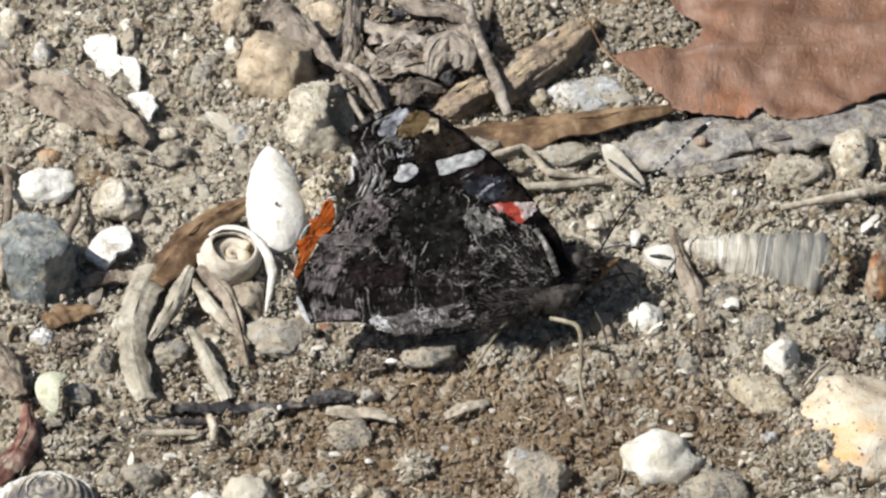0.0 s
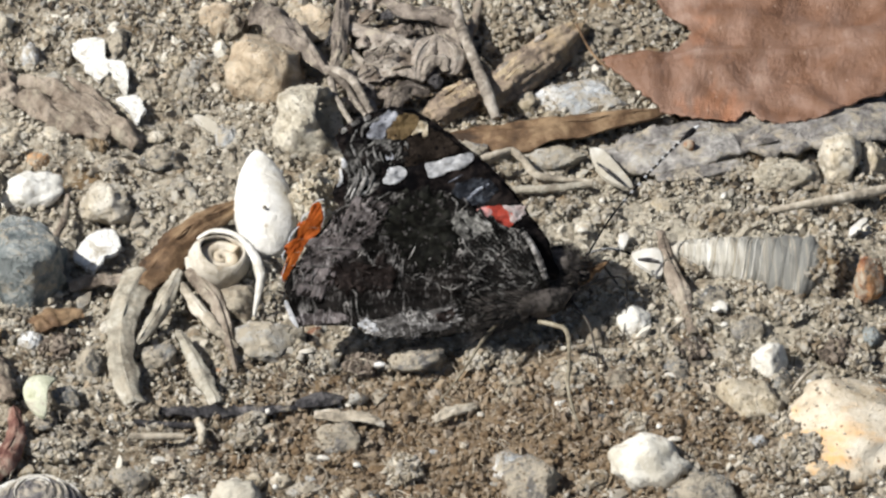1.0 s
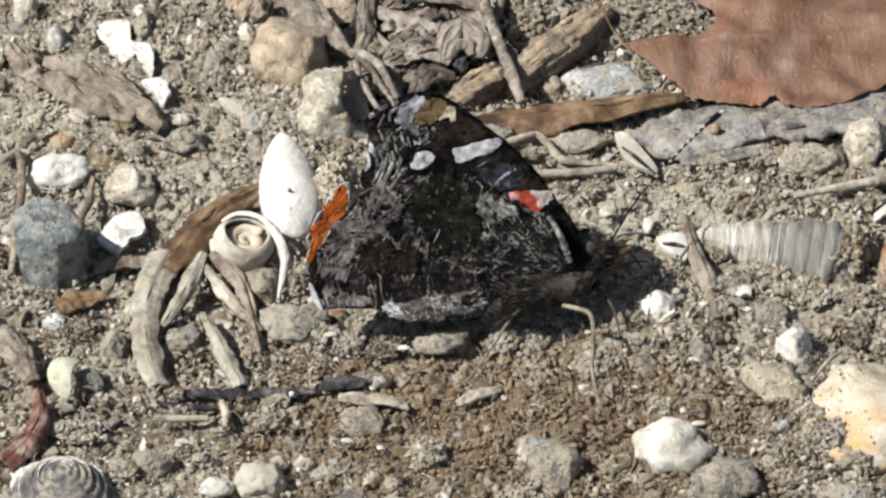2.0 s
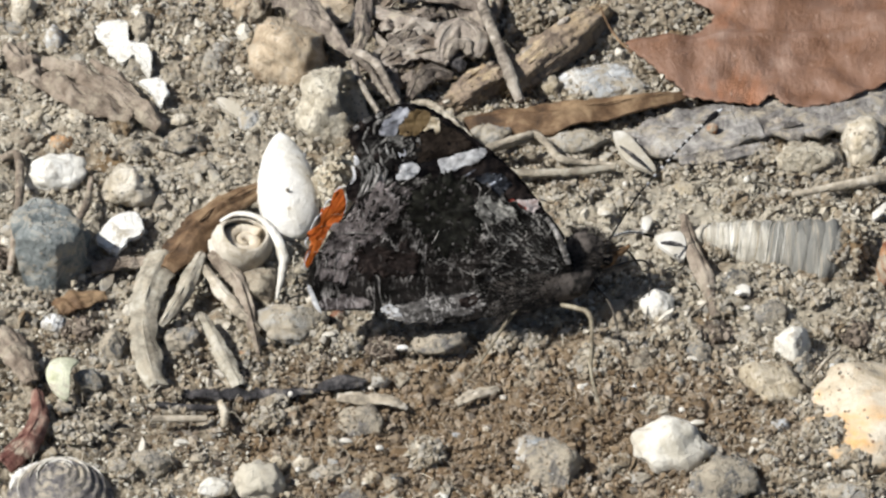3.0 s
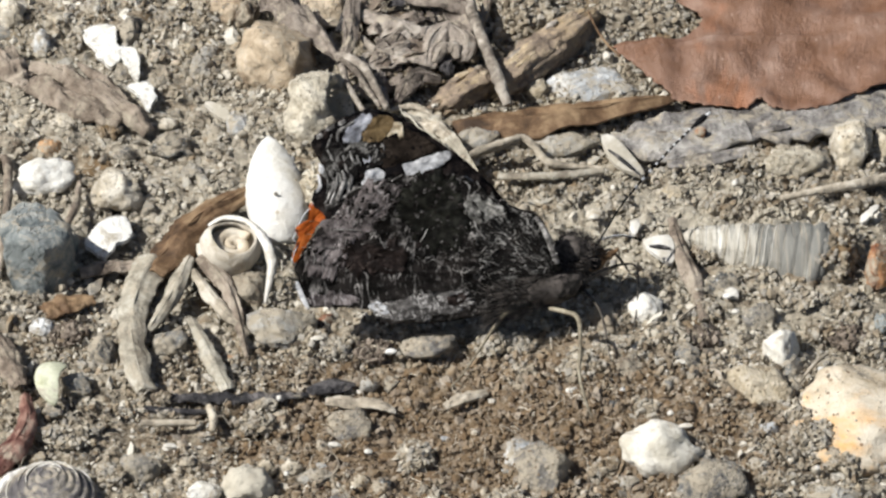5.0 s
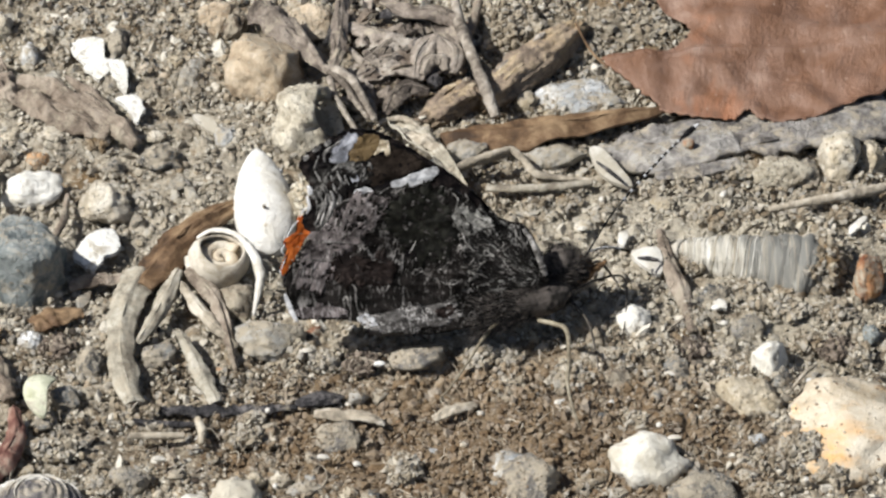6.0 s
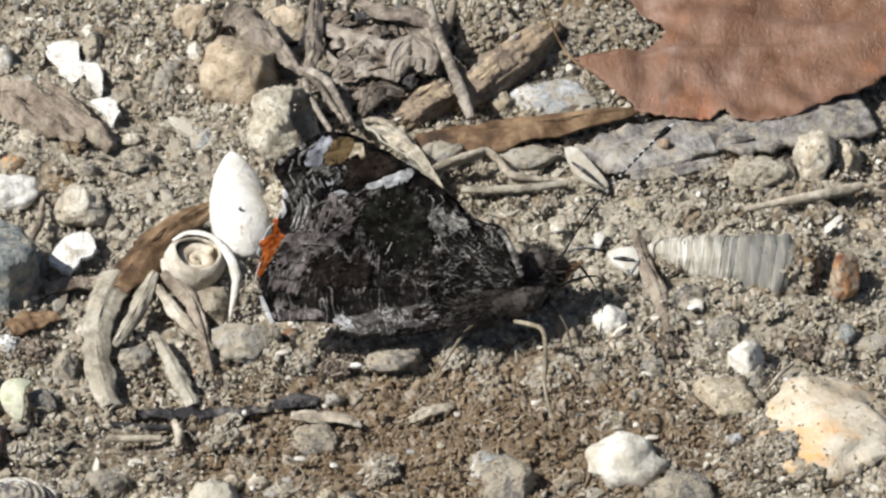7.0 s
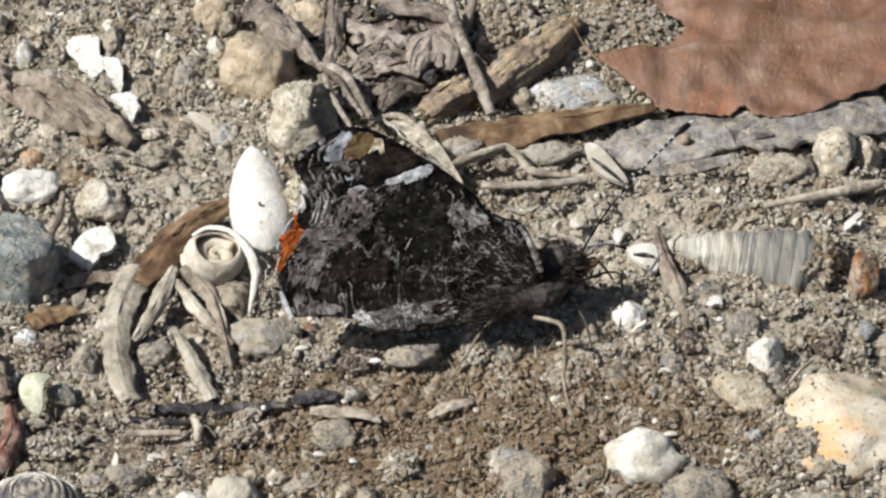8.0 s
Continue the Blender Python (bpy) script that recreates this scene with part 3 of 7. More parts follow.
def root_hairs(count=3000):
    """Short bent root hairs and plant fibres matted into the soil, joined into one mesh."""
    rnd = np.random.RandomState(31)
    n, seg = 6, 4
    x, y, a, step = rnd.uniform(-58, 58, count), rnd.uniform(-52, 60, count), rnd.uniform(0, 6.283, count), rnd.uniform(0.15, 0.6, count)
    thick, bend, arch = 0.022 + 0.055 * rnd.rand(count) ** 2, rnd.normal(0, 0.45, count), rnd.uniform(0.1, 1.0, count)
    rings = []
    for k in range(n):
        z = relief(x, y) + 0.15 + arch * math.sin(math.pi * k / (n - 1))
        for j in range(seg):
            w = 2 * math.pi * j / seg
            rings.append(np.stack([x - np.sin(a) * thick * math.cos(w), y + np.cos(a) * thick * math.cos(w), z + thick * math.sin(w)], 1))
        x, y, a = x + step * np.cos(a), y + step * np.sin(a), a + bend + rnd.normal(0, 0.25, count)
    verts = np.stack(rings, 1).reshape(-1, 3)
    one = np.array([[k * seg + j, k * seg + (j + 1) % seg, (k + 1) * seg + (j + 1) % seg, (k + 1) * seg + j] for k in range(n - 1) for j in range(seg)])
    faces = (one[None] + (np.arange(count) * n * seg)[:, None, None]).reshape(-1, 4)
    ob = fast_mesh("root_hairs", verts, faces, MAT["hair"], True)
    tagged(ob, "fine pale root hairs matted into the soil", "roots", kind="stuff")


def bank_crumbs():
    """Crumbs of soil heaped against the stones and a few sticking to them."""
    rnd = np.random.RandomState(11)
    spots = []
    for x, y, z, a, b, c, turn, top in BEDS:
        for k in range(int(30 + (16 if top is None else 24) * (a + b))):
            w, on = rnd.uniform(0, 6.283), rnd.rand() < 0.34 and top is not None
            r = rnd.uniform(0.3, 0.95) if on else rnd.uniform(0.92, 1.22)
            u, v = a * r * math.cos(w), b * r * math.sin(w)
            size = (0.07 + 0.10 * rnd.rand()) if on else (0.14 + 0.42 * rnd.rand() ** 2)
            up = z + top[np.argmin((top[:, 0] - u) ** 2 + (top[:, 1] - v) ** 2), 2] if on else 0.35 * size + max(0.0, 1.15 - r) * c * rnd.uniform(0, 1.1)
            spots.append((x + u * math.cos(turn) - v * math.sin(turn), y + u * math.sin(turn) + v * math.cos(turn), up, size, 0.0 if on else 1.0))
    spots = np.array(spots)
    heights = spots[:, 2] + spots[:, 4] * relief(spots[:, 0], spots[:, 1])
    vs, fs, total = [], [], 0
    for (px, py, _, size, _), pz in zip(spots, heights):
        sv, sf = grains()[rnd.randint(14)]
        m = np.array(Euler(rnd.uniform(0, 6.28, 3)).to_matrix())
        vs.append((sv * size * rnd.uniform(0.7, 1.3, 3)) @ m.T + (px, py, pz))
        fs.append(sf + total)
        total += len(sv)
    ob = fast_mesh("crumb_bank", np.concatenate(vs), np.concatenate(fs), MAT["clod"], False)
    tagged(ob, "soil crumbs banked against the half-sunk stones", "gravel", kind="stuff")


build_ground()
crumbs("grit", 27000, 0.08, 0.36, 1, "fine dry soil grit strewn over the ground", -0.1)
crumbs("gravel", 5500, 0.25, 1.1, 2, "small mixed gravel and soil crumbs on the ground", -0.05)
crumbs("damp_crumbs", 8000, 0.12, 0.55, 5, "brown damp soil crumbs on the ground", 0.0, (-28, 36, -50, -20))
soil_crust()
root_hairs()

# ---- stones and pebbles ----
pebble(-20.59, 33.63, 1.35, 4.5, 5.63, 4.5, 20, "tan", 5, "large smooth tan stone half sunk in soil", "stone")
pebble(-16.96, 30.42, 0.56, 2.2, 2.33, 1.86, 0, "brown", 4, "small brown stone wedged beside the tan stone")
pebble(-14.43, 22.31, 1.62, 4.67, 6.76, 5.41, 10, "pale", 5, "large pale pitted stone with dark hollow beneath stems", "stone", dent=((0.64, -0.33, 0.55), 0.55, 1.1))
pebble(-14.74, 43.34, 0.77, 3.33, 3.19, 2.55, 0, "tan", 4, "tan stone with a flat face", "stone")
pebble(-26.4, 44.99, 0.54, 3, 2.25, 1.8, 10, "tan", 4, "tan stone lying in gravel")
pebble(-23.94, 43.74, 0.63, 1.67, 2.5, 2.1, 0, "brown", 4, "brown pebble lying in gravel")
clod(10.17, 44.21, 0.26, 4.67, 4.13, 2.64, "crumbly lichen-green lump of soil", 7)
clod(24.41, 43.08, 0.26, 6.17, 4.13, 2.64, "crumbly lichen-green lump of soil", 8)
clod(19.11, 38.17, 0.14, 3.33, 2.25, 1.44, "crumbly grey-tan soil clod", 9)
pebble(18.0, 29.6, 0.1, 6.4, 2.9, 1.5, 4, "blue", 4, "flat pale blue-grey stone broken at its edges", "stone")
pebble(13.81, 30.84, 0.23, 1.07, 1.08, 0.76, 0, "cream", 6, "pale gravel stone set in dry soil")
pebble(23.64, 30.64, 0.21, 1.17, 1.02, 0.71, 0, "grey", 6, "greenish grey gravel stone")
pebble(11.38, 28.96, 0.41, 1.67, 1.69, 1.35, 0, "cream", 4, "small cream pebble set in dry soil")
clod(23.09, 30.96, 0.13, 2.67, 2.06, 1.32, "crumbly grey-tan clod of dry soil", 13)
pebble(-32.83, 18.12, 0.47, 2.67, 1.95, 1.56, 0, "dark", 4, "dark slate-blue pebble set in dry soil")
pebble(-24.93, 22.01, 0.47, 1.73, 1.95, 1.56, 10, "blue", 4, "pale blue-white pebble set in dry soil")
pebble(-29.73, 32.49, 0.5, 1.73, 2.06, 1.65, 0, "grey", 4, "grey pebble set in dry soil")
pebble(-39.14, 32.04, 0.41, 1.47, 1.73, 1.38, 20, "grey", 3, "round grey-mauve pebble set in dry soil")
pebble(-38.26, 39.88, 0.56, 1.6, 2.33, 1.86, 0, "dark", 4, "dark grey pebble set in dry soil")
pebble(-47.43, 11.47, 0.67, 3.73, 2.78, 2.22, 14, "white", 4, "smooth white pebble set in dry soil")
pebble(-38.91, 8.97, 0.72, 3.33, 3, 2.4, 15, "cream", 5, "cream-tan pebble with a flat side")
pebble(-47.69, -4.0, 1.9, 5.0, 7.6, 6.6, 0, "green", 10, "large dark green-grey angular stone", "stone")
pebble(-22.9, -8.66, 0.63, 2.33, 2.63, 2.1, 0, "brown", 2, "round dark brown pebble")
pebble(-18.74, -15.64, 0.3, 4.2, 3.5, 2.3, 0, "grey", 6, "rough soil-grey stone partly under the butterfly", "stone")
pebble(-1.89, -19.19, 0.5, 3.13, 2.1, 1.68, 10, "grey", 6, "angular light grey stone")
clod(16.12, -23.17, 0.1, 3.3, 2.8, 1.9, "pale rounded lump of soil under a leg", 171)
pebble(9.35, -37.22, 0.54, 2.53, 2.25, 1.8, 0, "blue", 5, "pale grey quartz pebble")
pebble(11.36, -40.01, 0.5, 3.2, 4.2, 2.4, 0, "grey", 4, "dull grey stone pressed into soil", "stone")
pebble(-10.56, -32.24, 0.49, 2.8, 2.03, 1.62, 0, "grey", 4, "flat grey stone pressed into soil")
pebble(24.39, -37.6, 0.88, 4.73, 3.68, 2.94, -12, "white", 1, "bright white rounded stone", "stone")
pebble(30.42, -43.13, 0.72, 3.93, 3, 2.4, 10, "dark", 6, "flat dark grey slate stone", "stone")
pebble(36, -26.93, 0.7, 3.73, 2.93, 2.34, -15, "cream", 5, "yellowish cream pebble set in dry soil")
pebble(38.86, -20.3, 0.77, 2.13, 3.2, 2.58, -20, "white", 5, "chalky white angular pebble")
pebble(39.92, -23.16, 0.5, 1.73, 2.1, 1.68, 10, "dark", 6, "small dark grey angular pebble")
pebble(46.9, -31.2, -0.5, 9.0, 8.4, 4.0, 8, "speck", 2, "big low cream stone with brown specks and orange stain", "stone")
pebble(41.96, 14.2, 0.9, 3.4, 2.3, 2.0, 5, "pale", 5, "pale cream stone beside grey wood")
pebble(45.02, 14.65, 0.5, 1.67, 2.1, 1.68, 5, "dark", 5, "dark chunk beside a pale stone")
pebble(49.02, 16.45, 0.86, 2.8, 3.6, 2.88, 0, "cream", 7, "crumbly pinkish cream stone", "stone")
pebble(52.73, 17.28, 0.63, 1.67, 2.5, 2.1, 0, "cream", 6, "crumbly pale stone set in dry soil")
pebble(30.87, 20.31, 0.27, 0.87, 1.13, 0.9, 20, "cream", 3, "tiny pink pebble set in dry soil")
pebble(23.14, -12.59, 0.52, 2.2, 2.18, 1.74, 20, "white", 4, "white pebble in the shade of the head")
pebble(18.64, -13.96, 0.49, 1.8, 2.03, 1.62, 0, "brown", 4, "brown pebble under the head")
pebble(24.47, -17.18, 0.32, 0.67, 1, 1.08, 10, "white", 4, "small white chip set in dry soil")
pebble(32.91, -7.59, 0.41, 2.13, 1.73, 1.38, 10, "dark", 4, "dark grey-green pebble set in dry soil")
pebble(51.05, -6.37, 1.12, 1.87, 2.8, 3.72, 0, "rust", 5, "rust-orange stone half buried", "stone")
pebble(28.07, -21.34, 0.56, 1.67, 2.33, 1.86, 20, "dark", 5, "dark bluish pebble set in dry soil")
pebble(25.68, -25.62, 0.41, 1.67, 1.73, 1.38, 20, "dark", 5, "dark pebble in soil")
pebble(-21.9, -42.99, 0.59, 3.07, 2.48, 1.98, 0, "white", 1, "smooth white pebble at the lower edge")
pebble(-27.1, -43.68, 0.36, 2, 1.5, 1.2, 0, "white", 4, "small white pebble set in dry soil")
pebble(-31.65, -17.73, 0.45, 2.07, 1.88, 1.5, 0, "dark", 4, "dark grey pebble below a curled leaf")
pebble(-51.85, 18.47, 0.36, 1.67, 1.5, 1.2, 0, "brown", 4, "small brown pebble set in dry soil")
pebble(-47.21, 17.87, 0.32, 1.53, 1.35, 1.08, 0, "rust", 5, "small orange-brown pebble set in dry soil")
pebble(-50.69, 22.2, 0.32, 1.6, 1.5, 1.05, 0, "cream", 4, "pale gravel stone set in dry soil")
pebble(-45.61, 22.9, 0.28, 1.87, 1.32, 0.92, 0, "cream", 5, "pale gravel stone set in dry soil")
clod(-40.46, 21.75, 0.07, 1.6, 1.2, 0.67, "crumbly grey-tan clod of dry soil", 54)
pebble(-38.55, 16.67, 0.25, 1.33, 1.2, 0.84, 0, "grey", 5, "grey gravel stone set in dry soil")
pebble(-32.99, 22.63, 0.23, 1.23, 1.08, 0.76, 0, "cream", 5, "pale gravel stone set in dry soil")
pebble(-27.47, 20.28, 0.38, 1.07, 1.6, 1.26, 0, "grey", 5, "grey gravel stone set in dry soil")
pebble(-51.33, 28.21, 0.4, 1.4, 1.65, 1.32, 0, "brown", 6, "ridged dark brown pebble")
pebble(-49.4, 38, 0.54, 1.33, 2, 1.8, 10, "blue", 6, "lilac-grey stone chip set in dry soil")
clod(-44.61, 38.73, 0.14, 1.53, 2.25, 1.44, "crumbly grey-tan clod of dry soil", 60)
pebble(-47.58, 43.09, 0.25, 1.6, 1.2, 0.84, 0, "cream", 5, "pale gravel stone set in dry soil")
pebble(-53.17, 43.85, 0.54, 1.67, 2.25, 1.8, 0, "cream", 5, "pinkish pale stone set in dry soil")
pebble(-43.48, 44.79, 0.25, 1.6, 1.2, 0.84, 0, "grey", 5, "grey gravel stone set in dry soil")
clod(-34.33, 42.16, 0.1, 1.87, 1.8, 1.01, "crumbly grey-tan clod of dry soil", 64)
pebble(-31.39, 36.91, 0.25, 1.23, 1.2, 0.84, 0, "cream", 6, "pale gravel stone set in dry soil")
pebble(-28.47, 36.32, 0.28, 1.23, 1.32, 0.92, 0, "grey", 5, "grey gravel stone set in dry soil")
clod(-29.47, 42.2, 0.07, 1.33, 1.2, 0.67, "crumbly grey-tan clod of dry soil", 67)
pebble(-34.62, 30.29, 0.23, 1.23, 1.08, 0.76, 0, "grey", 5, "grey gravel stone set in dry soil")
pebble(-35.13, 35.24, 0.25, 1.33, 1.2, 0.84, 0, "tan", 5, "tan gravel stone set in dry soil")
clod(-31.81, 28.29, 0.07, 1.6, 1.2, 0.67, "crumbly grey-tan clod of dry soil", 70)
pebble(-29.61, 23.72, 0.23, 1.07, 1.08, 0.76, 0, "brown", 4, "brown gravel stone set in dry soil")
clod(-34.59, 9.97, 0.07, 1.07, 1.2, 0.67, "crumbly grey-tan clod of dry soil", 72)
pebble(-29.98, 13.42, 0.29, 1.6, 1.38, 0.97, 0, "grey", 5, "grey gravel stone set in dry soil")
pebble(-28.44, 6.61, 0.23, 1.13, 0.98, 0.78, 0, "cream", 5, "pale gravel chip set in dry soil")
clod(-43.49, -16.35, 0.12, 2, 1.88, 1.2, "brown soil clod set in dry soil", 75, "dark_clod")
pebble(-50.24, -12.47, 0.25, 1.33, 1.2, 0.84, 0, "cream", 5, "yellowish gravel stone set in dry soil")
pebble(-46.49, -15.08, 0.32, 1.47, 1.35, 1.08, 0, "blue", 6, "pale chip of stone")
pebble(-39.45, -18.83, 0.54, 1.53, 2.25, 1.8, 0, "dark", 5, "dark grey pebble set in dry soil")
pebble(-42.29, -25.6, 0.4, 1.73, 1.65, 1.32, 0, "dark", 5, "dark pebble in a hollow")
pebble(-44.82, -29.76, 0.19, 1.33, 0.9, 0.63, 0, "dark", 5, "dark gravel stone set in dry soil")
clod(-43.33, -34.05, 0.12, 3, 1.88, 1.2, "grey clod of dry soil", 81)
pebble(-29.05, -38.45, 0.19, 1.07, 0.9, 0.63, 0, "dark", 5, "dark gravel stone set in dry soil")
pebble(-34.13, -39.22, 0.45, 2.33, 1.88, 1.5, 0, "grey", 5, "bluish grey stone in soil")
clod(-37.6, -40.72, 0.09, 1.67, 1.35, 0.86, "pale soil clod set in dry soil", 84)
pebble(-20.07, -39.51, 0.28, 1.17, 1.32, 0.92, 0, "cream", 6, "cream gravel stone set in dry soil")
pebble(-17.19, -39.5, 0.27, 1.2, 1.13, 0.9, 0, "cream", 6, "cream gravel chip set in dry soil")
pebble(-9.5, -42.07, 0.27, 1.33, 1.13, 0.9, 0, "cream", 6, "cream gravel chip set in dry soil")
pebble(-6.94, -42.64, 0.28, 1.33, 1.32, 0.92, 0, "dark", 6, "dark gravel stone set in dry soil")
pebble(-14.29, -41.16, 0.31, 2.33, 1.28, 1.02, 0, "grey", 4, "flat grey stone set in dry soil")
clod(-3.14, -37.92, 0.14, 2.33, 2.25, 1.44, "grey clod of dry soil", 90)
pebble(-8.69, -25.36, 0.19, 1.33, 0.9, 0.63, 0, "grey", 5, "grey gravel stone set in dry soil")
pebble(-6.1, -24.94, 0.25, 1.07, 1.2, 0.84, 0, "dark", 5, "dark gravel stone set in dry soil")
clod(-15.97, -17.34, 0.11, 2, 1.73, 1.11, "crumbly soil clod set in dry soil", 93)
clod(-12.67, -18.83, 0.11, 2, 1.73, 1.11, "crumbly soil clod set in dry soil", 94)
clod(-8.1, -19.34, 0.12, 2, 1.88, 1.2, "brown soil clod set in dry soil", 95, "dark_clod")
clod(-21.52, -32.09, 0.1, 2.33, 1.5, 0.96, "grey-green soil clod set in dry soil", 96)
clod(5.62, -18.35, 0.12, 2, 1.88, 1.2, "pale soil clod set in dry soil", 97)
clod(8.89, -18.32, 0.1, 1.67, 1.5, 0.96, "pale soil clod set in dry soil", 98)
clod(8.83, -24.3, 0.12, 2, 1.88, 1.2, "pale soil clod set in dry soil", 99)
pebble(12.07, -25.43, 0.25, 1.17, 1.2, 0.84, 0, "grey", 5, "grey gravel stone set in dry soil")
pebble(19.34, -18.53, 0.28, 1.6, 1.32, 0.92, 0, "grey", 5, "grey gravel stone set in dry soil")
pebble(21.2, -22.76, 0.5, 2.33, 2.1, 1.68, 0, "brown", 4, "brown-grey stone in soil")
pebble(19.45, -29.35, 0.25, 1.07, 1.2, 0.84, 0, "dark", 6, "dark gravel stone set in dry soil")
clod(22.99, -29.69, 0.12, 2, 1.88, 1.2, "crumbly soil clod set in dry soil", 104)
clod(18.28, -39.78, 0.1, 2, 1.5, 0.96, "pale soil clod set in dry soil", 105)
pebble(20.78, -41.86, 0.25, 1.33, 1.2, 0.84, 0, "grey", 5, "grey gravel stone set in dry soil")
pebble(29.58, -25.5, 0.32, 1.23, 1.5, 1.05, 0, "grey", 5, "grey gravel stone set in dry soil")
clod(26.6, -16.32, 0.1, 2, 1.5, 0.96, "crumbly soil clod set in dry soil", 108)
clod(29.84, -17.35, 0.12, 2, 1.88, 1.2, "brown soil clod set in dry soil", 109, "dark_clod")
pebble(34.4, -17.57, 0.32, 1.6, 1.5, 1.05, 0, "grey", 5, "grey gravel stone set in dry soil")
pebble(36.51, -13.71, 0.45, 2, 1.88, 1.5, 0, "grey", 4, "grey stone in soil")
clod(36.94, -36.42, 0.08, 1.6, 1.5, 0.84, "crumbly grey-tan clod of dry soil", 112)
clod(39.17, -36.89, 0.07, 1.6, 1.32, 0.74, "crumbly grey-tan clod of dry soil", 113)
pebble(35.55, -39, 0.25, 1.33, 1.2, 0.84, 0, "grey", 5, "grey gravel stone set in dry soil")
pebble(40.58, -33.72, 0.25, 1.87, 1.2, 0.84, 0, "grey", 5, "grey gravel stone set in dry soil")
pebble(37.05, -33.35, 0.36, 1.33, 1.5, 1.2, 0, "blue", 5, "pale gravel chip set in dry soil")
clod(38.01, -41.68, 0.1, 2.67, 1.5, 0.96, "pale soil clod set in dry soil", 117)
pebble(44.54, -38.16, 0.36, 2, 1.5, 1.2, 0, "brown", 4, "brown pebble against the big stone")
pebble(43.4, -35.24, 0.32, 1.2, 1.35, 1.08, 0, "rust", 4, "dark red-brown pebble set in dry soil")
clod(46.85, -17.35, 0.12, 2, 1.88, 1.2, "brown soil clod set in dry soil", 120, "dark_clod")
clod(43.63, -16.33, 0.11, 2, 1.65, 1.06, "crumbly soil clod set in dry soil", 121)
clod(49.42, -18.33, 0.11, 1.67, 1.65, 1.06, "crumbly soil clod set in dry soil", 122)
clod(41.92, -10.3, 0.12, 2.33, 1.88, 1.2, "crumbly soil clod set in dry soil", 123)
clod(47.2, -10.3, 0.12, 2, 1.88, 1.2, "crumbly soil clod set in dry soil", 124)
pebble(50.92, -14.56, 0.32, 1.07, 1.5, 1.05, 0, "green", 5, "green-grey gravel stone set in dry soil")
clod(49.4, 7.3, 0.1, 2, 1.5, 0.96, "crumbly soil clod set in dry soil", 126)
clod(43.36, 7.3, 0.1, 2, 1.5, 0.96, "crumbly soil clod set in dry soil", 127)
clod(37.99, 7.3, 0.1, 2, 1.5, 0.96, "crumbly soil clod set in dry soil", 128)
clod(32.62, 7.3, 0.1, 2, 1.5, 0.96, "crumbly soil clod set in dry soil", 129)
pebble(27.3, 9.19, 0.28, 1.6, 1.32, 0.92, 0, "cream", 5, "pale gravel stone set in dry soil")
pebble(17.81, 5.01, 0.25, 1.33, 1.2, 0.84, 0, "cream", 5, "pale gravel stone set in dry soil")
clod(16.55, 9.41, 0.1, 1.67, 1.5, 0.96, "crumbly soil clod set in dry soil", 132)
clod(12.84, 8.89, 0.09, 1.67, 1.35, 0.86, "crumbly soil clod set in dry soil", 133)
clod(20.54, 7.3, 0.1, 1.67, 1.5, 0.96, "crumbly soil clod set in dry soil", 134)
pebble(21.62, -4.32, 0.25, 1.33, 1.2, 0.84, 0, "cream", 5, "pale gravel stone set in dry soil")
clod(30.65, -2.08, 0.1, 1.67, 1.5, 0.96, "crumbly soil clod set in dry soil", 136)
clod(30.65, -12.32, 0.12, 2, 1.88, 1.2, "crumbly soil clod set in dry soil", 137)
clod(-14.2, 5.4, 3.4, 3.0, 2.7, 5.6, "cream crumbly lump of chalky soil behind the wing", 172, "cream_crumb")
clod(-5.77, 30.79, 0.26, 4, 4.13, 2.64, "dark crumbling clod with dry leaf bits", 139, "dark_clod")
clod(-1.66, 35.29, 0.22, 3.67, 3.38, 2.16, "dark grey clod set in dry soil", 140, "dark_clod")
clod(-7.22, 40.91, 0.19, 4.33, 3, 1.92, "dark brown crumbling clod", 141, "dark_clod")
clod(-0.97, 43.17, 0.19, 3.67, 3, 1.92, "grey-brown clod set in dry soil", 142)
pebble(4.48, 18.46, 0.54, 3, 2.25, 1.8, 0, "grey", 5, "grey stone behind the wing")
pebble(14.64, 17.5, 0.45, 4, 1.88, 1.5, 0, "grey", 5, "grey stone beside a curled leaf")
clod(11.98, 21.17, 0.1, 2, 1.5, 0.96, "grey lump against a curled leaf", 145)
clod(20.2, 23.89, 0.09, 2.33, 1.35, 0.86, "grey lump against a curled leaf", 146)
clod(-52.17, 51.26, 0.1, 2.4, 1.8, 1.01, "crumbly grey-tan clod of dry soil", 147)
pebble(-37.42, 50.82, 0.44, 2.4, 2.1, 1.47, 0, "grey", 5, "grey gravel stone set in dry soil")
clod(-5.89, 51.18, 0.17, 4, 2.63, 1.68, "brown clod set in dry soil", 149, "dark_clod")
clod(15.14, 51.18, 0.17, 4, 2.63, 1.68, "grey-green clod set in dry soil", 150)
pebble(-11.67, -46.32, 0.44, 2.4, 2.1, 1.47, 0, "grey", 5, "grey gravel stone set in dry soil")
clod(7.36, -45.99, 0.14, 3, 2.25, 1.44, "pale soil clod set in dry soil", 152)
pebble(44.22, -44.84, 0.38, 2.93, 1.8, 1.26, 0, "grey", 5, "grey gravel stone set in dry soil")
pebble(54.08, -16.65, 0.38, 1.87, 1.8, 1.26, 0, "grey", 5, "grey gravel stone set in dry soil")
pebble(-54.72, 9.07, 0.38, 1.87, 1.8, 1.26, 0, "grey", 5, "grey gravel stone set in dry soil")
clod(-53.66, -4.25, 0.19, 2.33, 3, 1.92, "brown soil clod set in dry soil", 156, "dark_clod")
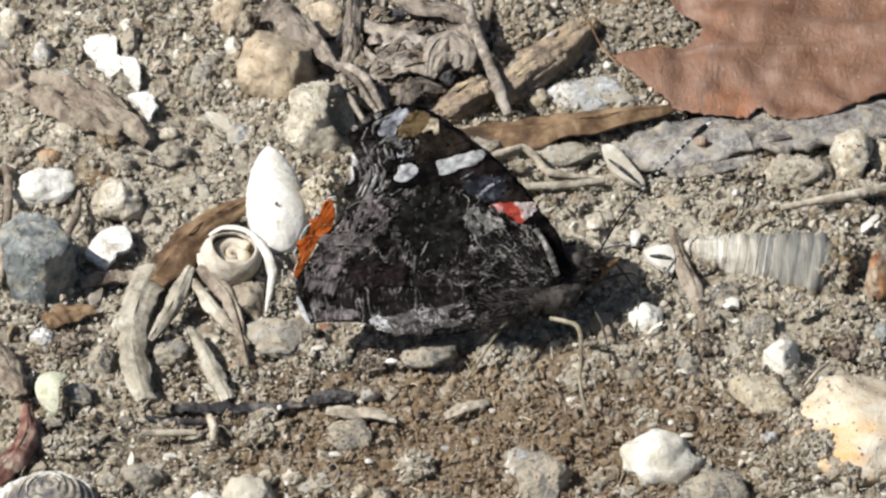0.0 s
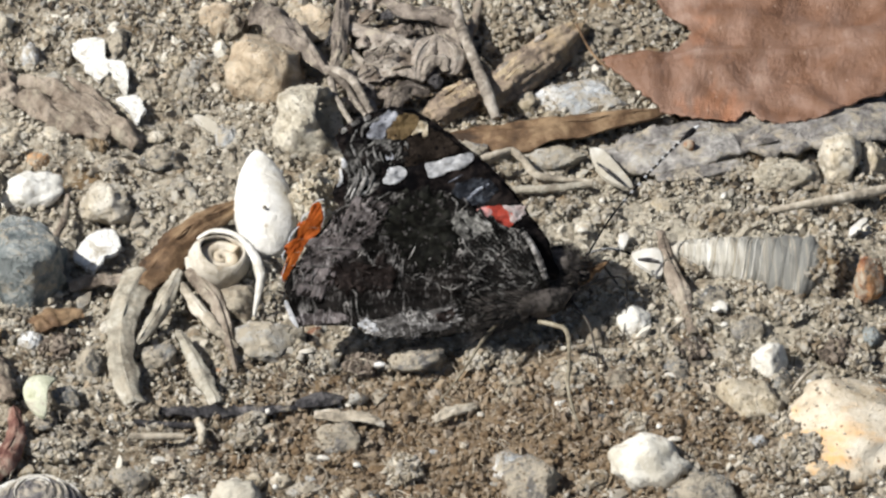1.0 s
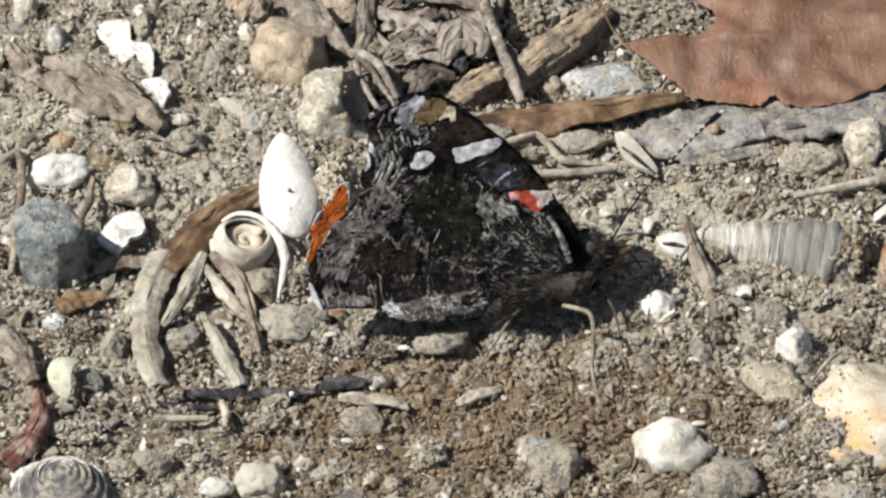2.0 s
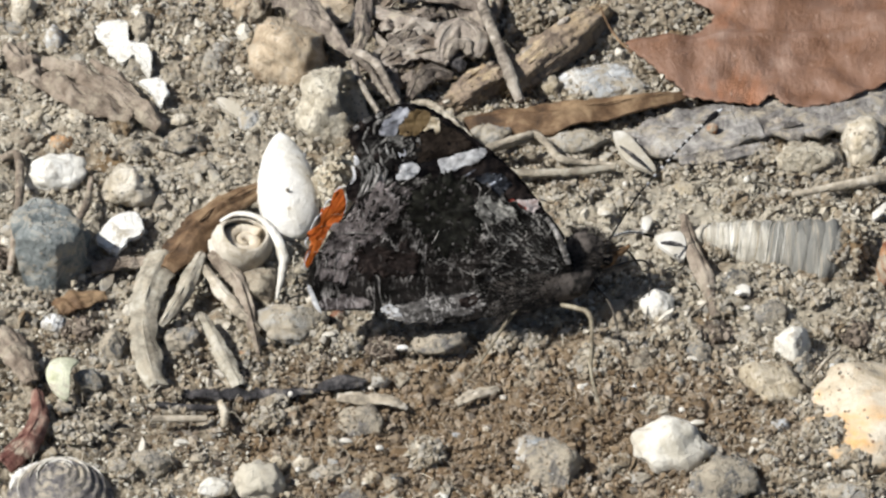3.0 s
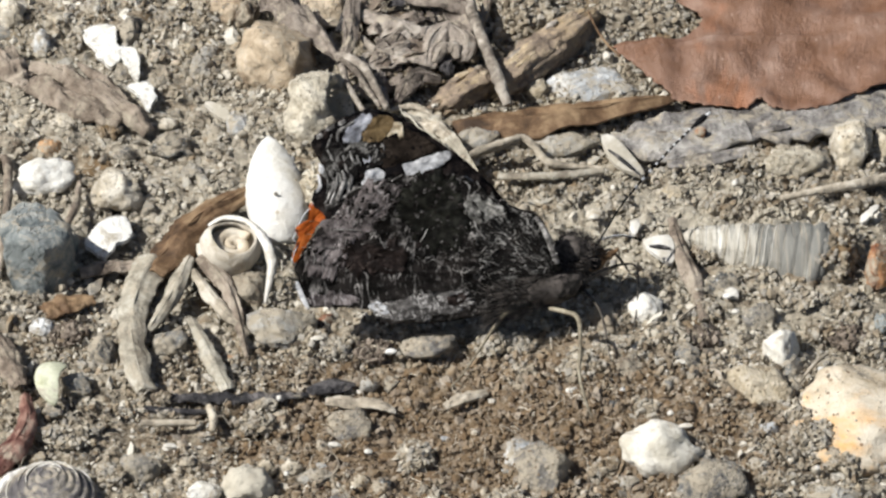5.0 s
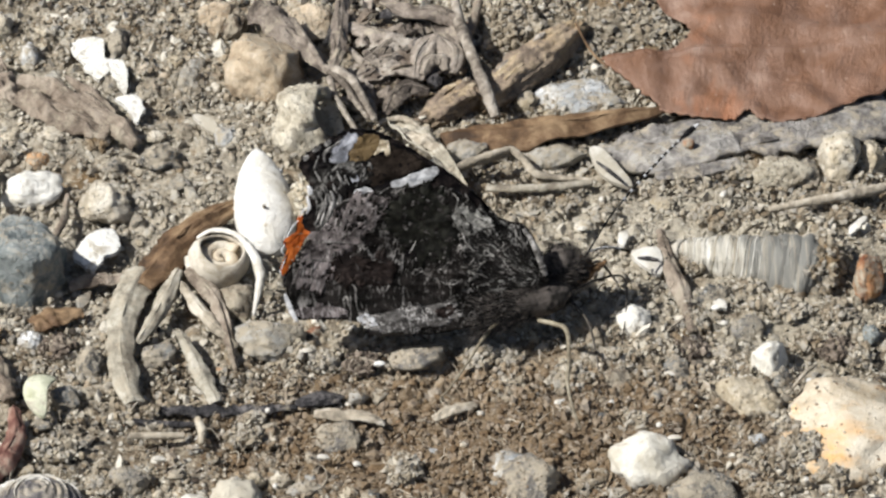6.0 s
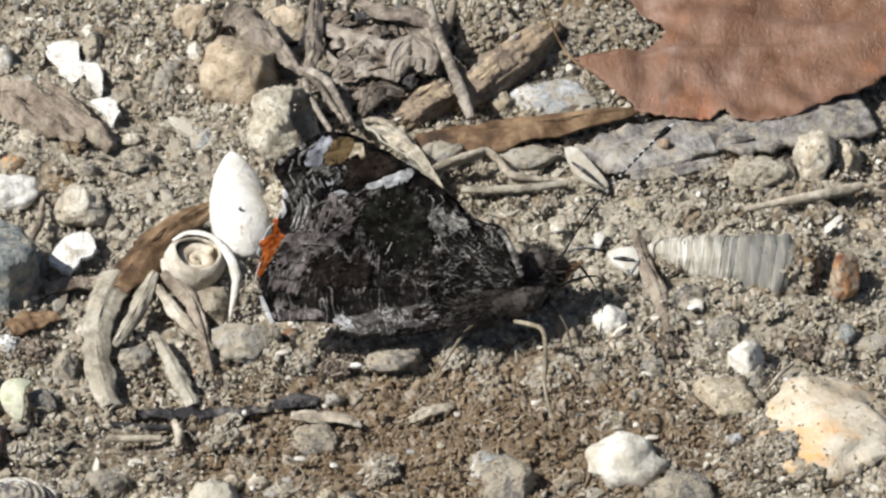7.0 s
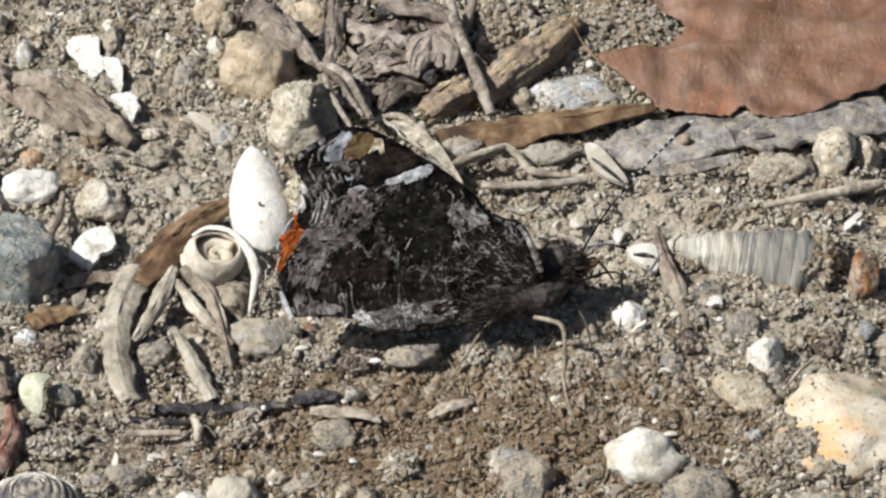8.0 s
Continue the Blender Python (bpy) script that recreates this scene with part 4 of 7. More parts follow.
pebble(-56.8, 33.97, 0.38, 2.13, 1.8, 1.26, 0, "cream", 5, "pale gravel stone set in dry soil")


clod(46.46, -0.8, 0.24, 3.07, 3.75, 2.4, "crumbly soil clod burying the shell mouth", 158)
clod(44.98, -3.96, 0.12, 2.33, 1.88, 1.2, "crumbly soil clod against the turret shell", 159)
clod(46.36, 2.59, 0.1, 1.67, 1.5, 0.96, "crumbly soil clod in the shell mouth", 160)
clod(42.08, -6.7, 0.1, 2.67, 1.5, 0.96, "crumbly soil clod under the turret shell", 161)
clod(37.47, -6.18, 0.09, 2, 1.35, 0.86, "crumbly soil clod under the turret shell", 162)
clod(34.58, 5.75, 0.07, 2, 1.13, 0.72, "crumbly soil clod behind the turret shell", 163)


def small_stones(count=280):
    """Small worn stones strewn in the soil: few shapes and kinds of rock, each stone an object of its own."""
    rnd = random.Random(64)
    kinds = [("dark", "small slate-dark stone in the soil", 5), ("grey", "small dusty grey stone in the soil", 5), ("cream", "small cream stone in the soil", 5), ("brown", "small brown stone in the soil", 4),
             ("blue", "small pale blue-grey stone in the soil", 3), ("tan", "small tan stone in the soil", 3), ("rust", "small rust-brown stone in the soil", 2), ("white", "small chalk-white stone in the soil", 2)]
    pool = [(mat, label) for mat, label, share in kinds for _ in range(share)]
    shapes = {}
    for _ in range(count):
        mat, label = rnd.choice(pool)
        x, y, size, form = rnd.uniform(-55, 56), rnd.uniform(-47, 52), 0.5 + 0.75 * rnd.random() ** 2, rnd.randrange(4)
        if (mat, form) not in shapes:
            shapes[mat, form] = stone = part("small_stone", stone_mesh(1.0, 0.8, 0.65, 5, 600 + form, 2, 0.4), mat)
        else:
            stone = new("small_stone", shapes[mat, form].data)
        stone.scale = (size, size * rnd.uniform(0.8, 1.1), size)
        stone.rotation_euler = (rnd.uniform(-0.3, 0.3), rnd.uniform(-0.3, 0.3), rnd.uniform(0, 6.28))
        z = float(relief(np.array([x]), np.array([y]))[0]) + 0.12 * size
        stone.location = (x * MM, y * MM, z * MM)
        tagged(stone, label, "stone", "small stones strewn in the soil")


small_stones()
# long things that soil has drifted against
BEDS.extend([(-24.5, -27.8, 0.2, 9.0, 0.9, 0.5, 0.0, None), (37.0, -1.2, 0.0, 8.4, 2.9, 1.8, -0.14, None), (29.0, 18.8, 0.3, 8.0, 3.2, 0.6, 0.2, None),
             (46.0, 22.6, 0.4, 9.5, 3.4, 0.6, 0.2, None), (-35.6, -17.0, 0.6, 1.5, 9.0, 0.5, 0.0, None), (11.5, 34.0, 0.6, 9.0, 2.0, 1.4, 0.85, None), (12.5, 21.5, 0.8, 12.0, 2.0, 1.2, 0.2, None)])
bank_crumbs()

clod(30.95, 14.05, 0.12, 2.8, 1.88, 1.2, "crumbly soil clod set in dry soil", 164)
clod(26.72, 12.39, 0.09, 2, 1.35, 0.86, "crumbly soil clod set in dry soil", 165)
clod(36.94, 15.16, 0.09, 2.33, 1.35, 0.86, "crumbly soil clod set in dry soil", 166)
clod(50.29, 11.54, 0.09, 2.33, 1.35, 0.86, "crumbly soil clod set in dry soil", 167)
pebble(30.92, 18.72, 1.9, 0.8, 0.8, 0.7, 0, "rust", 3, "small pinkish pebble lying on a wood plate")
clod(42.3, -35.6, 0.5, 3.2, 2.2, 2.3, "crumbly soil clod banked against the speckled stone", 181)
clod(45.2, -39.4, 0.3, 2.3, 1.5, 1.4, "crumbly soil clod banked against the speckled stone", 182)
clod(40.0, -31.0, 0.3, 1.9, 2.2, 1.7, "crumbly soil clod banked against the speckled stone", 183)
clod(-32.2, -27.7, 0.2, 1.0, 0.6, 0.7, "crumbly soil clod lying over a charred twig", 184)
clod(-20.6, -28.9, 0.1, 1.3, 0.6, 0.6, "crumbly soil clod lying against a charred twig", 185)
clod(-31.0, -30.9, 0.2, 1.5, 0.6, 0.8, "crumbly soil clod lying over a charred flake", 186)

# ---- shells ----
def white_valve():
    """A smooth, long oval shell standing on its broad end."""
    bm = bmesh.new()
    foot, top = Vector((-19.0, -0.61, 0.6)), Vector((-20.85, 12.8, 6))
    axis = top - foot
    long = axis.length
    way = axis.normalized()
    side = Vector((1, 0.1, 0))
    side = (side - way * side.dot(way)).normalized()
    out = side.cross(way)
    rows = []
    for i in range(33):
        s = i / 32
        r = 3.65 * max(0.0, 1 - (abs(s - 0.4) / (0.605 if s > 0.4 else 0.42)) ** (1.75 if s > 0.4 else 2.4)) ** (0.72 if s > 0.4 else 0.6) + 0.02
        row = []
        for a in range(28):
            w = 2 * math.pi * a / 28
            k = r * (1 + 0.012 * math.sin(s * 70))
            row.append(bm.verts.new(way * (s * long) + side * (math.cos(w) * k) + out * (math.sin(w) * k * 0.62)))
        rows.append(row)
    for i in range(32):
        for a in range(28):
            b = (a + 1) % 28
            bm.faces.new((rows[i][a], rows[i][b], rows[i + 1][b], rows[i + 1][a]))
    bm.faces.new(rows[0])
    bm.faces.new(rows[-1])
    ob = part("mussel_shell", bm, "shell", at=foot)
    tagged(ob, "smooth white oval shell leaning beside a broken snail shell", "shell")
    dot = stone_mesh(0.24, 0.16, 0.26, 0, 3, 2)
    spot = part("speck", dot, "dark", ob, "small dark grey speck")
    c = Vector((-19.74, 3.26, 5)) - foot
    spot.location = c * MM


def snail_ring():
    """A broken coiled snail shell seen into its mouth: outer whorl, inner spiral and a long torn lip."""
    x, y, z = -25.02, -3.97, 2.9
    root = new("snail_shell")
    root.location = (x * MM, y * MM, 0)
    tagged(root, "broken cream snail shell showing its inner coil", "shell")
    face = Matrix.Rotation(radians(8), 3, "X") @ Matrix.Rotation(radians(12), 3, "Y")
    up = Vector((0, 0, 2.5))

    def turned(profile, seg=40, squash=0.92):
        bm = bmesh.new()
        rows = []
        for r, h in profile:
            rows.append([bm.verts.new(face @ Vector((r * math.cos(w) * (1 + 0.05 * math.sin(w * 3)), r * squash * math.sin(w), h + 0.12 * math.sin(w * 2 + 1) * r / 3)) + up)
                         for w in (2 * math.pi * a / seg for a in range(seg))])
        for p, q in zip(rows, rows[1:]):
            for a in range(seg):
                b = (a + 1) % seg
                bm.faces.new((p[a], p[b], q[b], q[a]))
        bm.faces.new(rows[0])
        bm.faces.new(rows[-1])
        return bm

    wall = [(0.4, -2.6), (2.2, -2.3), (3.3, -1.1), (3.65, 0.1), (3.4, 1.3), (2.75, 2.1), (2.5, 2.1), (2.95, 1.2), (3.2, 0.1), (2.6, -0.9), (0.3, -1.2)]
    part("cup", turned(wall), "snail", root, "open cream outer whorl")
    coil = []
    for k in range(60):
        s = k / 59
        a, r = 0.8 + s * 3.4 * math.pi, 2.25 * (1 - s) ** 0.9 + 0.1
        coil.append(face @ Vector((0.25 + r * math.cos(a), -0.1 + r * 0.92 * math.sin(a), 0.35 + 0.5 * s)) + up)
    part("coil", tube(coil, [1.05, 0.9, 0.75, 0.5, 0.3], 12, 110, 0.2), "inner", root, "cream inner coil")
    base = Vector((x, y, 0))
    lip = [Vector(q) - base for q in [(-27.58, -1.36, 4), (-25.59, -0.87, 4.8), (-22.9, -2.18, 5.2), (-21, -4.8, 4.8), (-20.03, -7.5, 3.8), (-20.28, -9.42, 2.4), (-20.81, -11.13, 0.4)]]
    part("lip", tube(lip, [0.2, 0.32, 0.4, 0.6, 0.62, 0.45, 0.15], 10, 40, 0.25, 0.8), "shell", root, "white torn outer lip")
    lip = [Vector(q) - base for q in [(-28.59, -3.71, 3.2), (-27.91, -5.4, 2.2), (-25.91, -6.33, 1.6), (-23.74, -6.12, 1.6), (-21.98, -4.55, 2)]]
    part("rim", tube(lip, [0.4, 0.7, 0.85, 0.7, 0.35], 10, 30, 0.2, 0.8), "snail", root, "cream lower rim")


def turret_shell():
    """A long ribbed spire lying on its side, its mouth broken open."""
    tip, big = Vector((28.1, 0.1, 1.0)), Vector((46.2, -3.5, -0.6))
    bm = bmesh.new()
    axis = big - tip
    way, long = axis.normalized(), axis.length
    side = way.cross(Vector((0, 0, 1))).normalized()
    up = side.cross(way)
    n, seg, rows = 170, 32, []

    def girth(s, w):
        turn = s * 12 + w / (2 * math.pi) * 0.55
        r = 0.8 + 4.4 * s ** 0.78
        if s > 0.84:
            r *= 1 - ((s - 0.84) / 0.16) ** 2 * 0.55
        if s < 0.04:
            r *= 0.35 + s / 0.04 * 0.65
        return r * (0.92 + 0.06 * abs(math.sin(math.pi * turn)) ** 0.5 + 0.13 * noise.noise(Vector((s * 9, math.cos(w) * 2, math.sin(w) * 2))))

    def skin(s, w, over=0.0):
        return way * (s * long) + (side * math.cos(w) + up * math.sin(w)) * (girth(s, w) + over)

    for i in range(n):
        rows.append([bm.verts.new(skin(i / (n - 1), 2 * math.pi * a / seg)) for a in range(seg)])
    for i in range(n - 1):
        for a in range(seg):
            b = (a + 1) % seg
            bm.faces.new((rows[i][a], rows[i][b], rows[i + 1][b], rows[i + 1][a]))
    bm.faces.new(rows[0])
    bm.faces.new(rows[-1])
    root = new("turret_shell")
    root.location = tip * MM
    tagged(root, "long ribbed grey-white turret shell lying half buried", "shell")
    part("spire", bm, "turret", root)
    rnd = random.Random(9)
    for k in range(15):
        s = 0.08 + 0.036 * k + rnd.uniform(-0.012, 0.012)
        first, last = rnd.uniform(-0.7, 0.2), rnd.uniform(2.4, 3.7)
        ring = [skin(s + 0.006 * math.sin(3 * w), w, 0.02) for w in np.linspace(first, last, 12)]
        thick = rnd.uniform(0.03, 0.085)
        part("rib", tube(ring, [thick * 0.3, thick, thick * 0.7, thick, thick * 0.3], 6, 40, 0.6), "shell" if k % 3 else "cream", root, "chalky raised rib")

    clod(45.6, -3.6, 0.6, 2.9, 4.2, 3.9, "crumbly clod of soil against a shell", 911)
    clod(39.6, -9.6, 0.2, 3.2, 1.3, 1.1, "crumbly clod of soil against a shell", 912)


def flat_spiral():
    """A dark ridged shell with pale growth lines, lying flat."""
    x, y, z = -44.44, -44.99, 1.2
    rnd = random.Random(4)
    bm = bmesh.new()
    n, seg, rows = 34, 64, []
    for i in range(n):
        s = i / (n - 1)
        row = []
        for a in range(seg):
            w = 2 * math.pi * a / seg
            r = 6.1 * s
            ridge = 0.16 * math.sin(s * 46 + 0.5 * math.sin(w + 1)) + 0.1 * noise.noise(Vector((math.cos(w) * 3, math.sin(w) * 3, s * 9)))
            row.append(bm.verts.new((r * math.cos(w), r * math.sin(w) * 1.05 + (1 - s) * 1.6, 3.4 * (1 - s ** 2.2) - 0.8 + ridge)))
        rows.append(row)
    for i in range(n - 1):
        for a in range(seg):
            b = (a + 1) % seg
            bm.faces.new((rows[i][a], rows[i][b], rows[i + 1][b], rows[i + 1][a]))
    bm.faces.new(rows[-1])
    root = part("ridged_shell", bm, "spiral", at=(x, y, 0.4))
    tagged(root, "dark domed shell with pale concentric growth lines", "shell")
    for k, s in enumerate((0.22, 0.32, 0.42, 0.50, 0.57, 0.64, 0.71, 0.78, 0.85, 0.93)):
        arc = [(6.1 * s * math.cos(w), 6.1 * s * math.sin(w) * 1.05 + (1 - s) * 1.6, 3.4 * (1 - s ** 2.2) - 0.66) for w in np.linspace(0.3 + 0.37 * (k * 5 % 4), 1.7 + 0.45 * (k * 7 % 5), 9)]
        part("growth_line", tube(arc, [0.04, 0.15, 0.06, 0.19, 0.08, 0.04], 6, 40, 0.9, 0.6), "shell", root, "pale chalky growth line")

    rim = [(6.1 * s * math.cos(w), 6.1 * s * math.sin(w) * 1.05 + (1 - s) * 1.6, 3.4 * (1 - s ** 2.2) - 0.5) for w, s in zip(np.linspace(2.1, 3.0, 7), (0.9, 0.93, 0.95, 0.95, 0.95, 0.94, 0.93))]
    part("worn_rim", tube(rim, [0.15, 0.45, 0.55, 0.4, 0.12], 8, 30, 0.6, 0.6), "shell", root, "chalky white worn rim")


def shard(name, outline, z, dome, tilt, mat, label, category="shell fragment", thick=0.5, ragged=0.5):
    """A broken curved shell plate."""
    cx, cy = sum(q[0] for q in outline) / len(outline), sum(q[1] for q in outline) / len(outline)
    local = [(q[0] - cx, q[1] - cy) for q in outline]
    far = max(math.hypot(*q) for q in local)
    bm = sheet(local, lambda u, v: dome * (1 - (u * u + v * v) / far ** 2) + tilt[0] * u + tilt[1] * v, thick, 60, 8, ragged=ragged, seed=cx)
    return tagged(part(name, bm, mat, at=(cx, cy, z)), label, category)


white_valve()
snail_ring()
turret_shell()
flat_spiral()
shard("shell_fragment", [(-44.23, 39.15, 1.4), (-40.47, 40.27, 1.4), (-39.74, 35.79, 1.4), (-37.36, 34.9, 1.4), (-36.89, 29.59, 1.4), (-37.88, 30.47, 1.4), (-38.69, 33.57, 1.4), (-40.48, 31.79, 1.4), (-42.16, 34.34, 1.4)], 1.3, 0.5, (0.02, 0.02), "white", "jagged chalk-white shell fragment in gravel")
shard("shell_fragment", [(-38.1, 28.55, 1), (-35.78, 28.99, 1), (-34.81, 26.58, 1), (-35.63, 24.61, 1), (-36.85, 26.36, 1)], 1.0, 0.5, (0, 0.1), "white", "small chalk-white shell fragment")
shard("shell_fragment", [(-42.02, -1.12, 1.2), (-39.66, 3.04, 1.2), (-37.52, 3.04, 1.2), (-36.73, -0.29, 1.2), (-38.46, -1.84, 1.2), (-39.72, -3.6, 1.2), (-41.08, -2.88, 1.2)], 1.2, 0.7, (0, 0.1), "white", "jagged white shell fragment among grit")
shard("shell_fragment", [(-28.83, 25.48, 1), (-26.19, 23.85, 1), (-26, 21.78, 1), (-27.39, 22.87, 1)], 1.1, 0.3, (0.1, 0.1), "shell", "thin white shell splinter")
shard("shell_fragment", [(18.93, 16.79, 2.6), (20.16, 16.82, 2.4), (22.13, 14.28, 2.2), (23.96, 11.57, 1.8), (22.62, 11.39, 1.6), (20.49, 12.46, 1.6), (19.31, 14.52, 2)], 1.9, 0.5, (0, 0.25), "shell", "pointed white shell splinter with a dark groove", ragged=0.1)
shard("shell_fragment", [(23.45, -1.57, 1.4), (26.66, -0.94, 1.4), (26.89, -4.66, 1.4), (24.92, -3.83, 1.4)], 1.5, 0.3, (0, 0.2), "shell", "flat white triangular shell splinter", ragged=0.1)
shard("shell_fragment", [(21.86, 1.19, 1), (22.7, 2.86, 1), (23.22, 2.44, 1), (22.78, 0.78, 1)], 1.2, 0.2, (0, 0.2), "shell", "tiny white shell chip")
shard("shell_fragment", [(49.51, 3.59, 1), (51.14, 5.37, 1), (51.37, 4.74, 1), (49.81, 2.86, 1)], 1.2, 0.2, (0, 0.2), "shell", "tiny white shell chip")
shard("shell_fragment", [(-46.85, -26.85, 1.5), (-46.01, -24.1, 1.5), (-44.43, -23.11, 1.5), (-43.22, -24.1, 1.5), (-44, -26.85, 1.5), (-44.25, -29.79, 1.5), (-45.97, -29.01, 1.5)], 1.4, 1.9, (0, 0), "green_shell", "broken greenish-white snail shell half", "shell", 0.35, 0.05)
shard("shell_fragment", [(32.82, -9.7, 1), (34.01, -9.5, 1), (34.24, -10.72, 1), (33.19, -10.51, 1)], 1.0, 0.2, (0, 0.2), "shell", "tiny white shell chip")
for q in [(17.77, 3.4, 0.9), (32.98, -11.01, 0.9), (33.87, -13.73, 0.9), (-18.85, -29.17, 1.3), (-17.78, -41.62, 0.9), (-31, -37.04, 0.9), (27.37, -22.72, 0.9), (34.18, -23.41, 0.9), (27.51, -33.77, 0.9), (25.83, -31.54, 0.9), (-12.43, -36.74, 0.8), (-8.57, -37.89, 0.8), (42.16, -40.86, 0.9), (-6.12, -20.85, 1), (20.22, 8.84, 1), (-14.63, -18.45, 0.9), (50.51, 3.59, 1)]:
    k = q[0] * 1.7 + q[1]
    tagged(shard("shell_chip", [(q[0] + 0.55 * math.cos(a + k) * (1 + 0.5 * math.sin(k * 3)), q[1] + 0.32 * math.sin(a + k)) for a in (0, 1.2, 2.4, 3.7, 5)],
          q[2] + 0.35, 0.15, (0.15 * math.sin(k), 0.15), "shell", "tiny white shell chip on the soil", "shell fragment", 0.2, 0.05), group="shell chips on the soil")
# dark rods added as lines over two of the shell fragments
for a, b in ([(19.68, 13.95, 2.9), (22.73, 11, 2.1)], [(24.14, -2.78, 1.9), (26.65, -3.19, 1.9)]):
    tagged(part("splinter", tube([a, ((a[0] + b[0]) / 2, (a[1] + b[1]) / 2, (a[2] + b[2]) / 2 + 0.1), b], [0.12, 0.3, 0.12], 6, 10), "charcoal"), "thin dark line drawn over a white shell fragment", "splinter")


# ---- leaves ----
def big_leaf():
    """A large fallen leaf with toothed edge, raised a little above the ground."""
    rim = [(20.92, 33.92, 2), (22.91, 30.78, 2.2), (26.05, 27.26, 2.2), (28.71, 24.67, 2), (32.56, 23.58, 2), (35.95, 23.33, 2.2), (38.24, 24.39, 2.4), (39.74, 22.87, 2.4), (43.27, 22.65, 2.4), (46.7, 23.49, 2.6), (50.91, 25.96, 2.8), (55.87, 29.08, 2.5), (64.72, 38.6, 2), (68.55, 54.55, 2), (55.06, 65.07, 2), (38.57, 60.36, 2), (29.12, 51.09, 2), (27.92, 45.69, 2.2), (30.39, 42.37, 2.4), (31.58, 40.34, 2.4), (31.24, 38.12, 2.2), (27.28, 34.81, 2)]
    cx, cy = rim[0][0] + 20, rim[0][1] + 3
    local = [(q[0] - cx, q[1] - cy) for q in rim]

    def lift(u, v):
        mid = v - 0.12 * u + 1.0
        veins = sum(0.05 * math.exp(-((mid - k * (u + 16 - 8 * j)) / 0.35) ** 2) for j in range(6) for k in (0.75, -0.6) if k * mid > 0)
        return (2.3 * noise.noise((u * 0.075, v * 0.10, 1.0)) + 0.7 * noise.noise((u * 0.3, v * 0.3, 5.0)) + 0.28 * math.exp(-(mid / 0.5) ** 2) + veins
                + 0.03 * v + 0.9 * math.exp(-((v - 3.5 + 0.1 * u) / 2.4) ** 2))
    root = new("brown_leaf")
    root.location = (cx * MM, cy * MM, 2.6 * MM)
    tagged(root, "large dry red-brown fallen leaf with toothed edge", "leaf")
    part("blade", sheet(local, lift, 0.16, 260, 26, scallop=0.14, teeth=60, ragged=0.35, seed=2.0), "leaf", root)
    stalk = [(q[0] - cx, q[1] - cy, q[2] - 2.6) for q in [(17.72, 40.66, 3.2), (18.76, 36.85, 3.2), (19.95, 34.2, 3), (21.57, 32.27, 2.6)]]
    part("stalk", tube(stalk, [0.12, 0.14, 0.17, 0.2], 7, 24, 0.15), "bark_leaf", root, "thin brown stalk")


big_leaf()


def strip(name, pts, widths, mat, label, category="leaf", curl=0.5, twist=0.0, thick=0.25, seed=0.0, crumple=1.0):
    """A dry strip: a leaf has a blade with a midrib along it; bark and wood are one piece."""
    base = pts[0]
    rel = [(q[0] - base[0], q[1] - base[1], q[2]) for q in pts]
    ob = part(name, ribbon(rel, widths, curl, thick, twist=twist, seed=seed, crumple=crumple), mat, at=(base[0], base[1], 0))
    if category == "leaf":
        top = max(widths)
        rib = [(x, y, z + top * (0.02 - 0.4 * curl)) for x, y, z in rel]
        part("midrib", tube(rib, [0.03, 0.04 + 0.03 * top, 0.03], 6, 30, 0.3), mat, ob)
    return tagged(ob, label, category)


strip("curled_leaf", [(1.09, 20.17, 1.6), (5.84, 20.11, 2), (11.27, 20.48, 2.4), (17.41, 22.11, 2.4), (22.89, 23.77, 2.2), (28.06, 25.61, 1.6)], [1.2, 2.4, 2.8, 2.4, 1.6, 0.5], "bark_leaf", "long curled brown dead leaf on the soil", curl=-0.35, seed=1)
strip("curled_leaf", [(-22.34, 6.7, 3.2), (-25.61, 3.83, 3.4), (-29.18, 0.43, 3.2), (-32.04, -4.03, 2.6), (-34.24, -7.65, 2.2)], [0.8, 1.5, 2.2, 2.6, 1.6], "bark_leaf", "dark brown arched dead leaf", curl=-0.5, twist=0.5, seed=2)
strip("leaf_strip", [(-33.87, -5.02, 2.4), (-35.3, -9.45, 2), (-36.16, -15.05, 1.6), (-35.7, -20.7, 1.3), (-34.18, -26.86, 0.9)], [1.9, 2.0, 1.7, 1.6, 1.3], "pale_leaf", "pale grey-tan dry leaf strip hanging to the soil", curl=-0.35, seed=3, crumple=0.55)
strip("leaf_strip", [(-29.66, -5.73, 3), (-31.06, -9.92, 2.4), (-32.41, -13.27, 1.8), (-34.16, -16.56, 1)], [0.5, 1.1, 0.9, 0.4], "pale_leaf", "narrow twisted tan leaf strip", curl=-0.6, seed=4)
strip("leaf_strip", [(-29.29, -7.48, 2.4), (-27.08, -11.48, 2), (-25.04, -14.25, 1.6), (-22.5, -17.25, 0.9)], [0.5, 0.9, 0.8, 0.3], "stem", "narrow whitish dry leaf strip", curl=-0.5, seed=5)
strip("leaf_strip", [(-28.55, -5.5, 2.8), (-25.84, -8.67, 2.2), (-24.22, -13.04, 1.6), (-22.67, -21.12, 0.8)], [0.7, 1.1, 0.8, 0.3], "dead_leaf", "pinkish tan folded leaf strip", curl=-0.6, seed=6)
strip("leaf_strip", [(-29.4, -15.29, 1.8), (-27.79, -18.94, 1.5), (-26.25, -23.06, 1.2), (-24.74, -26.74, 0.8)], [0.4, 0.9, 1.1, 0.8], "pale_leaf", "pale dry leaf strip pointing down", curl=-0.4, seed=7, crumple=0.6)
